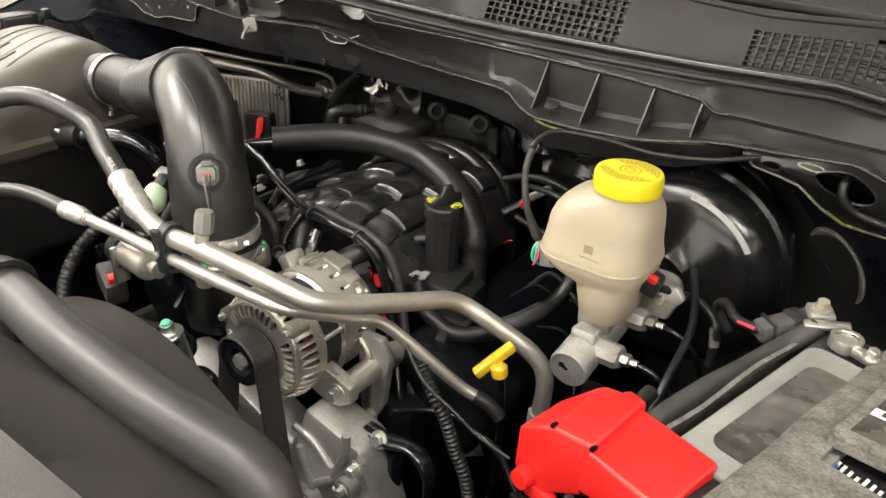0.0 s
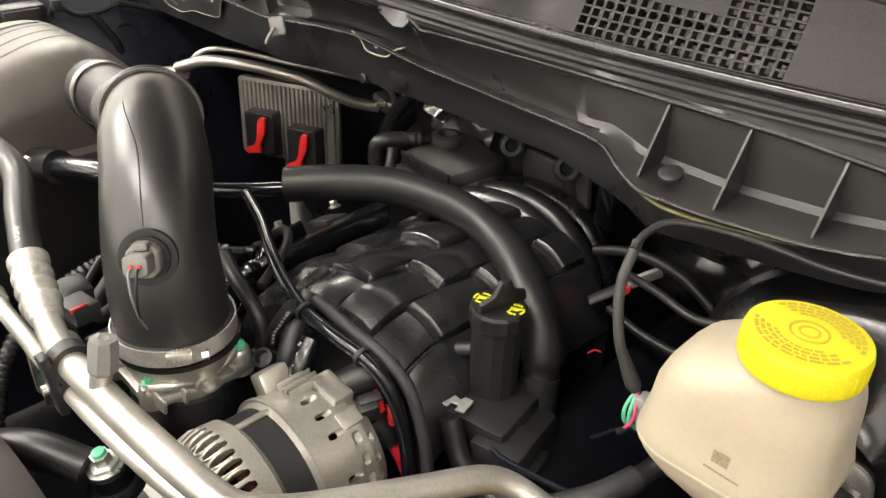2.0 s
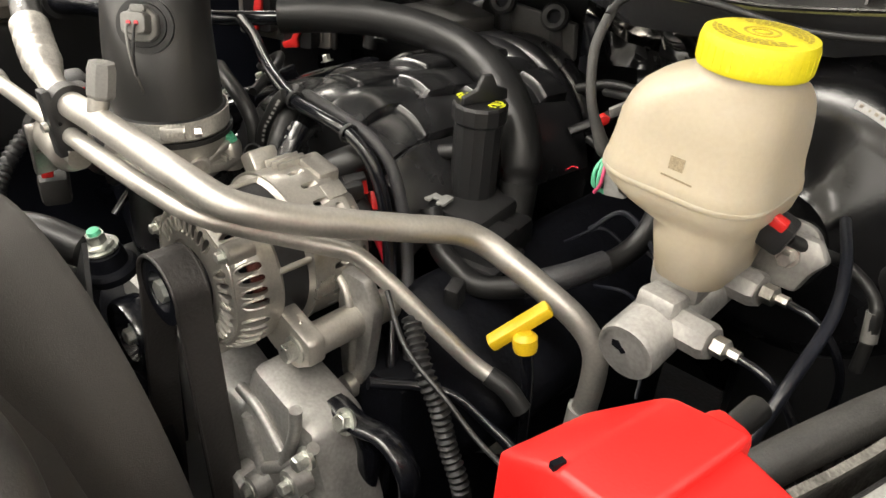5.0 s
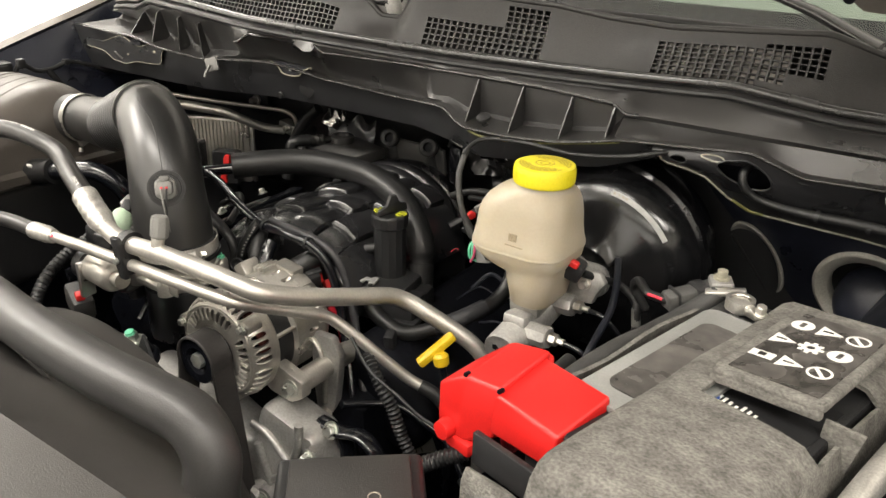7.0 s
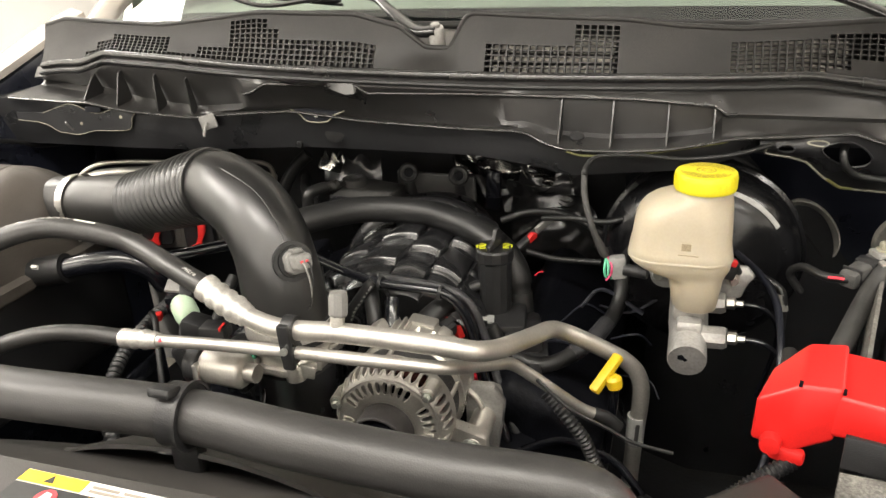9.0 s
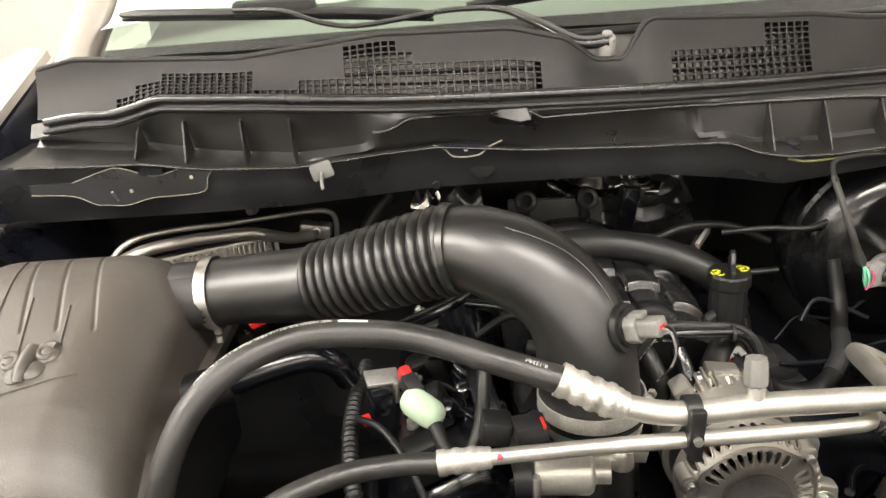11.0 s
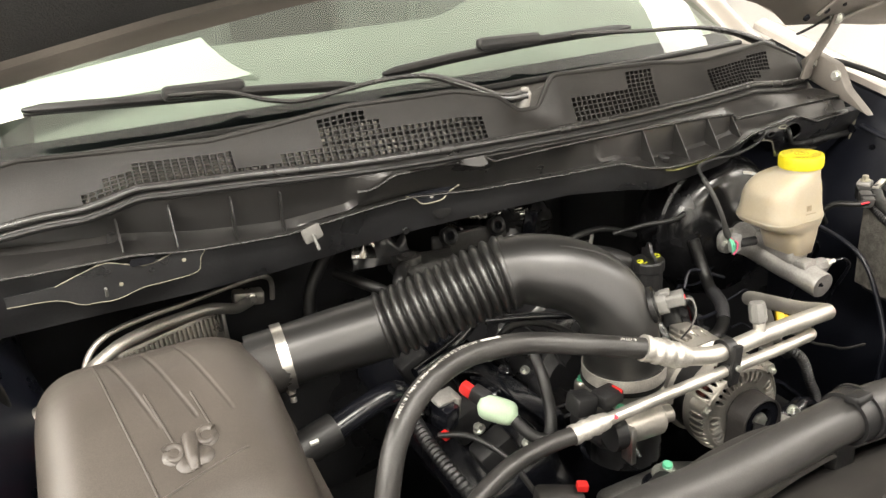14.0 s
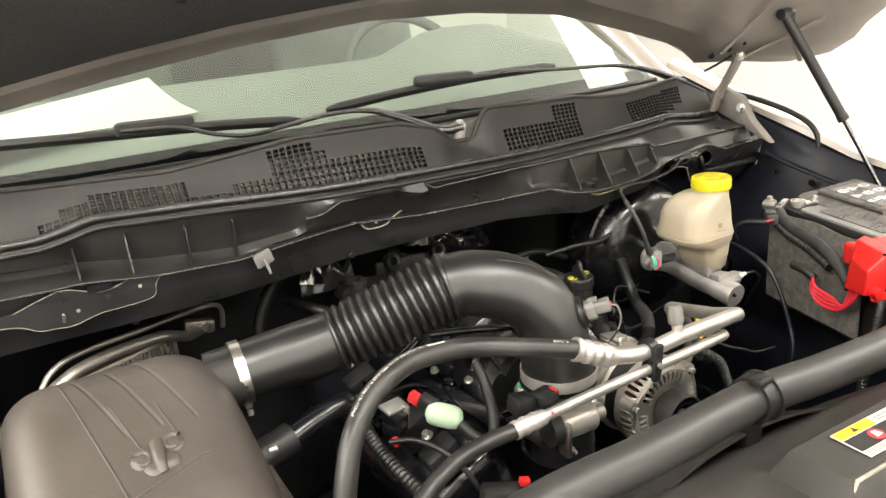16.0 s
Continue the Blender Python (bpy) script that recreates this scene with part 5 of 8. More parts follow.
part("lever", tube([(0.140, -0.175, 0.955), (0.10, -0.20, 0.945), (0.062, -0.225, 0.935)], 0.0075, 12), PLASTIC, oil)

# ---- alternator ----
alt = thing("alternator", (0.094, -0.39, 0.83), "cast aluminium alternator with slotted end frames and belt pulley", "alternator")
AX, AY, AZ = 0.098, -0.37, 0.897
# the rotor's near-black holds the shade behind the nose slots
part("rotor", lathe([(0.020, -0.056), (0.052, -0.054), (0.056, -0.046), (0.056, -0.016)], (AX, AY, AZ), (0, 1, 0), 36), DARK, alt, "rotor coloured near-black for the shade behind the slots")
part("stator", lathe([(0.0645, -0.032), (0.0645, 0.010)], (AX, AY, AZ), (0, 1, 0), 44), PLASTIC, alt, "black laminated stator")
part("winding", band((AX, AY - 0.038, AZ), (0, 1, 0), 0.0575, 0.024, 0.003, 44), COPPER, alt, "copper windings behind the slots")


def frame_place(profile, shrink=0.0):
    """A place on a turned casting about the alternator's axis: the turn in degrees and the share of its profile."""
    run = [0.0]
    for (r0, y0), (r1, y1) in zip(profile, profile[1:]):
        run.append(run[-1] + math.hypot(r1 - r0, y1 - y0))

    def place(u, v):
        r = float(np.interp(v * run[-1], run, [p[0] for p in profile])) - shrink
        y = float(np.interp(v * run[-1], run, [p[1] for p in profile])) + shrink * (1 if profile[-1][1] < 0 else -1)
        return Vector((AX + r * math.cos(radians(u)), AY + y, AZ + r * math.sin(radians(u))))
    return place


NOSE = [(0.0692, -0.029), (0.0702, -0.043), (0.0690, -0.053), (0.0655, -0.0615), (0.0610, -0.0660), (0.0560, -0.0685), (0.0480, -0.0695), (0.0350, -0.0700)]
nose_slots = [(8.6 * k + 3, 0.37, 2.9, 0.165, 0, 3.0) for k in range(41) if k % 14 not in (4, 5)]
nose_slots += [(10.0 * k, 0.78, 3.3, 0.115, 0, 3.0) for k in range(36) if k % 12 not in (4, 5)]
part("nose_frame", holed_sheet(frame_place(NOSE), np.linspace(0, 360, 361), np.linspace(0, 1, 61), nose_slots, frame_place(NOSE, 0.0055)), ALLOY, alt, "slotted cast end frame", crease=30)
nose_at = frame_place(NOSE, -0.0004)
for hu, hv, ru, rv, tilt, e in nose_slots:
    # a raised lip round the pulley side of each slot
    lip = [(hu + (ru + 0.75) * math.cos(a), hv + (rv + 0.012) * math.sin(a)) for a in (math.pi * (0.06 + 0.88 * k / 8) for k in range(9))]
    part("raised_lip", tube([nose_at(u, v) for u, v in [(lip[0][0], hv - 0.6 * rv)] + lip + [(lip[-1][0], hv - 0.6 * rv)]], 0.00125, 6, 1), ALLOY, alt)
ridge = []
for k in range(90):
    u = 4.0 * k
    ridge.append(nose_at(u, 0.632 - 0.045 * max(0.0, math.cos(radians(3 * (u - 35)))) ** 3))
part("ridge", tube(ridge + ridge[:1], 0.0016, 8, 1), ALLOY, alt)
TAIL = [(0.0690, 0.005), (0.0695, 0.040), (0.0680, 0.056), (0.0620, 0.068), (0.0480, 0.074), (0.0300, 0.074)]
tail_slots = [(16.0 * k + 6, 0.28, 2.4, 0.080, 0, 4.0) for k in range(22) if k % 7 != 2] + [(16.0 * k + 13, 0.43, 4.4, 0.042, 0, 4.0) for k in range(22) if k % 6 != 4] + [(16.0 * k + 8, 0.56, 3.4, 0.040, 0, 4.0) for k in range(22) if k % 5 != 3]
part("tail_frame", holed_sheet(frame_place(TAIL), np.linspace(0, 360, 361), np.linspace(0, 1, 61), tail_slots, frame_place(TAIL, 0.0055)), ALLOY, alt, "slotted cast rear frame", crease=30)
part("tail_edge", band((AX, AY + 0.006, AZ), (0, 1, 0), 0.0690, 0.004, 0.0018, 48), ALLOY, alt)
# near-black drum added as the shade behind the rear slots
part("shade_drum", lathe([(0.058, 0.010), (0.058, 0.058), (0.0, 0.060)], (AX, AY, AZ), (0, 1, 0), 36), DARK, alt)
for a in (43, 163, 283):
    lug = Vector((AX + 0.066 * math.cos(radians(a)), AY - 0.052, AZ + 0.066 * math.sin(radians(a))))
    part("bolt_lug", lathe([(0.010, 0.0), (0.009, 0.022), (0.006, 0.024), (0, 0.024)], lug + Vector((0, 0.008, 0)), (0, -1, 0), 16), ALLOY, alt)
    hexbolt("through_bolt", lug + Vector((0, -0.015, 0)), (0, -1, 0), 0.0045, 0.007, alt)
part("regulator", box((AX + 0.004, AY + 0.056, AZ + 0.0635), (0.036, 0.022, 0.018), (0, 8, 0), 0.003), ALLOY, alt)
part("regulator_step", box((AX + 0.031, AY + 0.050, AZ + 0.0530), (0.016, 0.022, 0.018), (0, 32, 0), 0.002), ALLOY, alt)
for q in range(3):
    part("cooling_fin", box((AX - 0.026 + 0.009 * q, AY + 0.040, AZ + 0.0655 + 0.0015 * q), (0.0032, 0.034, 0.012), (0, -22 + 8 * q, 0), 0.001), ALLOY, alt)
part("hub_ring", band((AX, AY - 0.064, AZ), (0, 1, 0), 0.028, 0.010, 0.010, 36), ALLOY, alt)
for a in (100, 18):
    part("tie_bolt", tube([(AX + 0.0655 * math.cos(radians(a)), AY + y, AZ + 0.0655 * math.sin(radians(a))) for y in (-0.032, -0.01, 0.010)], 0.0030, 10, 1), ALLOY, alt)
part("pulley", lathe([(0.010, 0), (0.030, 0.0), (0.031, 0.004), (0.029, 0.006), (0.029, 0.026), (0.031, 0.028), (0.030, 0.031), (0.018, 0.031), (0.016, 0.022), (0.008, 0.022), (0.008, 0.030), (0, 0.030)], (AX, AY - 0.070, AZ), (0, -1, 0), 36), GLOSS, alt, "black grooved pulley")
part("shaft_nut", lathe([(0.010, 0), (0.010, 0.008), (0.006, 0.009), (0, 0.009)], (AX, AY - 0.094, AZ), (0, -1, 0), 6), ZINC, alt)
part("mount_lug", prism([(0.03, -0.05), (0.06, -0.015), (0.105, -0.028), (0.105, -0.052), (0.085, -0.066), (0.05, -0.062)], (AX, AY - 0.012, AZ), (1, 0, 0), (0, 0, 1), 0.020, 0.005), ALLOY, alt)
part("mount_sleeve", lathe([(0.0150, -0.052), (0.0150, 0.055), (0.013, 0.06), (0, 0.06)], (AX + 0.087, AY + 0.03, AZ - 0.042), (0, 1, 0), 26), ALLOY, alt)
part("lug_ridge", tube([(AX + 0.050, AY - 0.0215, AZ - 0.020), (AX + 0.058, AY - 0.0225, AZ - 0.034), (AX + 0.082, AY - 0.0225, AZ - 0.022), (AX + 0.103, AY - 0.0225, AZ - 0.042)], 0.0018, 8, 1), ALLOY, alt)
hexbolt("mount_bolt", (AX + 0.087, AY - 0.030, AZ - 0.042), (0, -1, 0), 0.0085, 0.014, alt)
part("upper_ear", box((AX - 0.045, AY + 0.03, AZ + 0.062), (0.02, 0.03, 0.022), (0, -35, 0), 0.004), ALLOY, alt)
for bx, bz in ((0.232, 0.765), (0.168, 0.705), (0.258, 0.712)):
    part("boss", lathe([(0.014, 0), (0.013, 0.016), (0.008, 0.017), (0, 0.017)], (bx, -0.430, bz), (0, -1, 0), 20), ALLOY_DULL, engine)
    hexbolt("cover_bolt", (bx, -0.446, bz), (0, -1, 0), 0.006, 0.009, engine)
part("cast_arm", prism([(0.160, 0.898), (0.196, 0.900), (0.211, 0.876), (0.206, 0.84), (0.200, 0.80), (0.190, 0.770), (0.176, 0.762), (0.166, 0.770), (0.161, 0.821)], (0, -0.325, 0), (1, 0, 0), (0, 0, 1), 0.014, 0.004), ALLOY_DULL, engine)
part("arm_boss", lathe([(0.012, 0), (0.011, 0.010), (0.006, 0.011), (0, 0.011)], (0.182, -0.338, 0.778), (0, -1, 0), 18), ALLOY, engine)
part("arm_rib", tube([(0.160, -0.340, 0.895), (0.178, -0.342, 0.880), (0.186, -0.342, 0.850), (0.184, -0.342, 0.80)], 0.0035, 10), ALLOY, engine)
for line in (((0.143, 0.803), (0.170, 0.796), (0.201, 0.770)), ((0.226, 0.835), (0.222, 0.803), (0.205, 0.76)), ((0.174, 0.727), (0.215, 0.765), (0.248, 0.810)), ((0.205, 0.74), (0.235, 0.735), (0.266, 0.750)), ((0.150, 0.775), (0.160, 0.74), (0.175, 0.70))):
    part("cast_rib", tube([(bx, -0.432, bz) for bx, bz in line], 0.0055, 10, 5), ALLOY_DULL, engine)
stay2 = thing("wiring_bracket", (0.28, -0.39, 0.75), "black steel bracket with two bolts beside the engine", "bracket")
part("arm", tube([(0.220, -0.390, 0.815), (0.250, -0.390, 0.812), (0.282, -0.385, 0.815), (0.306, -0.385, 0.800), (0.312, -0.385, 0.77), (0.305, -0.385, 0.68)], 0.012, 14, 6, flat=0.5), GLOSS, stay2)
part("arm", tube([(0.255, -0.388, 0.808), (0.262, -0.386, 0.78), (0.255, -0.386, 0.72), (0.25, -0.386, 0.62)], 0.010, 14, 6, flat=0.5), GLOSS, stay2)
hexbolt("bolt", (0.246, -0.397, 0.815), (0, -1, 0.4), 0.008, 0.010, stay2)
hexbolt("bolt", (0.252, -0.395, 0.745), (0, -1, 0.4), 0.008, 0.010, stay2)
part("terminal_cap", tube([(0.098, -0.300, 0.955), (0.112, -0.278, 0.966), (0.128, -0.258, 0.970)], lambda s: 0.0145 - 0.002 * s, 18, 6), RUBBER, alt, "black rubber terminal boot")
altplug = thing("alternator_connector", (0.13, -0.29, 0.92), "black connector with red locks and wires on the alternator", "connector")
part("body", box((0.1245, -0.300, 0.947), (0.020, 0.030, 0.018), (10, 12, -24), 0.003), PLASTIC, altplug)
part("latch", box((0.128, -0.293, 0.9570), (0.010, 0.020, 0.004), (10, 12, -24), 0.001), PLASTIC, altplug)
part("lock", tube([(0.1225, -0.2835, 0.957), (0.1285, -0.2830, 0.951), (0.1325, -0.2835, 0.940)], 0.0035, 10, 5, flat=0.6), REDLOCK, altplug, "red connector lock")
part("lock", box((0.1335, -0.2720, 0.930), (0.013, 0.012, 0.018), (0, -30, -24), 0.002), REDLOCK, altplug)
part("boot", tube([(0.1245, -0.290, 0.928), (0.1330, -0.283, 0.918), (0.1390, -0.279, 0.905)], lambda q: 0.0115 - 0.003 * q, 14, 5), RUBBER, altplug)
part("wire", tube([(0.1385, -0.2795, 0.906), (0.146, -0.275, 0.890), (0.153, -0.271, 0.866), (0.156, -0.268, 0.83)], 0.0052, 12), REDWIRE, altplug, "red battery cable")
part("stud", lathe([(0.007, 0), (0.007, 0.014), (0, 0.014)], (0.115, -0.306, 0.936), (0.25, -0.75, 0.2), 6), COPPER, altplug)

belt = thing("drive_belt", (0.1, -0.45, 0.4), "black ribbed drive belt round the alternator pulley", "drive belt")
pts = []
for a in range(-10, 200, 7):
    pts.append((AX + 0.0315 * math.cos(radians(a)), AZ + 0.0315 * math.sin(radians(a))))
pts = [(0.175, 0.45), (0.150, 0.70)] + pts + [(0.045, 0.75), (0.02, 0.50)]
belt_bm = bmesh.new()
for (a0, b0), (a1, b1) in zip(pts, pts[1:]):
    d = Vector((a1 - a0, 0, b1 - b0)).normalized()
    n = Vector((-d.z, 0, d.x)) * 0.0015
    lo = [Vector((a0, y, b0)) + s * n for y in (AY - 0.103, AY - 0.074) for s in (1, -1)]
    hi = [Vector((a1, y, b1)) + s * n for y in (AY - 0.103, AY - 0.074) for s in (1, -1)]
    for i, j in ((0, 1), (1, 3), (3, 2), (2, 0)):
        quad(belt_bm, lo[i], lo[j], hi[j], hi[i])
bmesh.ops.remove_doubles(belt_bm, verts=belt_bm.verts[:], dist=2e-4)
part("band", belt_bm, BELT, belt)
for side in (AY - 0.1025, AY - 0.0745):
    part("edge_cord", tube([(a, side, b) for a, b in pts], 0.0019, 8, 1, smooth=False), BELT, belt, "worn belt edge")
idler = thing("idler_pulley", (-0.02, -0.45, 0.7), "black idler pulley with a zinc bolt", "pulley", "engine pulleys")
part("wheel", lathe([(0.010, 0), (0.036, 0.0), (0.038, 0.004), (0.038, 0.022), (0.036, 0.026), (0.026, 0.024), (0.022, 0.014), (0.012, 0.014), (0, 0.014)], (0.00, -0.444, 0.79), (0, -1, 0), 36), GLOSS, idler)
hexbolt("bolt", (0.0, -0.458, 0.79), (0, -1, 0), 0.008, 0.012, idler)
pump = thing("water_pump", (-0.04, -0.42, 0.6), "black water pump housing with pulley", "water pump")
# the housing's near-black includes the shade low in the bay
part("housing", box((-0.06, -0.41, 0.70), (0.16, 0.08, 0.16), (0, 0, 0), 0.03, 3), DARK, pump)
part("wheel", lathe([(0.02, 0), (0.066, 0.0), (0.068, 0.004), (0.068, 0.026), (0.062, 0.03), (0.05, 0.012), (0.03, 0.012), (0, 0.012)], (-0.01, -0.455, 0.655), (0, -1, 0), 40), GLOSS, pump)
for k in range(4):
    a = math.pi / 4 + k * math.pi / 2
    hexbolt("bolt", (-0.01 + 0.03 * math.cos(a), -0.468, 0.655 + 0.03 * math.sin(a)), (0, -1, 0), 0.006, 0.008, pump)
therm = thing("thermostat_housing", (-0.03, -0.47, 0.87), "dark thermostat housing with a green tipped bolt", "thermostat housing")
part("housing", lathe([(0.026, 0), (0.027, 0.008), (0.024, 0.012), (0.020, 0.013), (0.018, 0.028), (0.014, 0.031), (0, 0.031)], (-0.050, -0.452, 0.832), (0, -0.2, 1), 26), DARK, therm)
part("bolt", lathe([(0.014, 0), (0.014, 0.003), (0.009, 0.004), (0.009, 0.014), (0, 0.014)], (-0.0505, -0.459, 0.866), (0.0, -0.2, 1), 6), ZINC, therm)
part("washer", lathe([(0.0175, 0), (0.0175, 0.0025), (0.010, 0.003), (0, 0.003)], (-0.0505, -0.458, 0.8625), (0.0, -0.2, 1), 24), ZINC, therm, "pale zinc washer")
part("bolt_tip", lathe([(0.007, 0), (0.006, 0.004), (0, 0.005)], (-0.0505, -0.4615, 0.8795), (0.0, -0.2, 1), 10), GREENCLIP, therm)
part("pipe", tube([(-0.06, -0.47, 0.86), (-0.11, -0.50, 0.87), (-0.16, -0.53, 0.85), (-0.20, -0.56, 0.80)], 0.018, 18), RUBBER, therm, "black coolant hose")

# ---- dipstick ----
dip = thing("dipstick", (0.33, -0.29, 0.8), "yellow oil dipstick with a bar handle", "dipstick")
part("handle", box((0.327, -0.291, 0.908), (0.013, 0.056, 0.011), Matrix.Rotation(radians(-35), 3, "Z") @ Matrix.Rotation(radians(36), 3, "X"), 0.003, 2), ORANGEYELLOW, dip)
part("collar", lathe([(0.009, 0), (0.010, 0.004), (0.010, 0.012), (0.006, 0.016), (0, 0.016)], (0.338, -0.294, 0.892), (-0.2, 0, 1), 18), ORANGEYELLOW, dip)
part("tube", tube([(0.338, -0.294, 0.893), (0.335, -0.28, 0.84), (0.32, -0.25, 0.70), (0.28, -0.2, 0.55)], 0.006, 12), GLOSS, dip)

# ---- harness and loose pipes over the engine ----
harness = thing("wiring_harness", (0.1, -0.29, 0.9), "glossy black taped harness over the engine", "wiring harness")
MAIN = [(-0.170, -0.215, 1.016), (-0.111, -0.236, 1.014), (-0.055, -0.262, 1.011), (-0.007, -0.280, 1.006), (0.040, -0.292, 1.002), (0.085, -0.296, 1.002), (0.122, -0.293, 0.997), (0.142, -0.286, 0.976), (0.153, -0.282, 0.948), (0.163, -0.282, 0.91), (0.180, -0.292, 0.86), (0.215, -0.32, 0.79), (0.24, -0.35, 0.69)]
part("main_loom", tube(MAIN, 0.0062, 14, 8), GLOSS, harness)
part("side_loom", tube([(0.03, -0.272, 1.0), (0.085, -0.278, 1.0), (0.130, -0.276, 0.992), (0.153, -0.272, 0.972), (0.166, -0.270, 0.94), (0.178, -0.272, 0.90), (0.196, -0.285, 0.85), (0.23, -0.31, 0.78)], 0.0058, 12, 8), HONEY, harness, "braided black sleeve")
for hx, hy, hz in ((0.040, -0.292, 1.002), (0.120, -0.293, 0.997)):
    part("tie", band((hx, hy, hz), (1, -0.1, -0.1), 0.0078, 0.004, 0.0012, 16), PLASTIC, harness)
part("corrugated_loom", tube([(0.262, -0.345, 0.905), (0.293, -0.36, 0.881), (0.311, -0.36, 0.856), (0.326, -0.36, 0.821), (0.345, -0.36, 0.782), (0.36, -0.36, 0.70), (0.37, -0.36, 0.60)], lambda s: 0.0072 + 0.0012 * math.sin(2 * math.pi * 60 * s), 14, 40), PLASTIC, harness, "corrugated black conduit")
part("thin_wire", tube([(0.255, -0.365, 0.935), (0.294, -0.38, 0.912), (0.338, -0.38, 0.892), (0.367, -0.38, 0.878), (0.41, -0.385, 0.875)], 0.0022, 8), RUBBER, harness)
heater = thing("heater_hose", (0.22, -0.2, 0.83), "black heater hose looping behind the pipes", "hose")
part("hose", tube([(0.168, -0.235, 0.925), (0.187, -0.24, 0.894), (0.212, -0.24, 0.881), (0.241, -0.24, 0.877), (0.275, -0.222, 0.887), (0.300, -0.19, 0.898), (0.318, -0.145, 0.905), (0.328, -0.115, 0.93), (0.325, -0.09, 0.98)], 0.0105, 18, 8), RUBBER, heater)
part("sleeve", tube([(0.275, -0.222, 0.887), (0.300, -0.19, 0.898), (0.314, -0.156, 0.904)], 0.0118, 18, 8), HONEY, heater, "braided sleeve")

coolant = thing("coolant_hose", (-0.03, -0.30, 0.90), "slim black coolant hose beside the throttle body", "hose")
part("hose", tube([(-0.105, -0.285, 0.992), (-0.070, -0.296, 0.990), (-0.042, -0.300, 0.981), (-0.024, -0.301, 0.967), (-0.019, -0.301, 0.945), (-0.027, -0.302, 0.910), (-0.03, -0.302, 0.86)], 0.0078, 16, 8), RUBBER, coolant)
printed = thing("printed_hose", (0.0, -0.30, 0.93), "thin black hose with a white printed line", "hose")
PL = [(0.032, -0.296, 1.006), (0.025, -0.299, 0.999), (0.011, -0.300, 0.980), (-0.003, -0.300, 0.959), (-0.010, -0.298, 0.935), (-0.012, -0.292, 0.90)]
part("hose", tube(PL, 0.0066, 14, 8), RUBBER, printed)
pts = spline(PL, 14)
for k in range(10, 48, 4):
    mid, way = pts[k], (pts[k + 1] - pts[k]).normalized()
    out = (Vector((0.80, -0.45, 0.35)) - way * Vector((0.80, -0.45, 0.35)).dot(way)).normalized()
    side = way.cross(out)
    part("print_bar", box(mid + out * 0.0064, (0.0038 if k % 3 else 0.0022, 0.0024, 0.0008), Matrix((way, side, out)).transposed()), LABELGREY, printed)

# ---- small things low beside the battery ----
tag = thing("barcode_label", (0.28, -0.24, 0.70), "white barcode label with printed digits low in the bay", "label")
TGU, TGV = Vector((0.86, 0.40, 0.30)).normalized(), Vector((-0.25, -0.15, 0.95)).normalized()
tg0 = Vector((0.262, -0.250, 0.712))
part("sheet", prism([(-0.016, -0.022), (0.030, -0.022), (0.030, 0.022), (-0.016, 0.022)], tg0, TGU, TGV, 0.0006), LABELGREY, tag)
for k in range(9):
    part("code_bar", prism([(-0.013 + 0.0032 * k, -0.004), (-0.0115 + 0.0032 * k + 0.0007 * (k % 2), -0.004), (-0.0115 + 0.0032 * k + 0.0007 * (k % 2), 0.018), (-0.013 + 0.0032 * k, 0.018)], tg0 + TGU.cross(TGV) * 0.0008, TGU, TGV, 0.0004), INKBLACK, tag)
digits = letters("711", 0.017)
for v in digits.verts:
    v.co = tg0 + TGU.cross(TGV) * 0.0012 + TGU * (v.co.x - 0.012) + TGV * (v.co.y - 0.019)
part("digits", digits, INKBLACK, tag)
sleeve = thing("pipe_sleeve", (0.365, -0.235, 0.77), "pale grey sleeve round the lower end of the pipe", "sleeve")
part("sleeve", tube([(0.3645, -0.2355, 0.815), (0.363, -0.236, 0.772)], 0.0122, 18, 2), LABELGREY, sleeve)
part("code_bar", box((0.366, -0.2475, 0.793), (0.005, 0.002, 0.030), (0, 3, 0)), INKBLACK, sleeve)
lead = thing("ground_lead", (0.28, -0.306, 0.80), "black cable lying under the pipes", "cable")
part("cable", tube([(0.235, -0.365, 0.83), (0.255, -0.330, 0.820), (0.280, -0.306, 0.812), (0.310, -0.295, 0.795), (0.345, -0.290, 0.775), (0.38, -0.30, 0.74)], 0.0055, 12, 8), GLOSS, lead)
part("lug", box((0.384, -0.302, 0.735), (0.02, 0.014, 0.01), (0, 30, 0), 0.003), PLASTIC, lead)

# ---- brake booster, master cylinder and reservoir ----
booster = thing("brake_booster", (0.415, 0.0, 0.83), "gloss black round brake booster with a white label", "brake booster")
BC = Vector((0.430, -0.030, 0.967))
part("shell", lathe([(0.05, 0.10), (0.110, 0.095), (0.132, 0.07), (0.137, 0.04), (0.137, 0.015), (0.141, 0.012), (0.141, -0.002), (0.136, -0.006), (0.132, -0.025), (0.118, -0.045), (0.095, -0.056), (0.06, -0.064), (0.045, -0.078), (0.0, -0.080)], BC, (0, 1, 0.02), 60), BOOSTER, booster)
stk = []
for k in range(15):
    a = radians(81 - 47 * k / 14)
    row = []
    for r, y in ((0.1115, -0.0497), (0.1172, -0.0461)):
        row.append(BC + Vector((r * math.cos(a), y - 0.0012, r * math.sin(a))))
    stk.append(row)
part("label", thicken(loft(stk, False, False), 0.0006), LABELGREY, booster, "pale grey curved label")
random.seed(12)
for k in range(4):
    a = radians(79 - 2.9 * k + random.uniform(-0.7, 0.7))
    p = BC + Vector((0.1145 * math.cos(a), -0.0490, 0.1145 * math.sin(a)))
    part("text_bar", box(p, (random.uniform(0.0012, 0.0034), 0.0012, random.uniform(0.001, 0.0045)), (0, 90 - math.degrees(a), 0)), INKGREY, booster)

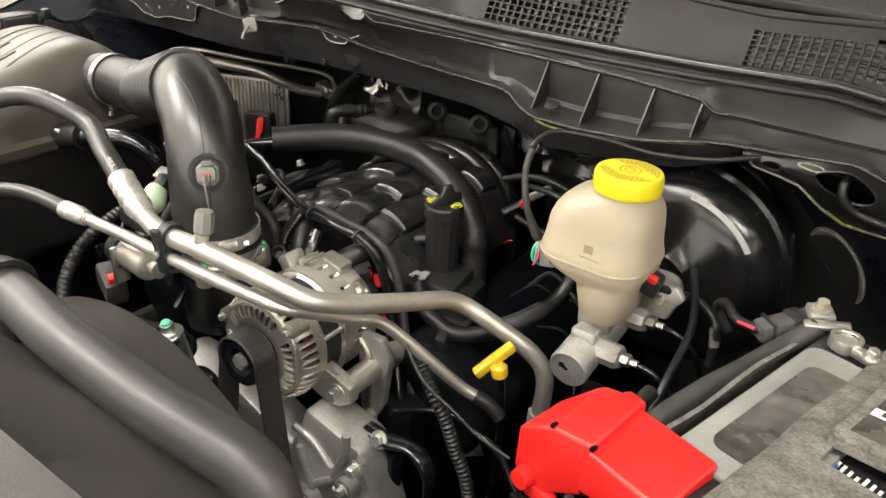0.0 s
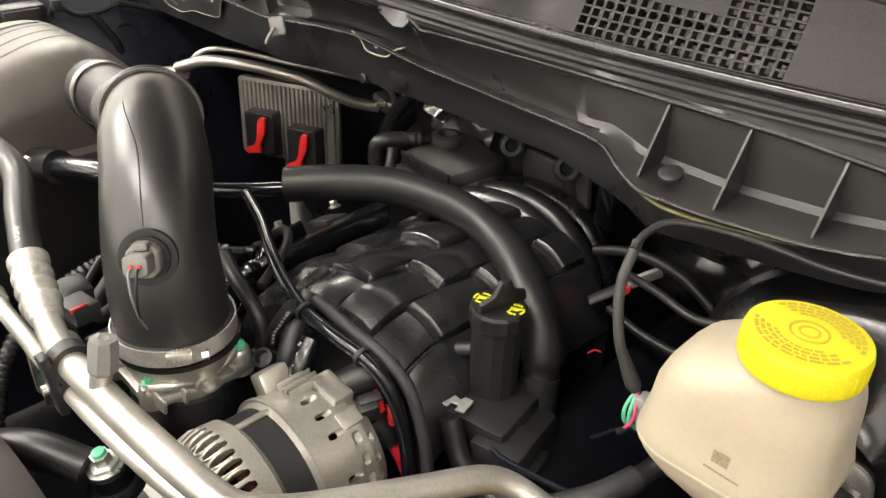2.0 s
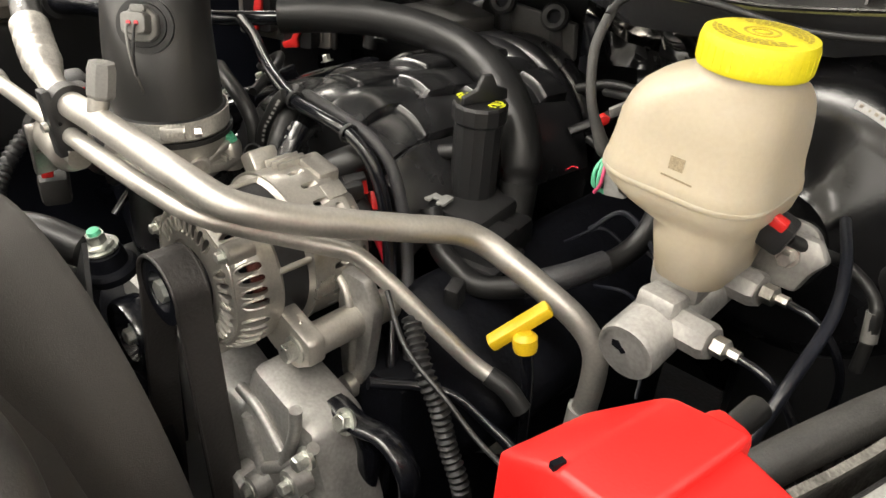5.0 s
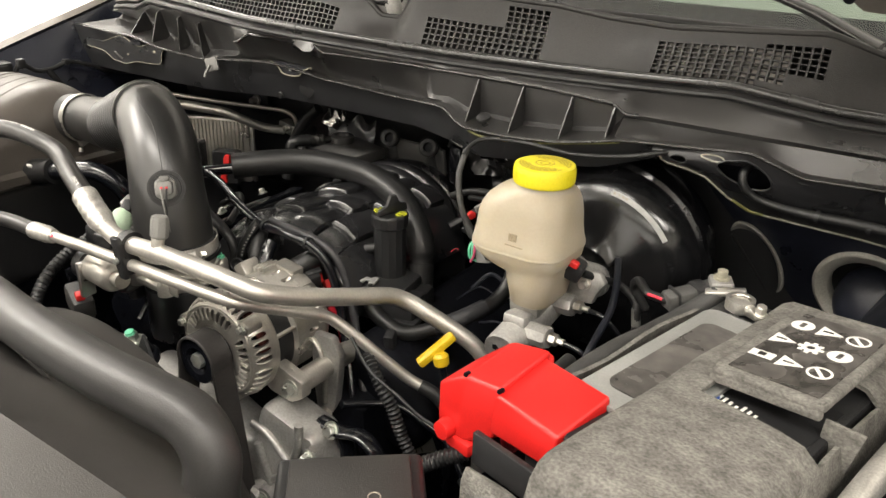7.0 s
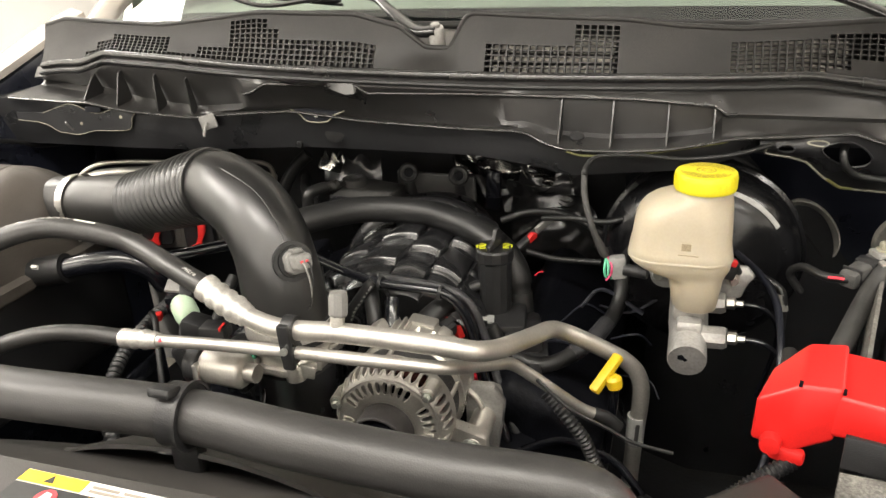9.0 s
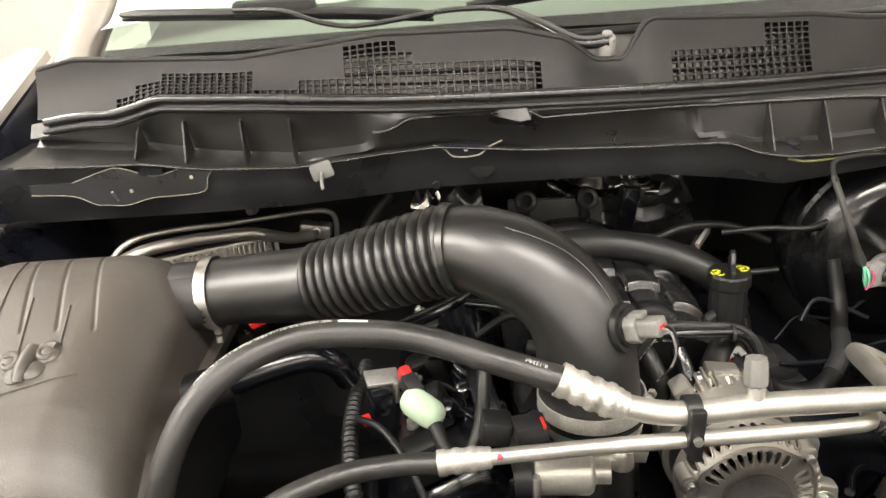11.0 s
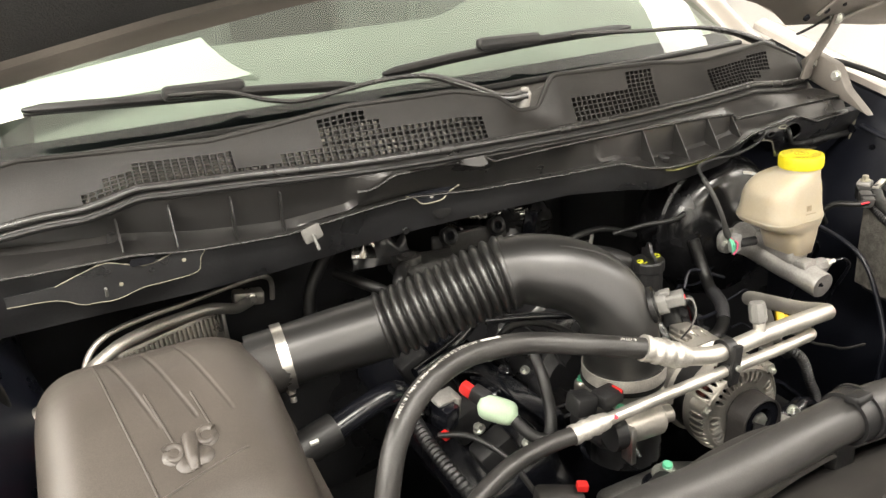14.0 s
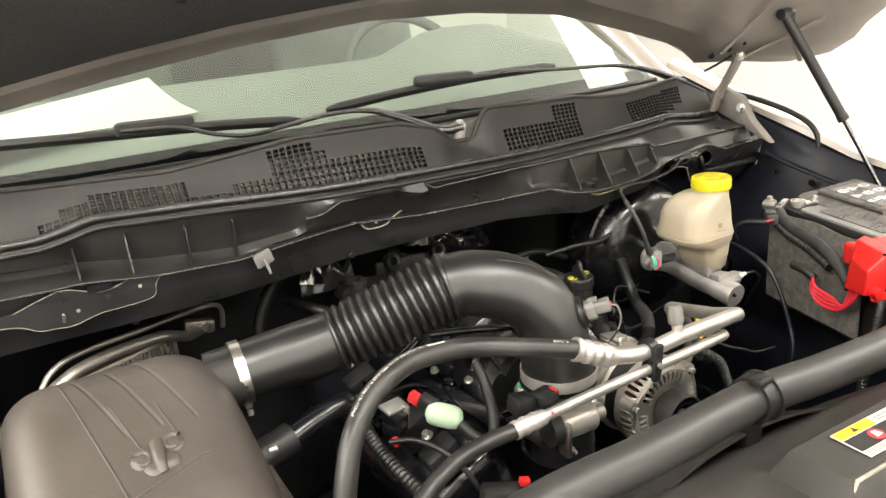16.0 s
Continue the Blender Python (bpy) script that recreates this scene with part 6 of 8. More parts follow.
master = thing("master_cylinder", (0.42, -0.2, 0.9), "cast aluminium brake master cylinder with pipe fittings", "master cylinder")
MD = Vector((0.0, -0.98, -0.155)).normalized()
M0 = Vector((0.418, -0.104, 0.969))
part("bore", lathe([(0.030, -0.02), (0.030, 0.01), (0.024, 0.03), (0.0235, 0.12), (0.022, 0.14), (0.0225, 0.188), (0.0215, 0.191), (0, 0.191)], M0, MD, 34), ALLOY_DULL, master)
ME = M0 + MD * 0.191
part("cap_ring", band(ME - MD * 0.001, MD, 0.0165, 0.002, 0.0022, 30), ALLOY_DULL, master)
# dents and port are near-black patches for the shade in pits
part("cap_dent", lathe([(0.0048, 0), (0.0045, 0.0008), (0, 0.0008)], ME + Vector((-0.007, 0, 0.004)), MD, 5), DARK, master, "dark pit in the cast end")
part("cap_dent", lathe([(0.0030, 0), (0.0028, 0.0008), (0, 0.0008)], ME + Vector((-0.002, 0, 0.001)), MD, 4), DARK, master)
part("boss", box(M0 + MD * 0.150 + Vector((0.0, 0, 0.020)), (0.030, 0.030, 0.016), (-9, 0, 0), 0.005, 2), ALLOY_DULL, master)
part("bore_port", lathe([(0.0045, 0), (0.0045, 0.0012), (0, 0.0012)], M0 + MD * 0.1905 + Vector((-0.009, 0, 0.005)), MD, 6), DARK, master)
part("flange", prism(rounded(0.105, 0.045, 0.018), M0 + MD * 0.0, (1, 0, 0), (0, 0.1, 1), 0.012, 0.003), ALLOY_DULL, master)
for sx in (-0.042, 0.042):
    hexbolt("flange_nut", M0 + MD * 0.004 + Vector((sx, 0, 0)), MD, 0.008, 0.014, master)
for s, up in ((0.150, 0.006), (0.085, 0.010)):
    c = M0 + MD * s
    part("outlet_boss", lathe([(0.014, 0), (0.014, 0.032), (0.012, 0.036), (0, 0.036)], c + Vector((0.008, 0, up)), (1, -0.15, 0.1), 8), ALLOY_DULL, master)
    part("fitting", lathe([(0.0055, 0), (0.0075, 0.001), (0.0075, 0.010), (0.004, 0.012), (0.004, 0.02), (0, 0.02)], c + Vector((0.044, -0.005, up + 0.004)), (1, -0.15, 0.1), 6), STEEL, master, "bright hexagonal pipe nut")
    part("brake_pipe", tube([c + Vector((0.060, -0.007, up + 0.005)), c + Vector((0.085, -0.012, up + 0.004)), c + Vector((0.105, -0.005, up - 0.02)), c + Vector((0.11, 0.02, up - 0.07)), c + Vector((0.10, 0.05, up - 0.16))], 0.0032, 10), GLOSS, master)
part("saddle", box(M0 + MD * 0.10 + Vector((0, 0, 0.030)), (0.040, 0.085, 0.030), (9, 0, 0), 0.006), ALLOY_DULL, master)

tank = thing("brake_reservoir", (0.421, -0.226, 0.97), "milky white brake fluid reservoir with a yellow cap", "reservoir")
TX, TY = 0.404, -0.212


def tank_ring(z, xl, xr, yf, yb, r):
    """A rounded outline of the tank at height z."""
    cx, cy = (xl + xr) / 2, (yf + yb) / 2
    return [(cx + a, cy + b, z) for a, b in rounded(xr - xl, yb - yf, r, 7)]


TANK_RINGS = ((0.979, 0.402, 0.443, -0.2485, -0.176, 0.016), (0.982, 0.397, 0.447, -0.2525, -0.171, 0.020), (1.012, 0.391, 0.451, -0.2565, -0.166, 0.022), (1.022, 0.389, 0.452, -0.2575, -0.164, 0.024),
              (1.028, 0.366, 0.4555, -0.2585, -0.161, 0.028), (1.033, 0.354, 0.459, -0.2610, -0.156, 0.032), (1.040, 0.344, 0.460, -0.2630, -0.153, 0.034), (1.050, 0.341, 0.461, -0.2640, -0.152, 0.034), (1.056, 0.3425, 0.4595, -0.2628, -0.1535, 0.034),
              (1.067, 0.3445, 0.458, -0.2605, -0.156, 0.033), (1.084, 0.346, 0.4575, -0.2595, -0.157, 0.034), (1.096, 0.350, 0.457, -0.2590, -0.159, 0.035), (1.105, 0.356, 0.4565, -0.2580, -0.162, 0.036), (1.112, 0.364, 0.456, -0.2570, -0.166, 0.038),
              (1.118, 0.376, 0.455, -0.2560, -0.174, 0.036), (1.1225, 0.388, 0.453, -0.2550, -0.186, 0.031), (1.125, 0.391, 0.452, -0.2545, -0.1925, 0.030), (1.134, 0.392, 0.452, -0.2540, -0.1935, 0.0298))
part("body", loft([tank_ring(*row) for row in TANK_RINGS]), TANK, tank, crease=60)
part("seam", loft([tank_ring(z, 0.341 - g, 0.461 + g, -0.264 - g, -0.152 + g, 0.035) for z, g in ((1.0445, 0.0), (1.0452, 0.0004), (1.0478, 0.0004), (1.0485, 0.0))], False), TANK, tank, "moulded joint round the tank")
CAP = Vector((0.4225, -0.2235, 1.1290))
capobj = part("cap", lathe([(0.0338, 0), (0.0347, 0.002), (0.0347, 0.0160), (0.0336, 0.0198), (0.0312, 0.0208), (0.0, 0.0208)], CAP, (0, 0, 1), 56), YELLOW, tank, "yellow screw cap")
for k in range(36):
    a = 2 * math.pi * k / 36
    part("grip_rib", box(CAP + Vector((0.0348 * math.cos(a), 0.0348 * math.sin(a), 0.0090)), (0.0003, 0.0024, 0.012), (0, 0, math.degrees(a))), YELLOW, capobj)
random.seed(4)
for rr, n0, n1 in ((0.0280, 0, 150), (0.0247, 8, 142), (0.0214, 16, 134), (0.0280, 190, 332), (0.0247, 195, 327), (0.0214, 203, 322), (0.0180, 26, 124), (0.0180, 212, 312)):
    a = n0
    while a < n1:
        w = random.uniform(6, 16)
        ring = bmesh.new()
        steps = max(2, int(w / 4))
        for q in range(steps):
            b0, b1 = radians(a + w * q / steps), radians(a + w * (q + 1) / steps)
            quad(ring, *[CAP + Vector((r * math.cos(b), r * math.sin(b), 0.0211)) for r, b in ((rr - 0.0012, b0), (rr - 0.0012, b1), (rr + 0.0012, b1), (rr + 0.0012, b0))])
        bmesh.ops.remove_doubles(ring, verts=ring.verts[:], dist=1e-6)
        part("print_bar", ring, YELLOW_INK, capobj)
        a += w + 2.5
part("symbol", band(CAP + Vector((0, 0, 0.0211)), (0, 0, 1), 0.0095, 0.0006, 0.0016, 30), YELLOW_INK, capobj)
part("symbol", band(CAP + Vector((0, 0, 0.0211)), (0, 0, 1), 0.0045, 0.0006, 0.0016, 22), YELLOW_INK, capobj)
part("print_patch", box((0.4072, -0.26065, 1.0676), (0.0104, 0.0006, 0.0104), (-3, 0, 0)), TANKINK, tank, "faint grey square printed mark")
part("print_line", box((0.4100, -0.2622, 1.0590), (0.0225, 0.0006, 0.0013), (-3, 2, 0)), TANKINK, tank)
lvl = thing("level_sensor_plug", (0.308, -0.175, 0.98), "grey connector with green and pink wires", "connector")
part("body", box((0.327, -0.186, 1.004), (0.020, 0.016, 0.030), (0, -6, 12), 0.003), LABELGREY, lvl, "pale plug body")
part("latch", box((0.320, -0.192, 1.010), (0.008, 0.006, 0.018), (0, -6, 12), 0.0015), LABELGREY, lvl)
part("nipple", lathe([(0.008, 0), (0.008, 0.03), (0, 0.03)], (0.335, -0.188, 1.002), (1, -0.2, 0), 14), PLASTIC, lvl)
for q in (0.0, 0.0045):
    part("green_wire", tube([(0.3125 + 0.3 * q, -0.186, 1.018), (0.3110 + q, -0.196, 1.008), (0.3120 + q, -0.197, 0.996), (0.3160 + q, -0.193, 0.990)], 0.0017, 8), GREENCLIP, lvl)
part("pink_wire", tube([(0.3135, -0.187, 1.018), (0.3200, -0.198, 1.010), (0.3195, -0.199, 0.999), (0.3140, -0.197, 0.989)], 0.0015, 8), PINKWIRE, lvl, "pink wire")
part("taped_end", tube([(0.3125, -0.186, 1.016), (0.303, -0.188, 1.034), (0.292, -0.190, 1.060), (0.281, -0.180, 1.095), (0.277, -0.158, 1.122)], lambda q: 0.0040 + 0.0024 * (1 - soft(q, 0.0, 0.35)) - 0.003 * (1 - soft(q, 0.0, 0.06)), 12, 8), TAPE, lvl, "dusty taped wire")
part("loom", tube([(0.278, -0.165, 1.118), (0.279, -0.150, 1.127), (0.292, -0.132, 1.134), (0.34, -0.112, 1.132), (0.40, -0.10, 1.126), (0.46, -0.09, 1.132), (0.50, -0.072, 1.140), (0.53, -0.045, 1.144)], 0.0031, 12, 8), RUBBER, lvl, "black taped wire up to the cowl")

# ---- battery ----
YAW = -14.0
BU, BV = Vector((math.cos(radians(YAW)), math.sin(radians(YAW)), 0)), Vector((-math.sin(radians(YAW)), math.cos(radians(YAW)), 0))
B0 = Vector((0.562, -0.508, 0.0))


def bat(a, b, z):
    """A place on the battery: a across, b along, both from its front left corner."""
    return B0 + BU * a + BV * b + Vector((0, 0, z))


battery = thing("battery", bat(0.09, 0.16, 0.85), "black car battery with a grey lid under a felt jacket", "battery")
TURN = (0, 0, YAW)
part("case", box(bat(0.0865, 0.1575, 0.935), (0.173, 0.315, 0.19), TURN, 0.006), PLASTIC, battery)
part("lid", box(bat(0.0875, 0.1575, 1.036), (0.174, 0.318, 0.018), TURN, 0.004), PLASTIC, battery)
part("grey_cover", prism(rounded(0.085, 0.215, 0.014), bat(0.048, 0.155, 1.045), BU, BV, 0.006, 0.0018), BATGREY, battery, "mid grey plastic lid panel")
part("window", prism(rounded(0.050, 0.158, 0.012), bat(0.046, 0.150, 1.0515), BU, BV, 0.0012), BATDARK, battery, "dusty smoked recessed window")
part("text_panel", box(bat(0.130, 0.145, 1.0456), (0.075, 0.09, 0.001), TURN), PLASTIC, battery)
for k in range(6):
    part("text_bar", box(bat(0.096 + 0.0055 * k, 0.126, 1.0464), (0.0024, 0.022 - 0.004 * (k % 3), 0.0008), TURN), WHITE, battery)
part("mark", lathe([(0.0055, 0), (0.0055, 0.0006), (0, 0.0006)], bat(0.087, 0.130, 1.0466), (0, 0, 1), 20), BLUE, battery, "blue warning disc")
part("mark", lathe([(0.0055, 0), (0.0055, 0.0004), (0, 0.0004)], bat(0.087, 0.118, 1.0464), (0, 0, 1), 20), REDPRINT, battery)
part("mark_ground", box(bat(0.087, 0.124, 1.0458), (0.014, 0.030, 0.0006), TURN), WHITE, battery)
part("vent_grid", box(bat(0.042, -0.036, 1.017), (0.122, 0.006, 0.030), TURN, 0.001), PLASTIC, battery)
for k in range(5):
    part("slat", box(bat(0.048 + 0.011 * k, -0.0405, 1.006), (0.0022, 0.004, 0.009), TURN), LABELGREY, battery, "pale slat tip")
neg = thing("battery_terminal", bat(0.0165, 0.289, 1.05), "bright lead terminal clamp on the battery post", "terminal clamp")
part("post", lathe([(0.0095, 0), (0.009, 0.012), (0.006, 0.0125), (0, 0.0125)], bat(0.024, 0.285, 1.045), (0, 0, 1), 24), STEEL, neg)
part("ring", band(bat(0.024, 0.285, 1.054), (0, 0, 1), 0.0102, 0.011, 0.004, 30), STEEL, neg)
part("tongue", box(bat(0.045, 0.277, 1.053), (0.024, 0.010, 0.010), (0, 0, YAW - 15), 0.002), STEEL, neg)
hexbolt("bolt", bat(0.050, 0.272, 1.056), (0.2, -0.2, 1), 0.005, 0.012, neg, STEEL)
part("strap", box(bat(0.000, 0.300, 1.052), (0.040, 0.012, 0.006), (0, -10, YAW + 30), 0.002), STEEL, neg)

jacket = thing("battery_jacket", bat(0.13, 0.12, 0.85), "grey needle felt thermal jacket round the battery", "felt jacket")
rows, along = [], []
for b, drop in [(-0.057, 0.20), (-0.057, 0.12), (-0.0565, 0.06), (-0.054, 0.032), (-0.049, 0.015), (-0.041, 0.005), (-0.032, 0.001)] + [(b, 0.0) for b in np.linspace(-0.022, 0.318, 34)]:
    wob = (0.0009 * math.sin(21 * b + 1) + 0.0007 * math.sin(47 * b)) if drop == 0 else 0.0
    edge = 0.051 + 0.0006 * math.sin(31 * b)
    along.append(b)
    rows.append([bat(a + 0.0007 * math.sin(60 * z + 25 * b), b, max(0.84, z + wob - drop)) for a, z in ((edge, 1.0525), (edge + 0.010, 1.0585), (0.085, 1.0600), (0.150, 1.0590), (0.170, 1.0560), (0.183, 1.0450), (0.189, 1.0200), (0.190, 0.95), (0.190, 0.86))])
sheet = bmesh.new()
grid = [[sheet.verts.new(p) for p in r] for r in rows]
for i in range(len(grid) - 1):
    for j in range(8):
        if 0.112 < (along[i] + along[i + 1]) / 2 < 0.230 and 2 <= j <= 4:
            continue
        sheet.faces.new((grid[i][j], grid[i + 1][j], grid[i + 1][j + 1], grid[i][j + 1]))
part("wrap", thicken(sheet, 0.004), FELT, jacket, crease=70)
front = []
for a in np.linspace(-0.018, 0.056, 8):
    front.append([bat(a, -0.046, 1.004 + 0.002 * math.sin(60 * a)), bat(a, -0.051, 0.992), bat(a, -0.053, 0.94), bat(a, -0.052, 0.86)])
part("front_flap", thicken(loft(front, False, False), 0.004), FELT, jacket, crease=70)
left = []
for b in np.linspace(0.07, 0.31, 10):
    left.append([bat(-0.010, b, 1.040 + 0.003 * math.sin(40 * b)), bat(-0.014, b, 1.02), bat(-0.015, b, 0.95), bat(-0.014, b, 0.86)])
part("side_flap", thicken(loft(left, False, False), 0.004), FELT, jacket, crease=70)
flap = thing("felt_flap", bat(0.15, 0.24, 1.06), "raised felt flap with a black warning label", "felt flap")
FA, FB = (BU + Vector((0, 0, 0.10))).normalized(), BV
fo = bat(0.124, 0.216, 1.066)
part("pad", prism(rounded(0.092, 0.165, 0.008), fo, FA, FB, 0.009, 0.003), FELT, flap, crease=70)
part("edge_strip", prism([(-0.045, -0.083), (0.045, -0.083), (0.045, -0.075), (-0.045, -0.075)], fo - Vector((0, 0, 0.005)), FA, FB, 0.009, 0.002), FELT, flap)
part("sticker", prism([(-0.036, -0.072), (0.038, -0.074), (0.038, 0.058), (-0.034, 0.062)], fo + Vector((0, 0, 0.0094)), FA, FB, 0.0006), BATDARK, flap, "black label with white warning pictograms")
FN = FA.cross(FB)
SIGNS = (("disc", 0, 0), ("tri", 1, 0), ("ring", 2, 0), ("tri", 0, 1), ("gear", 1, 1), ("disc", 2, 1), ("block", 0, 2), ("tri", 1, 2), ("ring", 2, 2))
for sign, col, row in SIGNS:
    c = fo + FA * (-0.024 + 0.0235 * col) + FB * (0.036 - 0.037 * row) + FN * 0.0102
    if sign == "disc":
        part("pictogram", lathe([(0.0098, 0), (0.0098, 0.0004), (0, 0.0004)], c, FN, 24), WHITE, flap)
        part("pictogram_detail", box(c + FN * 0.0007, (0.009, 0.004, 0.0006), frame_of(FN)), BATDARK, flap)
    elif sign == "ring":
        part("pictogram", lathe([(0.008, 0), (0.0100, 0), (0.0100, 0.0004), (0.008, 0.0004)], c, FN, 24, None, False), WHITE, flap)
        part("pictogram_detail", box(c, (0.016, 0.003, 0.0005), frame_of(FN) @ Matrix.Rotation(0.7, 3, "Z")), WHITE, flap)
    elif sign == "tri":
        part("pictogram", prism([(-0.009, -0.010), (0.011, 0.0), (-0.009, 0.010)], c, FA, FB, 0.0004), WHITE, flap)
        part("pictogram_detail", prism([(-0.006, -0.0012), (0.003, -0.0012), (0.003, 0.0012), (-0.006, 0.0012)], c + FN * 0.0005, FA, FB, 0.0004), BATDARK, flap)
    elif sign == "gear":
        part("pictogram", lathe([(0.0035, 0), (0.0075, 0), (0.0075, 0.0004), (0.0035, 0.0004)], c, FN, 20, None, False), WHITE, flap)
        for q in range(8):
            aa = q * math.pi / 4
            part("pictogram_detail", box(c + FA * (0.0088 * math.cos(aa)) + FB * (0.0088 * math.sin(aa)), (0.0035, 0.0035, 0.0005), frame_of(FN)), WHITE, flap)
    else:
        part("pictogram", prism([(-0.010, -0.0055), (0.010, -0.0055), (0.010, 0.0055), (-0.010, 0.0055)], c, FA, FB, 0.0004), WHITE, flap)
        part("pictogram_detail", prism([(-0.003, -0.003), (0.003, -0.003), (0.003, 0.003), (-0.003, 0.003)], c + FN * 0.0005, FA, FB, 0.0004), BATDARK, flap)
part("hanging_strip", prism([(0, 0), (0.030, 0), (0.022, -0.09), (0.004, -0.09)], bat(0.168, 0.150, 1.062), BU, Vector((0.1, -0.1, 1)), 0.004, 0.001), FELT, flap)

redcap = thing("terminal_cover", bat(-0.01, 0.02, 1.0), "bright red plastic cover over the positive terminal", "terminal cover")
tower = loft([[(0.470, -0.496, 0.988), (0.471, -0.497, 1.030), (0.487, -0.458, 1.040), (0.485, -0.452, 0.985)],
              [(0.500, -0.507, 0.985), (0.503, -0.506, 1.053), (0.516, -0.446, 1.063), (0.516, -0.444, 0.98)],
              [(0.534, -0.508, 1.004), (0.537, -0.506, 1.053), (0.549, -0.440, 1.062), (0.550, -0.438, 0.985)]])
plate = loft([[(0.528, -0.507, 1.008), (0.530, -0.505, 1.047), (0.545, -0.443, 1.056), (0.547, -0.437, 0.99)],
              [(0.597, -0.528, 1.014), (0.599, -0.526, 1.0455), (0.616, -0.468, 1.058), (0.617, -0.465, 1.012)]])
for hull, name in ((tower, "cover"), (plate, "cover_wing")):
    bmesh.ops.recalc_face_normals(hull, faces=hull.faces[:])
    bmesh.ops.bevel(hull, geom=hull.edges[:], offset=0.0035, segments=3, profile=0.5, affect="EDGES")
    part(name, hull, RED, redcap, crease=50)
part("rear_nub", box((0.533, -0.432, 1.030), (0.022, 0.026, 0.036), TURN, 0.006, 3), RED, redcap)
part("tongue", lathe([(0.0085, 0), (0.0095, 0.003), (0.0085, 0.012), (0, 0.013)], (0.487, -0.501, 0.993), (-0.2, -0.95, 0.0), 16), RED, redcap)
part("tongue_foot", box((0.500, -0.504, 0.982), (0.030, 0.012, 0.014), TURN, 0.004), RED, redcap)
# small near-black blocks as shaded slots
for a, b, c in ((0.5035, -0.503, 1.0535), (0.537, -0.5045, 1.0510)):
    part("slot", box((a, b, c), (0.0028, 0.006, 0.003), TURN), DARK, redcap)

cables = thing("battery_cable", bat(-0.03, 0.2, 0.9), "black corrugated battery cable beside the battery", "cable")
part("loom", tube([bat(-0.05, 0.06, 0.97), bat(-0.045, 0.10, 1.0), bat(-0.035, 0.16, 1.018), bat(-0.028, 0.22, 1.022), bat(-0.02, 0.27, 1.03), bat(-0.008, 0.30, 1.045)], 0.0105, 14, 10), TAPE, cables)
part("loom", tube([bat(-0.04, 0.12, 0.985), bat(-0.032, 0.18, 1.0), bat(-0.03, 0.24, 1.01), bat(-0.02, 0.285, 1.02)], lambda s: 0.009 + 0.001 * math.sin(2 * math.pi * 30 * s), 12, 40), PLASTIC, cables)
part("conduit", tube([bat(-0.055, -0.01, 0.975), bat(-0.085, -0.035, 0.955), bat(-0.12, -0.06, 0.92), bat(-0.15, -0.08, 0.86)], lambda s: 0.007 + 0.0010 * math.sin(2 * math.pi * 40 * s), 14, 50), PLASTIC, cables, "corrugated conduit")
for k in range(4):
    g = 0.006 * k
    part("red_wire", tube([(0.522, -0.466 + g, 0.990), (0.515, -0.452 + g, 0.955 - g), (0.512, -0.427 + 0.5 * g, 0.930 + g), (0.512, -0.392 + 0.5 * g, 0.932 + 1.5 * g), (0.515, -0.374, 0.950 + 1.5 * g), (0.52, -0.372, 0.975)], 0.0030, 8), REDWIRE, cables, "red wire loop")
part("conduit", tube([(0.475, -0.10, 1.0), (0.500, -0.165, 1.0), (0.515, -0.217, 0.990), (0.518, -0.276, 0.967), (0.516, -0.309, 0.930), (0.51, -0.342, 0.864), (0.50, -0.357, 0.827), (0.49, -0.36, 0.75)], 0.0042, 12, 8), BAYBLACK, cables, "corrugated conduit")
part("taped_joint", tube([(0.520, -0.330, 0.985), (0.518, -0.355, 0.982), (0.518, -0.375, 0.972)], 0.008, 12, 6), RUBBER, cables)
ibs = thing("battery_sensor", (0.60, -0.21, 1.03), "dusty black sensor block with a zinc bolt", "sensor")
part("block", box((0.600, -0.216, 1.037), (0.060, 0.021, 0.019), (0, -8, 50), 0.004, 2), HAZEDUST, ibs)
part("collar", box((0.607, -0.208, 1.038), (0.016, 0.025, 0.023), (0, -8, 50), 0.003), PLASTIC, ibs)
part("seam", box((0.588, -0.230, 1.036), (0.003, 0.0225, 0.0205), (0, -8, 50), 0.0005), PLASTIC, ibs)
part("foot", box((0.624, -0.196, 1.050), (0.024, 0.024, 0.012), (0, 0, 24), 0.003), ALLOY_DULL, ibs)
hexbolt("bolt", (0.624, -0.196, 1.056), (0, 0, 1), 0.006, 0.010, ibs, SEALANT)
part("wire", tube([(0.584, -0.236, 1.034), (0.560, -0.232, 1.034), (0.54, -0.205, 1.032), (0.53, -0.19, 1.015), (0.545, -0.185, 0.99)], 0.005, 10), RUBBER, ibs)
part("red_wire", tube([(0.578, -0.241, 1.036), (0.570, -0.241, 1.037), (0.562, -0.239, 1.036)], 0.0017, 8), REDWIRE, ibs)

sens = thing("brake_sensor", (0.465, -0.18, 0.98), "black brake sensor plug with a red lock on a cast bracket", "sensor")
part("bracket", prism([(-0.03, -0.028), (0.018, -0.022), (0.024, -0.004), (0.032, 0.008), (0.022, 0.020), (-0.02, 0.018)], (0.462, -0.170, 0.994), (1, -0.12, 0), (0.02, 0.1, 1), 0.010, 0.003), ALLOY_DULL, sens)
hexbolt("stud", (0.467, -0.182, 0.998), (0.1, -1, 0.1), 0.0055, 0.012, sens, STEEL)
part("plug", box((0.456, -0.196, 1.020), (0.026, 0.024, 0.024), (0, 20, 10), 0.004), PLASTIC, sens)
part("lock", box((0.461, -0.208, 1.032), (0.014, 0.010, 0.008), (0, 20, 10), 0.002), REDLOCK, sens, "red plug lock")
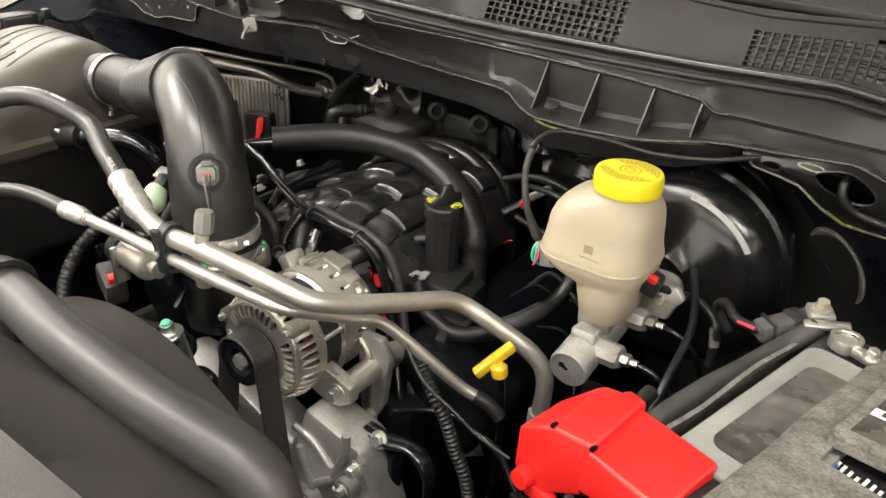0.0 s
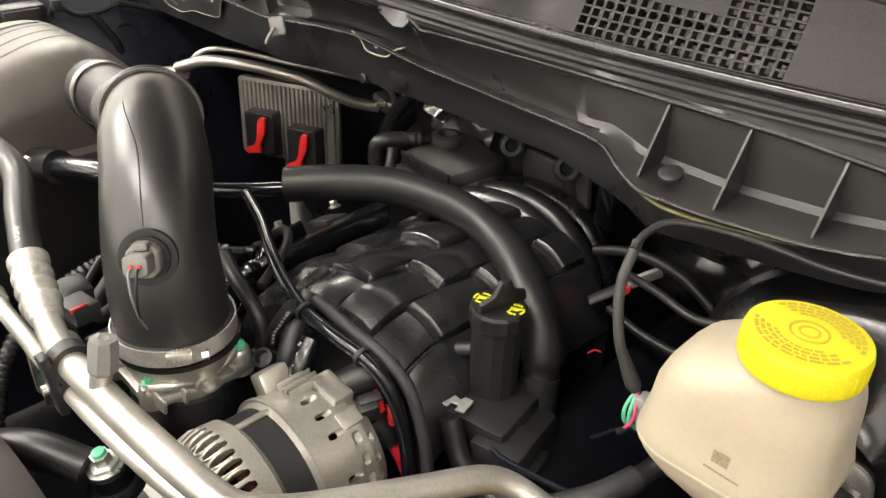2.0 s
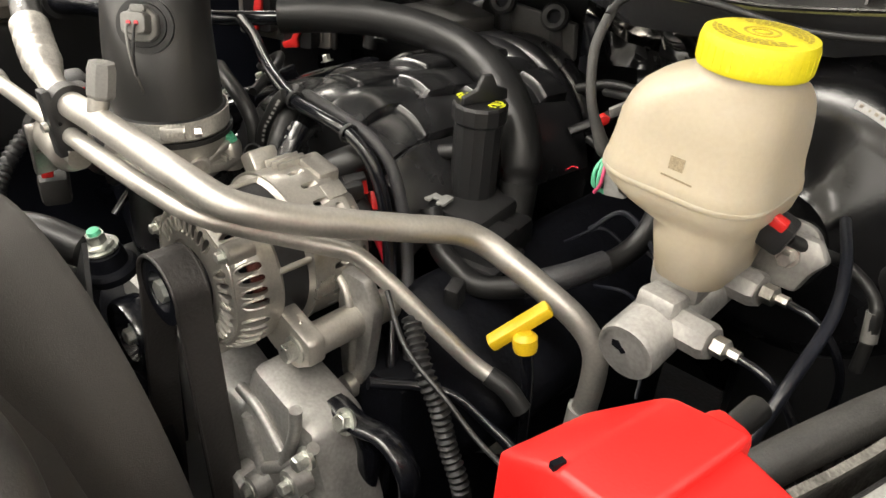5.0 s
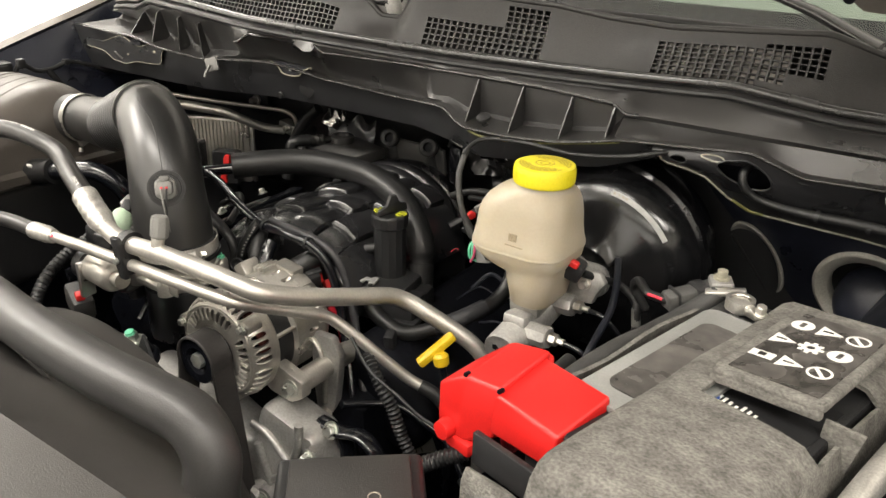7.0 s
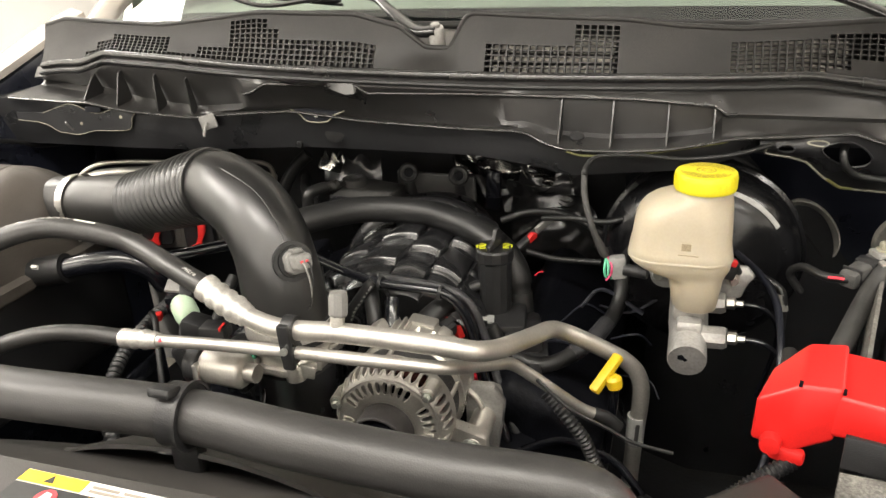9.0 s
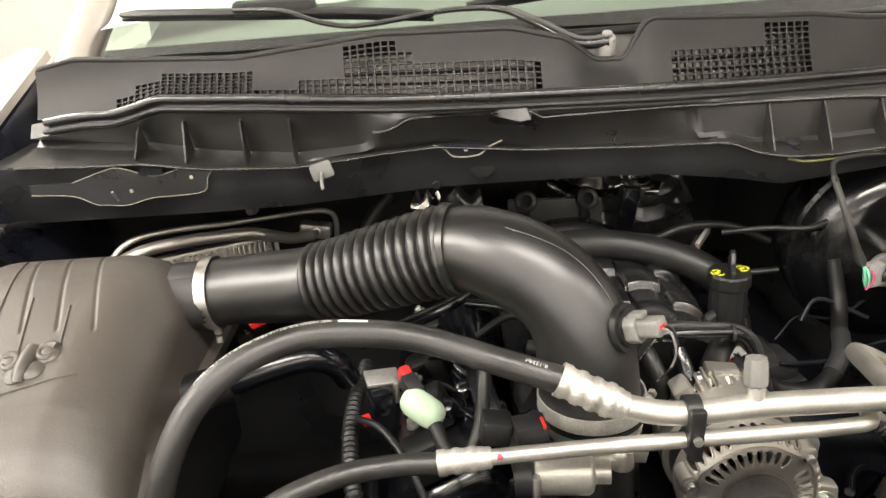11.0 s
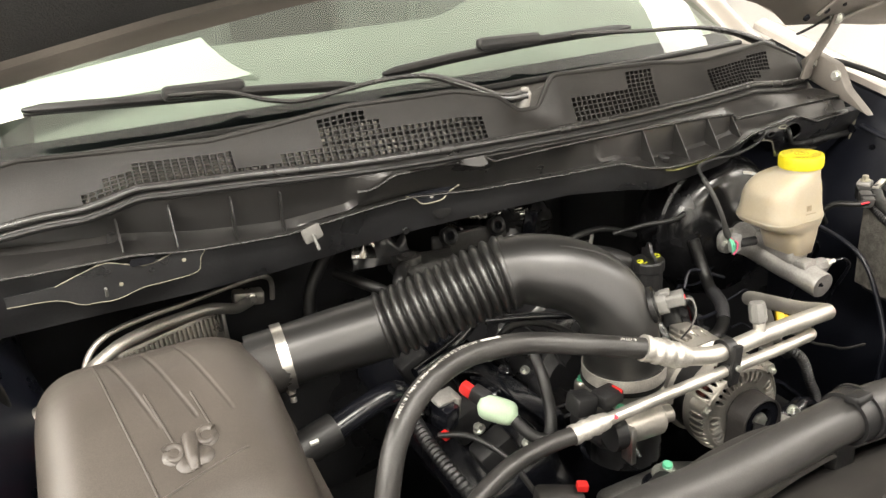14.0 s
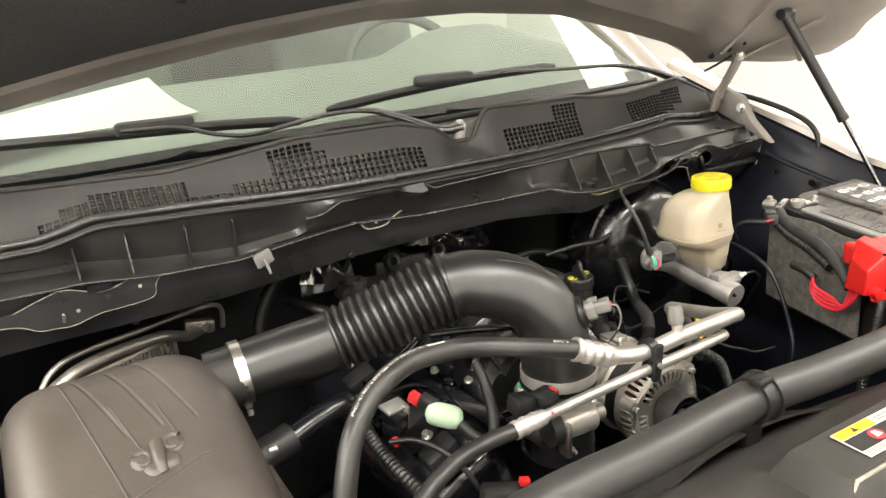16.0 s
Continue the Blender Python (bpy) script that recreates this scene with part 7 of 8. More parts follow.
part("cable", tube([(0.466, -0.190, 1.014), (0.480, -0.168, 1.002), (0.497, -0.150, 0.992), (0.520, -0.158, 0.984), (0.530, -0.168, 0.972), (0.532, -0.170, 0.93)], 0.0048, 12, 8), RUBBER, sens)
part("sleeve_end", tube([(0.528, -0.166, 0.976), (0.532, -0.170, 0.955)], 0.0056, 12, 2), GREYPLUG, sens)

# ---- passenger side of the bulkhead ----
evap = thing("evaporator_pipes", (-0.5, 0.2, 0.9), "two bright aluminium pipes at the bulkhead", "refrigerant pipe")
part("thick_pipe", tube([(-0.70, -0.01, 0.995), (-0.650, 0.02, 1.013), (-0.60, 0.06, 1.010), (-0.55, 0.09, 1.003), (-0.505, 0.112, 0.996), (-0.478, 0.135, 0.980), (-0.455, 0.170, 0.960), (-0.428, 0.205, 0.950)], 0.0095, 18, 8), PIPE, evap)
part("thin_pipe", tube([(-0.70, 0.005, 0.975), (-0.692, 0.015, 1.006), (-0.666, 0.034, 1.026), (-0.62, 0.062, 1.028), (-0.53, 0.120, 1.014), (-0.43, 0.180, 1.002), (-0.396, 0.192, 0.996), (-0.384, 0.198, 0.980), (-0.386, 0.205, 0.945)], 0.0045, 12, 8), PIPE, evap)
part("block", box((-0.425, 0.225, 0.952), (0.055, 0.03, 0.026), (0, 10, 0), 0.005), ALLOY, evap)
hexbolt("nut", (-0.42, 0.208, 0.955), (0, -1, 0.1), 0.007, 0.012, evap, STEEL)
part("end_fitting", tube([(-0.70, 0.0, 0.985), (-0.76, -0.04, 0.972), (-0.80, -0.07, 0.965)], 0.013, 16), CRIMP, evap)
studb = thing("bulkhead_stud", (-0.53, 0.2, 0.98), "steel stud and nut on a black bracket", "stud")
part("bracket", prism(rounded(0.07, 0.06, 0.012), (-0.53, 0.232, 0.998), (1, 0, 0), (0, 0, 1), 0.006, 0.001), BAYBLACK, studb)
hexbolt("nut", (-0.53, 0.226, 0.999), (0, -1, 0), 0.008, 0.02, studb, STEEL)
ecu = thing("engine_control_unit", (-0.50, 0.12, 0.85), "finned grey aluminium control unit with black plugs", "control unit")
EX, EY = Vector((0.90, 0.43, -0.02)).normalized(), Vector((-0.05, 0.05, 1)).normalized()
e0 = Vector((-0.568, 0.112, 0.905))
part("plate", prism(rounded(0.185, 0.140, 0.008), e0, EX, EY, -0.018, 0.003), ALLOY, ecu)
EN = EX.cross(EY)
for k in range(20):
    part("fin", prism([(-0.083 + 0.0084 * k, -0.060), (-0.080 + 0.0084 * k, -0.060), (-0.080 + 0.0084 * k, 0.064), (-0.083 + 0.0084 * k, 0.064)], e0, EX, EY, 0.007, 0.0006), ALLOY, ecu)
for a, b in ((-0.034, -0.016), (0.046, -0.032)):
    p0 = e0 + EX * a + EY * b
    part("plug", prism(rounded(0.056, 0.072, 0.006), p0, EX, EY, 0.034, 0.003), PLASTIC, ecu, "black multi-pin plug")
    part("lock", prism([(0.002, 0.024), (0.008, 0.032), (0.017, 0.030), (0.015, 0.004), (0.004, -0.018), (0.006, -0.032), (-0.022, -0.038), (-0.026, -0.028), (-0.008, -0.020), (-0.002, -0.008)], p0 + EN * 0.0345, EX, EY, 0.009, 0.002), REDLOCK, ecu, "red locking lever")
part("bracket", box(e0 + EX * 0.098 - EN * 0.008, (0.008, 0.012, 0.14), (0, 0, 26), 0.002), STEEL, ecu, "steel edge bracket")
foil = thing("heat_shield", (0.1, 0.13, 0.9), "crinkled dark film heat shield on the bulkhead with silver pieces for its glints", "heat shield")


def crinkle(x, z, seed):
    """Sharp folds: the sum of three ridged waves of different runs."""
    h = 0.0
    for k, (u, v, f, g) in enumerate(((0.9, 0.4, 17, 0.0085), (0.25, 0.97, 26, 0.0050), (-0.7, 0.7, 47, 0.0022))):
        w = (u * x + v * z) * f + seed * (k + 1.3) + 0.9 * math.sin(9 * z * (k + 1) + seed) + 0.7 * math.sin(13 * x * (k + 1))
        h += g * (1 - 2 * abs((w % 2.0) - 1.0))
    return h


def film(corners, nx, nz, seed, mat, name, label=""):
    """A crumpled sheet spread between four corners: lower left, lower right, upper right, upper left."""
    a, b, c, d = [Vector(p) for p in corners]
    n = (b - a).cross(d - a).normalized()
    rows = []
    for i in range(nx + 1):
        u = i / nx
        rows.append([])
        for j in range(nz + 1):
            v = j / nz
            p = a.lerp(b, u).lerp(d.lerp(c, u), v)
            rows[-1].append(p + n * crinkle(p.x, p.z, seed) + Vector((0, 0, 0.008 * math.sin(17 * u + seed) * v * v)))
    return part(name, thicken(loft(rows, False, False), 0.0008), mat, foil, label, crease=30)


film(((0.10, 0.262, 0.80), (0.300, 0.262, 0.80), (0.190, 0.255, 1.035), (0.045, 0.258, 1.035)), 44, 40, 1.7, FOIL, "film", "dark crinkled film")
film(((0.12, 0.245, 0.955), (0.240, 0.240, 0.950), (0.205, 0.245, 1.030), (0.060, 0.250, 1.040)), 30, 16, 4.1, FOIL, "film")
film(((-0.025, 0.262, 0.93), (0.13, 0.250, 0.94), (0.13, 0.248, 1.030), (-0.025, 0.262, 1.035)), 30, 18, 3.3, FOIL, "film")
# silver strip laid over the film to brighten its reflecting upper part
film(((-0.015, 0.246, 0.980), (0.175, 0.230, 0.968), (0.180, 0.230, 1.004), (-0.015, 0.250, 1.014)), 34, 8, 0.6, FILMGLINT, "glint_strip", "silver strip for the film's reflections")
random.seed(31)
for k in range(12):
    # thin silver bars stand in for specular lines on the folds
    cx, cz = 0.178 + random.uniform(-0.04, 0.035), 1.002 - 0.0070 * k + random.uniform(-0.002, 0.002)
    w, bow = random.uniform(0.014, 0.032), random.uniform(-0.004, 0.007)
    part("crease", tube([(cx - w, 0.222, cz + 0.3 * bow), (cx - 0.3 * w, 0.217, cz - bow), (cx + 0.4 * w, 0.216, cz - 0.8 * bow), (cx + w, 0.220, cz + 0.5 * bow)], lambda q: 0.0003 + 0.0019 * math.sin(math.pi * q), 6, 5, flat=0.5), FILMGLINT, foil, "silver bar for a glint on a fold of the film")
part("glint_strip", tube([(0.050, 0.226, 1.018), (0.085, 0.222, 1.015), (0.115, 0.219, 1.004), (0.130, 0.217, 0.985)], 0.0020, 8, 5, flat=0.6), FILMGLINT, foil, "silver strip for the film's reflections")
part("glint_strip", tube([(0.190, 0.218, 1.012), (0.203, 0.216, 0.998), (0.212, 0.216, 0.982)], 0.0012, 8, 5), FILMGLINT, foil)
film(((-0.245, 0.145, 0.985), (-0.130, 0.150, 0.975), (-0.135, 0.165, 1.022), (-0.240, 0.160, 1.034)), 26, 12, 2.9, FOIL, "film")
film(((-0.250, 0.140, 1.010), (-0.205, 0.140, 1.000), (-0.200, 0.150, 1.026), (-0.245, 0.150, 1.034)), 12, 6, 5.2, FILMGLINT, "glint_strip")
hh = thing("heater_pipe", (-0.33, 0.15, 0.85), "black heater hose rising beside the bulkhead", "hose")
part("hose", tube([(-0.28, 0.16, 1.03), (-0.31, 0.15, 1.0), (-0.335, 0.14, 0.95), (-0.34, 0.12, 0.88)], 0.012, 16), RUBBER, hh)
part("elbow", tube([(-0.28, 0.14, 0.99), (-0.25, 0.08, 0.985), (-0.22, 0.05, 0.97), (-0.21, 0.03, 0.94)], 0.010, 14), RUBBER, hh)

# small items under the suction hose
gcap = thing("vent_cap", (-0.22, -0.344, 0.94), "pale green plastic cap on a black hose", "cap")
part("cap", tube([(-0.245, -0.325, 0.962), (-0.232, -0.335, 0.960), (-0.215, -0.350, 0.955), (-0.205, -0.358, 0.952)], lambda s: 0.0140 * (1 - (2 * s - 1) ** 4) ** 0.5 + 0.0025, 20, 5), GREEN, gcap)
part("hose", tube([(-0.212, -0.362, 0.950), (-0.200, -0.385, 0.935), (-0.180, -0.390, 0.93), (-0.165, -0.372, 0.95), (-0.158, -0.345, 0.985), (-0.155, -0.32, 1.005)], 0.0078, 14), RUBBER, gcap)
rplug = thing("injector_plug", (-0.248, -0.303, 0.955), "red locked electrical plug on the engine", "connector", "engine plugs")
part("lock", box((-0.243, -0.296, 0.970), (0.014, 0.022, 0.017), (25, 0, 30), 0.004), REDLOCK, rplug)
part("body", box((-0.236, -0.318, 0.970), (0.018, 0.026, 0.020), (20, 0, 30), 0.003), PLASTIC, rplug)
part("coil", box((-0.276, -0.290, 0.940), (0.026, 0.030, 0.036), (10, 0, 20), 0.004), GLOSS, rplug)
part("coil_lid", box((-0.272, -0.283, 0.962), (0.040, 0.024, 0.006), (18, 8, 20), 0.002), ALLOY_DULL, rplug, "dull metal coil lid")
part("spare", box((-0.290, -0.318, 0.930), (0.010, 0.012, 0.010), (10, 0, 20), 0.002), REDLOCK, rplug)
part("bracket", box((-0.262, -0.280, 0.948), (0.006, 0.030, 0.030), (10, 0, 30), 0.002), ALLOY, rplug, "bright coil bracket")
rplug2 = thing("throttle_plug", (-0.114, -0.43, 0.98), "black plug with red lock beside the throttle body", "connector", "engine plugs")
part("body", box((-0.118, -0.428, 0.988), (0.032, 0.026, 0.018), (0, 0, 8), 0.003), PLASTIC, rplug2)
part("lock", box((-0.106, -0.432, 0.996), (0.003, 0.016, 0.005), (0, 0, 8), 0.001), REDLOCK, rplug2)
part("lock", box((-0.131, -0.430, 0.994), (0.0025, 0.012, 0.004), (0, 0, 8), 0.001), REDLOCK, rplug2)
part("boot", box((-0.150, -0.420, 0.985), (0.030, 0.030, 0.026), (0, 10, 0), 0.005), PLASTIC, rplug2)
rplug3 = thing("pump_plug", (-0.19, -0.45, 0.86), "black plug with a red lock low on the engine", "connector", "engine plugs")
part("body", box((-0.20, -0.440, 0.872), (0.06, 0.03, 0.035), (0, 10, -20), 0.006), PLASTIC_MATT, rplug3)
part("lock", box((-0.174, -0.453, 0.894), (0.014, 0.012, 0.010), (0, 10, -20), 0.002), REDLOCK, rplug3)
stub = thing("airbox_drain_hose", (-0.42, -0.33, 0.94), "black rubber hose joining the air box", "hose")
part("cuff", tube([(-0.52, -0.335, 0.975), (-0.47, -0.325, 0.985), (-0.43, -0.318, 0.992)], 0.0215, 22), RUBBER, stub)
part("mark", box((-0.462, -0.341, 0.999), (0.010, 0.004, 0.008), (30, 0, 5)), WHITE, stub, "white paint mark")
part("hose", tube([(-0.44, -0.32, 0.990), (-0.39, -0.305, 0.998), (-0.35, -0.29, 0.998), (-0.325, -0.275, 0.98), (-0.315, -0.26, 0.95)], 0.0155, 20), GLOSS, stub)
rail = thing("fuel_rail", (-0.2, -0.25, 0.93), "black fuel rail and coil covers along the engine", "fuel rail")
part("rail", box((-0.165, -0.18, 0.915), (0.03, 0.36, 0.03), (0, -12, 6), 0.006), GLOSS, rail)
for k in range(4):
    y = -0.33 + 0.09 * k
    part("coil", box((-0.225, y, 0.885), (0.055, 0.042, 0.05), (0, -25, 0), 0.008), PLASTIC, rail)
    hexbolt("bolt", (-0.238, y + 0.018, 0.915), (-0.4, 0, 0.9), 0.006, 0.010, rail)
random.seed(21)
for k in range(26):
    px, py = random.uniform(-0.29, -0.09), random.uniform(-0.40, -0.14)
    pz = 0.925 - 0.45 * abs(px + 0.17) + random.uniform(-0.02, 0.012)
    if k % 3 == 0:
        part("lug", lathe([(0.010, 0), (0.009, 0.012), (0.005, 0.014), (0, 0.014)], (px, py, pz), (random.uniform(-0.4, 0.2), -0.4, 1), 16), GLOSS, rail)
    elif k % 3 == 1:
        part("cover_rib", box((px, py, pz), (0.008, random.uniform(0.03, 0.07), 0.022), (random.uniform(-20, 20), random.uniform(-30, 10), random.uniform(-40, 40)), 0.003), GLOSS, rail)
    else:
        q = Vector((px, py, pz))
        part("wire", tube([q, q + Vector((0.03, -0.02, 0.012)), q + Vector((0.06, -0.05, 0.004)), q + Vector((0.07, -0.09, -0.03))], 0.0038, 10, 6), GLOSS, rail)
for bx, by, bz in ((-0.135, -0.26, 0.945), (-0.16, -0.20, 0.945), (-0.20, -0.37, 0.915)):
    hexbolt("head_bolt", (bx, by, bz), (-0.3, -0.3, 1), 0.0048, 0.008, rail)
loomp = thing("engine_loom", (-0.25, -0.35, 0.88), "black corrugated wiring loom on the engine", "wiring harness")
part("loom", tube([(-0.30, -0.20, 0.93), (-0.31, -0.30, 0.92), (-0.30, -0.40, 0.90), (-0.27, -0.47, 0.86), (-0.20, -0.52, 0.80)], lambda s: 0.009 + 0.001 * math.sin(2 * math.pi * 50 * s), 12, 50), PLASTIC, loomp)
part("branch", tube([(-0.30, -0.32, 0.935), (-0.27, -0.35, 0.94), (-0.24, -0.39, 0.92), (-0.22, -0.42, 0.88)], 0.004, 10), RUBBER, loomp)
part("branch", tube([(-0.05, -0.28, 0.98), (-0.08, -0.23, 0.99), (-0.12, -0.20, 0.985), (-0.16, -0.2, 0.96)], 0.005, 10), RUBBER, loomp)
vacuum = thing("vacuum_hose", (0.0, -0.3, 0.93), "black vacuum hose beside the throttle body", "hose")
part("hose", tube([(0.015, -0.27, 1.0), (0.022, -0.285, 0.985), (0.035, -0.31, 0.96), (0.04, -0.32, 0.92)], 0.010, 16), RUBBER, vacuum)
part("white_print", tube([(0.058, -0.30, 0.985), (0.062, -0.315, 0.97), (0.066, -0.33, 0.945)], 0.009, 14), GLOSS, vacuum)
for hx, hy, hz in ((0.003, -0.317, 0.942), (-0.003, -0.293, 0.939)):
    part("port", lathe([(0.009, -0.02), (0.0095, 0.0), (0.0095, 0.003), (0.0068, 0.004), (0.006, -0.006), (0, -0.006)], (hx, hy, hz), (0.35, -0.6, 0.75), 20), PLASTIC, vacuum, "black open hose port")
for k in range(5):
    part("print_bar", box((0.0595 + 0.0018 * k, -0.3125 - 0.005 * k, 0.9865 - 0.0075 * k), (0.0012, 0.0035, 0.0035), (30, 0, 10)), LABELGREY, vacuum)
bundle = thing("injector_harness", (0.24, -0.1, 0.95), "bundle of black wires with red locked plugs", "wiring harness")
part("loom", tube([(0.20, -0.02, 1.0), (0.25, -0.05, 1.015), (0.30, -0.07, 1.02), (0.34, -0.06, 1.03)], 0.0042, 12), RUBBER, bundle)
part("rail", tube([(0.150, 0.000, 0.934), (0.172, 0.026, 0.950), (0.192, 0.046, 0.966)], 0.0075, 12, 4, flat=0.7), PLASTIC, bundle)
part("plate", prism([(-0.018, -0.006), (0.018, -0.006), (0.018, 0.006), (-0.018, 0.006)], (0.190, 0.040, 0.968), (0.62, 0.60, 0.45), (-0.2, -0.3, 0.9), 0.006, 0.001), ALLOY_DULL, bundle)
part("lock", prism([(-0.009, -0.006), (0.007, -0.005), (0.009, 0.002), (0.002, 0.007), (-0.008, 0.004)], (0.172, 0.026, 0.951), (0.62, 0.60, 0.45), (-0.2, -0.3, 0.9), 0.009, 0.001), REDLOCK, bundle, "red plug lock")
part("loom", tube([(0.12, 0.05, 0.965), (0.17, 0.045, 0.985), (0.23, 0.04, 0.985), (0.29, 0.03, 0.96)], 0.006, 12), RUBBER, bundle)
part("loom", tube([(0.17, 0.01, 0.93), (0.22, 0.0, 0.925), (0.29, -0.01, 0.93)], 0.005, 12), RUBBER, bundle)

random.seed(33)
for k in range(6):
    q = Vector((random.uniform(0.20, 0.33), random.uniform(-0.24, -0.06), random.uniform(0.82, 0.93)))
    part("wire", tube([q, q + Vector((random.uniform(0.02, 0.05), random.uniform(-0.02, 0.03), random.uniform(-0.02, 0.03))), q + Vector((random.uniform(0.05, 0.09), random.uniform(-0.02, 0.05), random.uniform(-0.05, 0.03)))], random.choice((0.0016, 0.0022, 0.003)), 8, 6), BAYBLACK, bundle)
for a, b in (((0.196, -0.064, 0.923), (0.208, -0.060, 0.929)),):
    mid = (Vector(a) + Vector(b)) / 2 + Vector((0, 0, 0.003))
    part("pink_wire", tube([a, mid, b], 0.0009, 8, 5), REDWIRE, bundle, "pink wire")
part("plug", box((0.235, -0.265, 0.872), (0.014, 0.020, 0.034), (10, 0, 20), 0.003), PLASTIC, bundle)

# ---- inner fenders and body ----
for side, word in ((1, "driver"), (-1, "passenger")):
    inner = thing("inner_fender_1" if side > 0 else "inner_fender_2", (side * 0.8, -0.3, 0.6), "black painted inner fender panel", "inner fender", kind="structure")
    rr = []
    for y in np.linspace(-0.95, 0.25, 25):
        topz = ramp(((-0.95, 1.0), (-0.7, 1.03), (-0.22, 1.105), (-0.12, 1.135), (0.07, 1.19), (0.25, 1.25)), y)
        bulge = 0.06 * math.exp(-((y + 0.05) / 0.16) ** 2)
        rr.append([(side * 0.90, y, topz), (side * 0.845, y, topz - 0.004), (side * 0.835, y, topz - 0.02), (side * (0.825 - bulge * 0.3), y, topz - 0.10), (side * (0.80 - bulge), y, topz - 0.22), (side * (0.79 - bulge), y, 0.75), (side * 0.78, y, 0.40)])
    part("panel", thicken(loft(rr, False, False), 0.004), BAYBLACK if side > 0 else BAYPANEL, inner, crease=35)
    fender = thing("fender_1" if side > 0 else "fender_2", (side * 0.95, -0.3, 0.6), "silver painted front fender", "fender", kind="structure")
    rr = []
    for y in np.linspace(-1.0, 0.30, 21):
        topz = ramp(((-1.0, 1.0), (-0.7, 1.04), (-0.22, 1.118), (-0.12, 1.150), (0.07, 1.204), (0.30, 1.28)), y)
        rr.append([(side * 0.846, y, topz - 0.012), (side * 0.850, y, topz), (side * 0.88, y, topz + 0.008), (side * 0.94, y, topz - 0.012), (side * 0.985, y, topz - 0.06), (side * 1.005, y, topz - 0.16), (side * 1.01, y, 0.55)])
    part("shell", thicken(loft(rr, False, False), 0.003), PAINT, fender, crease=35)
    for y in (-0.55, -0.33, -0.12, 0.06):
        topz = ramp(((-1.0, 1.0), (-0.7, 1.03), (-0.22, 1.105), (-0.12, 1.135), (0.07, 1.19), (0.30, 1.25)), y)
        hexbolt("bolt", (side * 0.868, y, topz + 0.006), (0, 0, 1), 0.006, 0.008, inner, ZINC)
# closed dishes, coloured near-black for the shade of holes
for hy, hz, hr in ((-0.043, 1.040, 0.012), (-0.021, 1.029, 0.005), (-0.035, 1.024, 0.004), (0.02, 1.075, 0.006)):
    part("hole", lathe([(hr * 1.25, 0), (hr * 1.1, 0.0015), (hr, 0.0005), (hr * 0.95, -0.004), (0, -0.004)], (-0.803, hy, hz), (1, -0.12, 0.06), 20), DARK, inner, "shallow hole in the panel, its shade coloured near-black")
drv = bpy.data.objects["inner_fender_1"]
# the same near-black dishes as shaded holes on the driver side
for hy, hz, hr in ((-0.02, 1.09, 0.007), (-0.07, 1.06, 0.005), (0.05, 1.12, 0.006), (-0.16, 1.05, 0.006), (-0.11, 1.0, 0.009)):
    part("hole", lathe([(hr * 1.3, 0), (hr * 1.15, 0.0018), (hr, 0.0005), (hr * 0.95, -0.004), (0, -0.004)], (0.806, hy, hz), (-1, -0.1, 0.06), 18), DARK, drv, "shallow hole in the panel, its shade coloured near-black")
part("seam_bead", tube([(0.818, -0.02, 1.13), (0.812, -0.015, 1.08), (0.804, -0.01, 1.02), (0.79, -0.01, 0.95)], 0.0022, 8, 6), SEALANT, drv, "seam sealant")
part("pressed_rib", tube([(0.818, -0.30, 1.045), (0.812, -0.20, 1.06), (0.805, -0.10, 1.085), (0.806, -0.04, 1.10)], 0.008, 10, 6, flat=0.6), BAYBLACK, drv)
rel = thing("relay_bracket", (-0.80, -0.2, 1.05), "black plastic relay box on the inner fender", "relay box")
part("body", box((-0.815, -0.202, 1.082), (0.030, 0.074, 0.048), (0, 6, 4), 0.005), PLASTIC, rel)
part("lid", box((-0.799, -0.204, 1.083), (0.006, 0.058, 0.036), (0, 6, 4), 0.003), PLASTIC_MATT, rel)
hexbolt("bolt", (-0.796, -0.185, 1.075), (1, -0.1, 0), 0.005, 0.008, rel)
fcable = thing("fender_cable", (-0.79, -0.1, 1.04), "black taped cable along the inner fender", "cable")
part("cable", tube([(-0.805, -0.160, 1.085), (-0.798, -0.150, 1.100), (-0.795, -0.122, 1.082), (-0.795, -0.085, 1.082), (-0.795, -0.050, 1.090), (-0.79, -0.005, 1.078), (-0.79, 0.037, 1.060), (-0.78, 0.09, 1.05)], 0.0048, 12, 8), RUBBER, fcable)
part("branch", tube([(-0.795, -0.100, 1.082), (-0.792, -0.085, 1.060), (-0.79, -0.067, 1.029), (-0.79, -0.060, 0.99)], 0.0065, 12, 8), RUBBER, fcable)
part("clip", box((-0.795, -0.055, 1.091), (0.014, 0.016, 0.012), None, 0.003), PLASTIC, fcable)
part("clip", box((-0.798, -0.150, 1.100), (0.014, 0.016, 0.020), None, 0.003), PLASTIC, fcable)
rail_in = thing("fender_rail", (0.65, -0.05, 1.07), "dark painted sheet steel rail with openings below the tray", "rail")
FOLD_Y = ((0.490, -0.050), (0.53, -0.052), (0.552, -0.045), (0.577, -0.028), (0.602, -0.008), (0.66, 0.008), (0.72, 0.022), (0.82, 0.040))
FOLD_Z = ((0.490, 1.130), (0.503, 1.124), (0.53, 1.121), (0.552, 1.113), (0.577, 1.088), (0.602, 1.068), (0.66, 1.060), (0.72, 1.053), (0.82, 1.040))


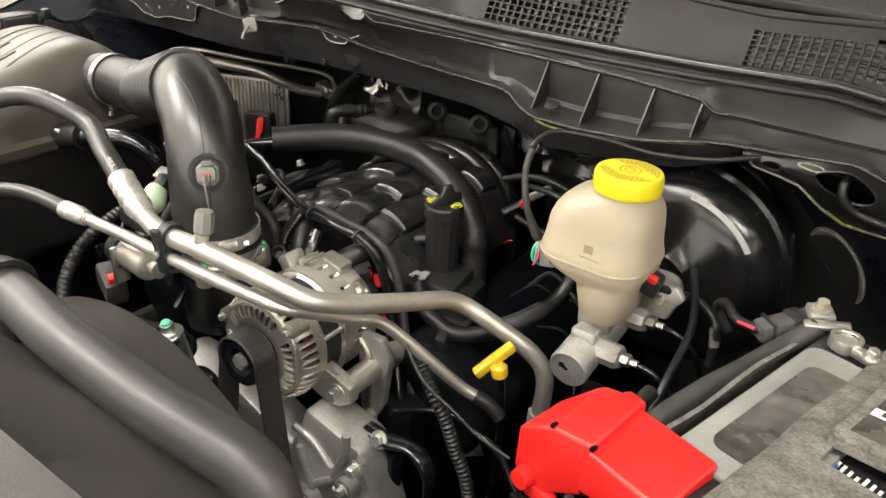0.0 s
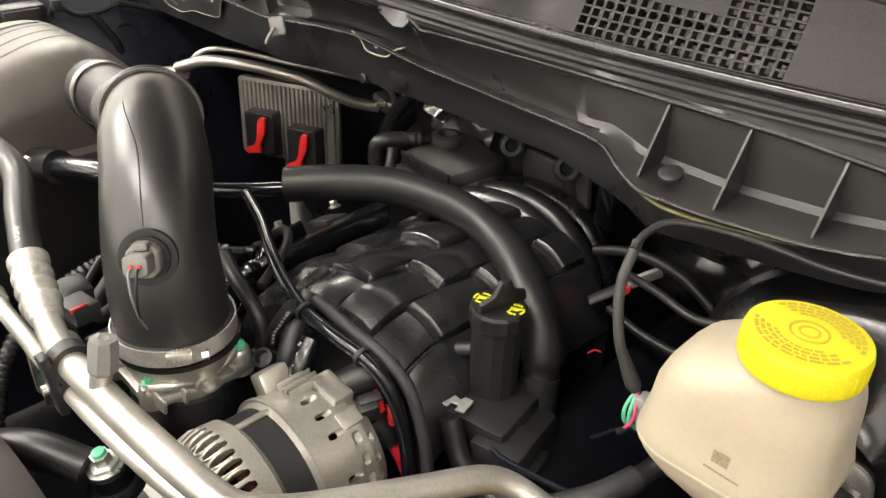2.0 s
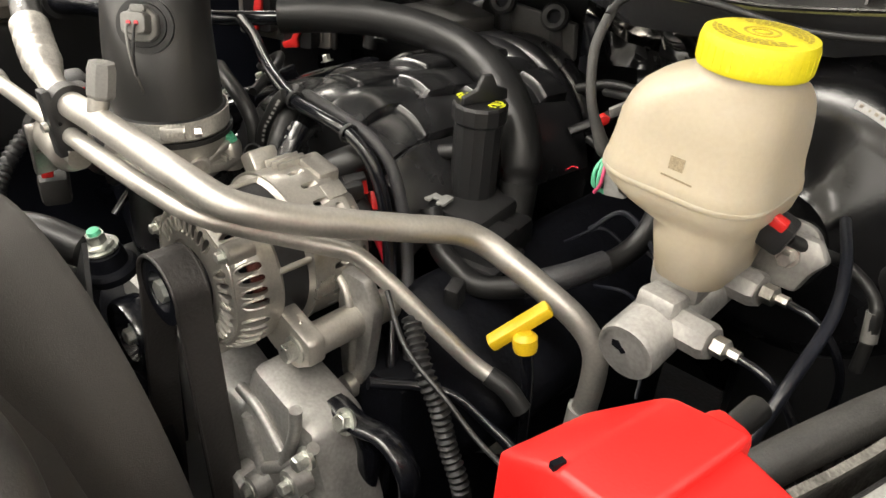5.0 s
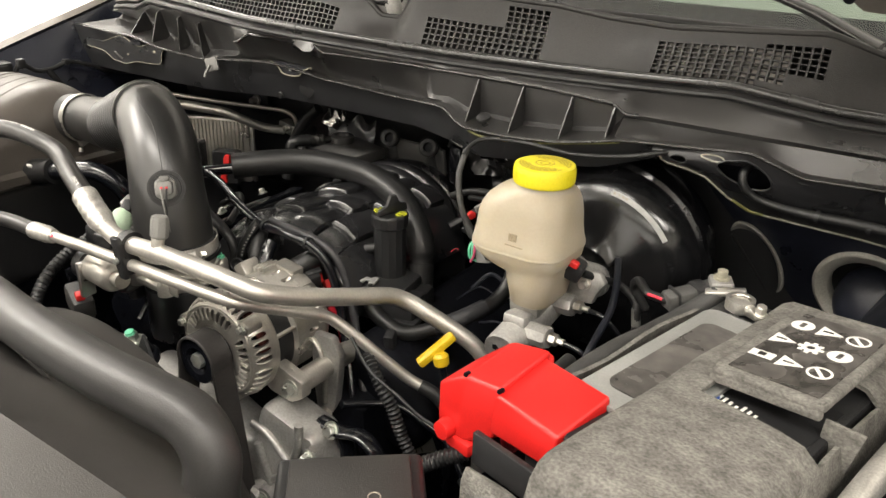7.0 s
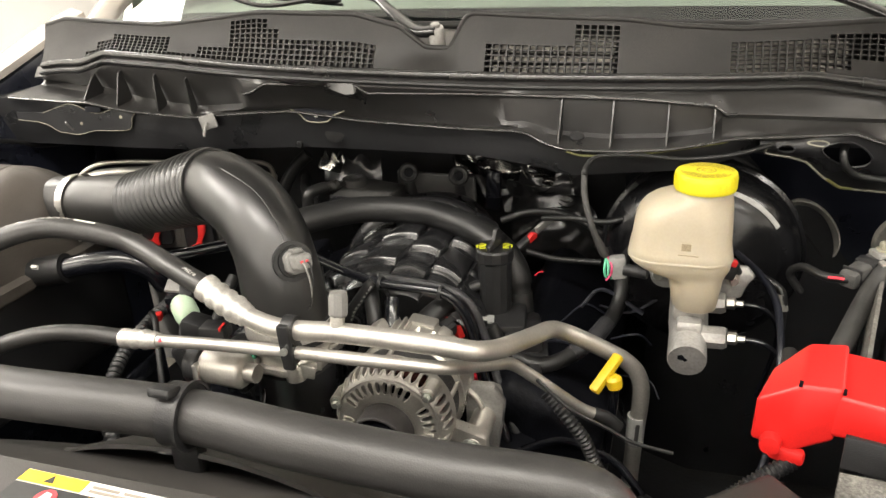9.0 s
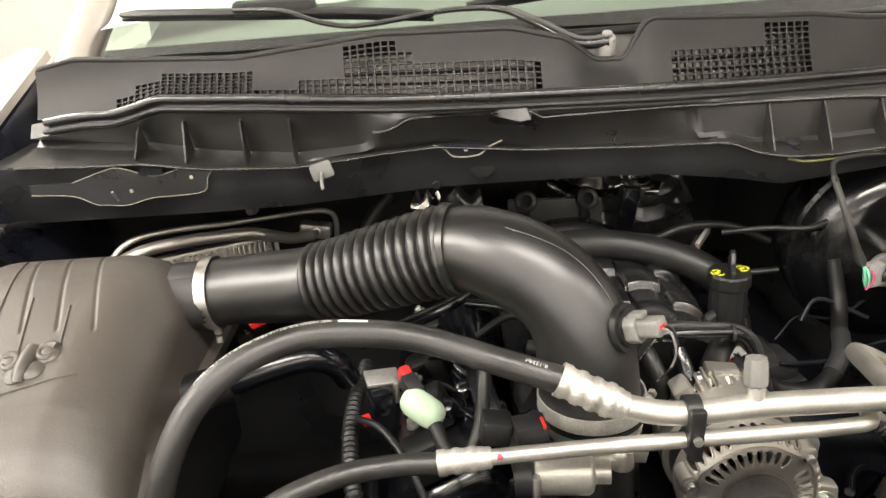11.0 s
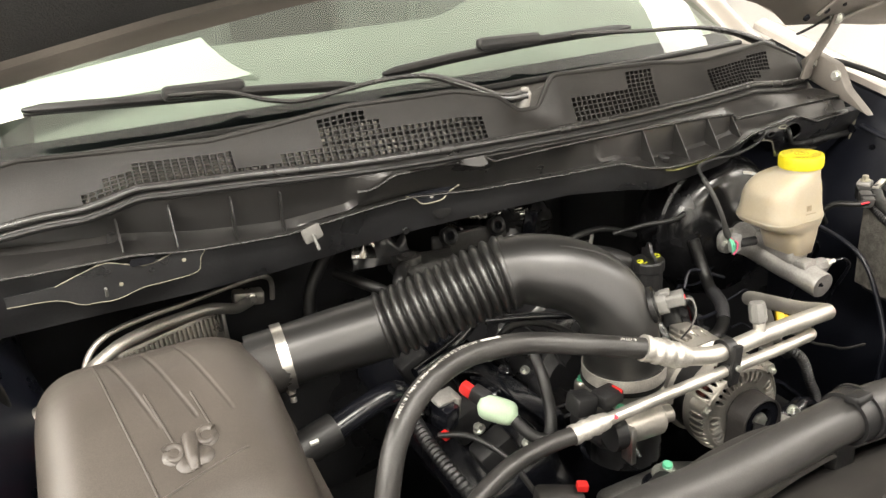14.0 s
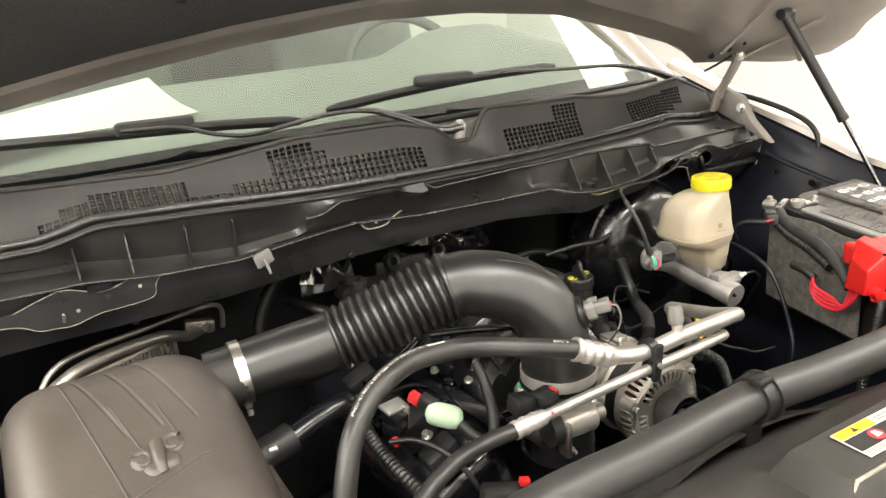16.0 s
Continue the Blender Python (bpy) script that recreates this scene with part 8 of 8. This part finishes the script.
def rail_face(x, s):
    """A place on the rail: s runs from the tray's lip down to the folded edge."""
    ly, lz = ramp(LIP_Y, x) + 0.004, ramp(LIP_Z, x) - 0.005
    return Vector((x, ly + (ramp(FOLD_Y, x) - ly) * s - 0.010 * math.sin(math.pi * s), lz + (ramp(FOLD_Z, x) - lz) * s))


RAIL_HOLES = ((0.597, 0.31, 0.031, 0.21, 0), (0.522, 0.45, 0.010, 0.20, 0))
part("sheet", holed_sheet(rail_face, np.linspace(0.490, 0.815, 82), np.linspace(0.0, 1.0, 22), RAIL_HOLES, (0, 0.002, 0.0005)), BULK, rail_in, crease=30)
for hole in RAIL_HOLES:
    part("opening_rim", tube([rail_face(u, v) + Vector((0, -0.0015, 0)) for u, v in oval(*hole)] + [rail_face(*oval(*hole)[0]) + Vector((0, -0.0015, 0))], 0.0013, 6, 1, smooth=False), BULK, rail_in)
# near-black sheet put behind the openings in place of shade
part("shade_backing", thicken(loft([[rail_face(x, q) + Vector((0, 0.030, 0.0)) for q in (0.0, 0.5, 0.95)] for x in np.linspace(0.50, 0.80, 12)], False, False), 0.002), DARK, rail_in)
part("fold_edge", tube([rail_face(x, 1.0) + Vector((0, -0.001, 0)) for x in np.linspace(0.498, 0.812, 60)], 0.0016, 8, 1), SEALEDGE, rail_in, "pale worn edge of the pressed fold")
part("sealant", tube([rail_face(x, 1.0) + Vector((0, -0.002, 0.0012)) for x in np.linspace(0.582, 0.618, 9)], 0.0022, 8, 2), SEALYELLOW, rail_in, "yellow seam sealant")
part("upright_edge", tube([rail_face(0.499, q) + Vector((0, -0.001, 0)) for q in (0.35, 0.7, 1.0)], 0.0014, 8, 2), SEALEDGE, rail_in)
part("stamped_oval", tube([rail_face(u, v) + Vector((0, -0.0008, 0)) for u, v in oval(0.560, 0.16, 0.013, 0.075, 0, 20) + oval(0.560, 0.16, 0.013, 0.075, 0, 20)[:1]], 0.0011, 6, 1, smooth=False), SEALEDGE, rail_in, "pale stamped oval")
part("cable", tube([rail_face(0.598, 0.22) + Vector((0, 0.020, 0)), rail_face(0.594, 0.32) + Vector((0, 0.006, 0)), rail_face(0.598, 0.50) + Vector((0, -0.004, 0)), rail_face(0.612, 0.62) + Vector((0, -0.007, 0)), rail_face(0.640, 0.64) + Vector((0, -0.008, 0)), rail_face(0.68, 0.62) + Vector((0, -0.008, 0)), rail_face(0.72, 0.60) + Vector((0, -0.008, 0)), rail_face(0.76, 0.60) + Vector((0, -0.008, 0)), rail_face(0.81, 0.60) + Vector((0, -0.008, 0))], lambda q: 0.0050 + 0.0015 * soft(q, 0.3, 0.5), 12, 8), RUBBER, rail_in, "black taped cable through the opening")
for q in (0.68, 0.735):
    part("cable_tie", band(rail_face(q, 0.62) + Vector((0, -0.008, 0)), (1, 0, -0.1), 0.0067, 0.005, 0.0015, 20), PLASTIC, rail_in)

tower = thing("strut_tower", (0.66, 0.08, 0.80), "black embossed strut tower panel with two large oval openings", "strut tower")


def tower_face(x, z):
    return Vector((x, 0.105 - 0.35 * (x - 0.60) - 0.40 * (z - 1.0), z))


TOWER_HOLES = ((0.598, 0.955, 0.062, 0.036, -60), (0.748, 0.960, 0.070, 0.070, 0))
part("panel", holed_sheet(tower_face, np.linspace(0.46, 0.83, 93), np.linspace(0.78, 1.08, 76), TOWER_HOLES, (0, 0.003, 0)), BAYPANEL, tower, crease=30)
for u, v, ru, rv, tilt in TOWER_HOLES:
    rings = []
    for grow, back in ((1.00, -0.001), (0.97, -0.006), (0.93, -0.007), (0.74, 0.004), (0.71, 0.008), (0.70, 0.030)):
        rings.append([tower_face(a, b) + Vector((0, back, 0)) for a, b in oval(u, v, ru * grow, rv * grow, tilt)])
    part("opening_rim", loft(rings, False), TOWERGREY, tower, "raised rim of an opening, lightened grey for missing light", crease=40)
# near-black cup that paints the shade inside the oval opening
part("shade_well", loft([[tower_face(a, b) + Vector((0, back, 0)) for a, b in oval(0.598, 0.955, 0.045 * k, 0.027 * k, -60)] for back, k in ((0.028, 1.0), (0.075, 0.96), (0.080, 0.05))], True), DARK, tower)
part("dome", lathe([(0.050, -0.030), (0.048, -0.012), (0.040, 0.002), (0.026, 0.010), (0.0, 0.013)], tower_face(0.748, 0.955), (-0.35, -0.85, 0.4), 40), BAYPANEL, tower, "smooth dome inside the opening")
part("cross_wire", tube([tower_face(0.560, 0.985) + Vector((0, -0.008, 0)), tower_face(0.605, 0.93) + Vector((0, -0.010, 0)), tower_face(0.645, 0.875) + Vector((0, -0.012, 0))], 0.0026, 8, 6), RUBBER, tower)
washer = thing("fender_harness", (0.78, -0.1, 1.1), "black cable along the fender edge", "cable")
part("cable", tube([(0.80, 0.09, 1.225), (0.835, 0.04, 1.215), (0.85, -0.07, 1.185), (0.85, -0.13, 1.15), (0.845, -0.14, 1.09), (0.84, -0.10, 1.02), (0.80, -0.10, 0.97)], 0.006, 12), RUBBER, washer)
lamp = thing("headlamp_housing", (0.80, -0.62, 0.9), "grey headlamp housing with a steel rail", "headlamp")
part("rail", tube([(0.845, -0.27, 1.055), (0.80, -0.42, 1.03), (0.765, -0.56, 1.0), (0.74, -0.66, 0.98)], 0.011, 12), CRIMP, lamp)
part("shell", box((0.85, -0.58, 0.95), (0.12, 0.34, 0.10), (0, 0, -16), 0.02), GREYPLUG, lamp)
part("bracket", box((0.832, -0.30, 1.035), (0.03, 0.05, 0.05), (0, 0, -14), 0.004), PLASTIC, lamp)
fuse = thing("junction_box", (0.50, -0.63, 0.9), "black plastic junction box cover", "junction box")
part("cover", box((0.470, -0.615, 0.958), (0.12, 0.10, 0.06), (0, 0, 40), 0.006, 3), PLASTIC, fuse)
part("lid", box((0.470, -0.615, 0.991), (0.098, 0.078, 0.010), (0, 0, 40), 0.003), PLASTIC_MATT, fuse)
part("mark", band((0.492, -0.612, 0.9965), (0, 0, 1), 0.0045, 0.0008, 0.0008, 20), INKGREY, fuse)

# ---- windscreen, wipers and what lies behind the glass ----


def screen(x, t):
    """A place on the windscreen: t runs from its foot to its head."""
    return Vector((x * (1 - 0.10 * t), 0.150 + 0.20 * x * x + 0.80 * t - 0.05 * t * t, 1.268 - 0.03 * x * x + 0.50 * t + 0.03 * t * (1 - t)))


windscreen = thing("windscreen", (0, 0.2, 1.26), "green tinted windscreen glass", "windscreen", kind="structure")
glass = thicken(loft([[screen(x, t) for t in np.linspace(0, 1, 9)] for x in np.linspace(-0.76, 0.76, 25)], False, False), 0.005)
pane = part("pane", glass, GLASS, windscreen)
pane.visible_shadow = False
pane.data.materials.append(GLASS_INNER)
for f in pane.data.polygons:
    f.material_index = 0 if f.normal.z > 0.3 else 1
part("foot_trim", tube([screen(x, 0.0) + Vector((0, -0.004, -0.002)) for x in np.linspace(-0.77, 0.77, 25)], 0.007, 10, 3), RUBBER, windscreen)
part("dark_band", thicken(loft([[screen(x, t) + Vector((0, 0.004, -0.006)) for t in (0.0, 0.05)] for x in np.linspace(-0.76, 0.76, 25)], False, False), 0.001), DARK, windscreen, "black printed edge of the glass")
for side in (1, -1):
    pillar = thing("windscreen_pillar", (side * 0.8, 0.5, 1.2), "silver painted windscreen pillar", "pillar", "windscreen pillars", kind="structure")
    part("pillar", tube([Vector((side * 0.80, 0.20, 1.20)), screen(side * 0.79, 0.0) + Vector((side * 0.02, 0.03, 0)), screen(side * 0.79, 0.35) + Vector((side * 0.02, 0, 0)), screen(side * 0.79, 1.0) + Vector((side * 0.02, 0, 0))], 0.035, 18, 8), PAINT, pillar)
    part("door_skin", box((side * 0.94, 1.0, 0.75), (0.10, 1.4, 0.90), None, 0.04), PAINT, pillar)
cab = thing("cab", (0, 1.2, 0.8), "dark cab interior with seats behind the glass", "cab", kind="structure")
part("roof", box((0, 1.5, 1.80), (1.40, 1.20, 0.05), None, 0.02), PAINT, cab)
part("rear_wall", box((0, 2.1, 1.20), (1.50, 0.06, 1.2), None, 0.02), SEAT, cab)
part("headliner", box((0, 1.5, 1.765), (1.36, 1.16, 0.015), None, 0.005), DASH, cab)
part("door_trim", box((-0.80, 1.35, 1.0), (0.05, 1.3, 0.8), None, 0.02), SEAT, cab)
for sx in (0.42, -0.42):
    part("seat_back", box((sx, 1.35, 1.15), (0.50, 0.16, 0.62), (-12, 0, 0), 0.05, 3), SEAT, cab)
    part("head_rest", box((sx, 1.42, 1.53), (0.28, 0.10, 0.18), (-8, 0, 0), 0.04, 3), SEAT, cab)
dash = thing("dashboard", (0, 0.6, 1.0), "grey vinyl dashboard under the windscreen", "dashboard")
rr = []
for x in np.linspace(-0.70, 0.70, 29):
    hump = 0.055 * math.exp(-((x - 0.46) / 0.19) ** 4)
    rr.append([(x, 0.20 + 0.22 * x * x, 1.256), (x, 0.36 + 0.15 * x * x, 1.295), (x, 0.55, 1.335 + hump * 0.6), (x, 0.68, 1.350 + hump), (x, 0.74, 1.335 + hump), (x, 0.78, 1.15), (x, 0.80, 0.95)])
part("top_pad", thicken(loft(rr, False, False), 0.004), DASH, dash)
paper = thing("paper_sheet", (-0.42, 0.4, 1.28), "white paper sheet lying on the dashboard", "paper")
rr = []
for a in np.linspace(0, 1, 11):
    foot, head = Vector((-0.76, 0.32, 1.305)).lerp(Vector((-0.313, 0.41, 1.322)), a), Vector((-0.76, 0.42, 1.345)).lerp(Vector((-0.385, 0.47, 1.388)), a)
    rr.append([foot.lerp(head, b) + Vector((0, 0, 0.006 * math.sin(5 * a) * (1 - b) - 0.010 * math.sin(math.pi * b))) for b in np.linspace(0, 1, 7)])
part("sheet", thicken(loft(rr, False, False), 0.0006), PAPER, paper)
wheel = thing("steering_wheel", (0.42, 0.95, 1.25), "dark steering wheel behind the glass", "steering wheel")
WN = Vector((0, -0.85, 0.5)).normalized()
wf = frame_of(WN)
part("rim", tube([Vector((0.43, 0.92, 1.27)) + wf @ Vector((0.19 * math.cos(a), 0.19 * math.sin(a), 0)) for a in np.linspace(0, 2 * math.pi, 25)], 0.016, 14, 3), SEAT, wheel)
part("hub", lathe([(0.07, 0), (0.075, 0.02), (0.05, 0.04), (0, 0.045)], (0.43, 0.92, 1.27), WN, 26), SEAT, wheel)
for a in (0, 180, 270):
    part("spoke", tube([Vector((0.43, 0.92, 1.28)), Vector((0.43, 0.92, 1.28)) + wf @ Vector((0.185 * math.cos(radians(a)), 0.185 * math.sin(radians(a)), 0))], 0.014, 10, 2), SEAT, wheel)


def wiper(name, arm, blade, pivot, label):
    w = thing(name, pivot, label, "wiper", "windscreen wipers")
    part("arm", tube(arm, lambda s: 0.0065 + 0.0095 * max(0, 1 - s / 0.35), 16, 8, flat=0.6), EDGE, w)
    part("blade", tube(blade, lambda s: 0.0095 if 0.03 < s < 0.97 else 0.004, 10, 6, flat=0.9), PLASTIC, w)
    part("blade_rubber", tube([Vector(p) + Vector((0, 0.006, -0.008)) for p in blade], 0.003, 8, 6), RUBBER, w)
    mid = spline(blade, 8)[len(spline(blade, 8)) // 2]
    part("blade_cover", box(mid + Vector((0, -0.002, 0.008)), (0.13, 0.026, 0.024), (0, 2, 0), 0.009), PLASTIC, w)
    return w


w1 = wiper("wiper", [(0.040, 0.0, 1.276), (0.00, 0.01, 1.276), (-0.05, 0.045, 1.300), (-0.095, 0.085, 1.316), (-0.17, 0.10, 1.318), (-0.29, 0.11, 1.305), (-0.35, 0.115, 1.312), (-0.41, 0.14, 1.330), (-0.49, 0.18, 1.332)],
           [(-0.19, 0.17, 1.306), (-0.35, 0.19, 1.318), (-0.52, 0.22, 1.325), (-0.70, 0.27, 1.33)], (0.04, 0.0, 1.27), "black wiper with a bent arm from the cowl")
part("pivot_nut", lathe([(0.012, -0.02), (0.0125, 0.006), (0.011, 0.010), (0.007, 0.011), (0.0065, 0.016), (0.004, 0.017), (0, 0.017)], (0.036, 0.0, 1.272), (0, -0.35, 0.94), 24), ALLOY_DULL, w1, "dull steel pivot nut")
wiper("wiper", [(0.69, 0.10, 1.262), (0.66, 0.105, 1.275), (0.60, 0.115, 1.300), (0.52, 0.13, 1.318), (0.40, 0.15, 1.325), (0.25, 0.17, 1.335), (0.15, 0.18, 1.338)],
      [(-0.14, 0.17, 1.316), (0.02, 0.165, 1.328), (0.20, 0.17, 1.334), (0.40, 0.19, 1.330)], (0.69, 0.1, 1.26), "black wiper resting low on the screen")

# ---- raised hood with stay and hinge ----
hood = thing("hood", (0, 0.0, 1.3), "silver hood raised high with a black liner underneath", "hood")
OPEN = 52.0
hn = Vector((0, -math.sin(radians(OPEN)), -math.cos(radians(OPEN))))
HEDGE = ((-0.92, 1.36), (-0.80, 1.375), (-0.65, 1.402), (-0.505, 1.428), (-0.33, 1.452), (-0.116, 1.470), (0.08, 1.466), (0.278, 1.446), (0.45, 1.40), (0.615, 1.352), (0.645, 1.330), (0.66, 1.312), (0.70, 1.308), (0.80, 1.300), (0.90, 1.288), (1.0, 1.292))


def hood_at(x, s, lift):
    """A place on the hood: s metres up from its rear edge, lift below its outer skin."""
    base = Vector((x, 0.02 + 0.08 * x * x - 0.09 * soft(x, 0.74, 0.95), ramp(HEDGE, x)))
    up = radians(OPEN - 15.0 * soft(x, 0.6, 0.95))
    return base + Vector((0, -math.cos(up), math.sin(up))) * s + hn * lift


shell = [[hood_at(x, s, 0.0 - 0.05 * math.sin(min(1, s / 0.3) * math.pi / 2)) for s in (0.0, 0.02, 0.08, 0.2, 0.5, 0.9, 1.25)] for x in np.linspace(-0.92, 0.985, 39)]
part("outer_skin", thicken(loft(shell, False, False), 0.004), PAINT, hood, crease=40)
inner_skin = [[hood_at(x, s, q) for s, q in ((0.004, 0.004), (0.03, 0.012), (0.06, 0.034), (0.12, 0.040), (0.16, 0.030), (0.5, 0.02), (1.24, 0.0))] for x in np.linspace(-0.90, 0.965, 39)]
# the frame's darker silver carries the underside's shading
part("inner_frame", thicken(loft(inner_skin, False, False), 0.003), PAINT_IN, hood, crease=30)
liner = [[hood_at(x, s, q) for s, q in ((0.085 + 0.25 * max(0, x - 0.25), 0.044), (0.12 + 0.25 * max(0, x - 0.25), 0.056), (0.25, 0.06), (0.7, 0.05), (1.15, 0.03))] for x in np.linspace(-0.80, 0.55, 28)]
part("liner", thicken(loft(liner, False, False), 0.006), LINER, hood, "black insulating liner", crease=50)
for x in (-0.42, 0.10, 0.30):
    part("liner_clip", lathe([(0.012, 0), (0.012, 0.004), (0.006, 0.006), (0, 0.006)], hood_at(x, 0.16, 0.062), hn, 16), PLASTIC, hood)
for line in (((0.76, 0.05), (0.80, 0.10), (0.84, 0.18)), ((0.88, 0.05), (0.83, 0.11), (0.78, 0.19)), ((0.68, 0.06), (0.70, 0.12), (0.72, 0.22))):
    part("stiffening_rib", tube([hood_at(x, q, 0.043) for x, q in line], 0.0055, 10, 6, flat=0.7), PAINT_IN, hood)
# near-black studs give the shade of drain holes
for x, q in ((0.70, 0.07), (0.735, 0.09), (0.66, 0.05)):
    part("drain_hole", lathe([(0.007, -0.002), (0.006, 0.003), (0, 0.003)], hood_at(x, q, 0.039), hn, 14), DARK, hood, "dark drain hole")
stay = thing("gas_stay", (0.86, -0.31, 1.02), "black gas strut holding the hood up", "gas strut")
GS = [Vector((0.767, -0.097, 1.401)), Vector((0.845, -0.192, 1.187)), Vector((0.822, -0.330, 1.020))]
part("cylinder", tube([GS[0], GS[1]], 0.0105, 18, 2), PLASTIC, stay)
part("collar", tube([GS[1] + (GS[0] - GS[1]) * 0.03, GS[1] - (GS[0] - GS[1]) * 0.02], 0.0115, 16, 2), PLASTIC, stay)
part("rod", tube([GS[1], GS[2]], 0.0048, 14, 2), GLOSS, stay)
part("upper_socket", lathe([(0.011, -0.012), (0.012, 0.012), (0, 0.014)], GS[0], (1, 0, 0), 18), PLASTIC, stay)
part("lower_socket", lathe([(0.011, -0.012), (0.012, 0.012), (0, 0.014)], GS[2], (1, 0, 0), 18), PLASTIC, stay)
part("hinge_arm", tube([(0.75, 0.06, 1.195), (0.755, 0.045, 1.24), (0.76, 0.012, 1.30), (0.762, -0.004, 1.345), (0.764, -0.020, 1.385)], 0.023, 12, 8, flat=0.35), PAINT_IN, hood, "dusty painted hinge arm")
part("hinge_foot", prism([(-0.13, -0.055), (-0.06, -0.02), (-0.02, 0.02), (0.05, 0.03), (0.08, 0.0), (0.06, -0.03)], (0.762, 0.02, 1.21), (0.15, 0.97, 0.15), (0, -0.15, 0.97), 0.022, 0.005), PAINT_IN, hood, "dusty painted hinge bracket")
hexbolt("hinge_bolt", (0.755, 0.050, 1.225), (-1, -0.2, 0.1), 0.008, 0.012, hood)
hexbolt("hinge_bolt", (0.755, -0.010, 1.205), (-1, -0.2, 0.1), 0.007, 0.010, hood)
part("hinge_boss", lathe([(0.012, 0), (0.012, 0.010), (0.007, 0.012), (0, 0.012)], (0.756, 0.0, 1.318), (-1, -0.3, 0), 18), ZINC, hood)
part("washer_hose", tube([(0.715, 0.06, 1.285), (0.735, 0.03, 1.305), (0.752, 0.000, 1.330), (0.752, -0.035, 1.375), (0.750, -0.060, 1.42)], 0.0028, 10), RUBBER, hood, "black washer hose")
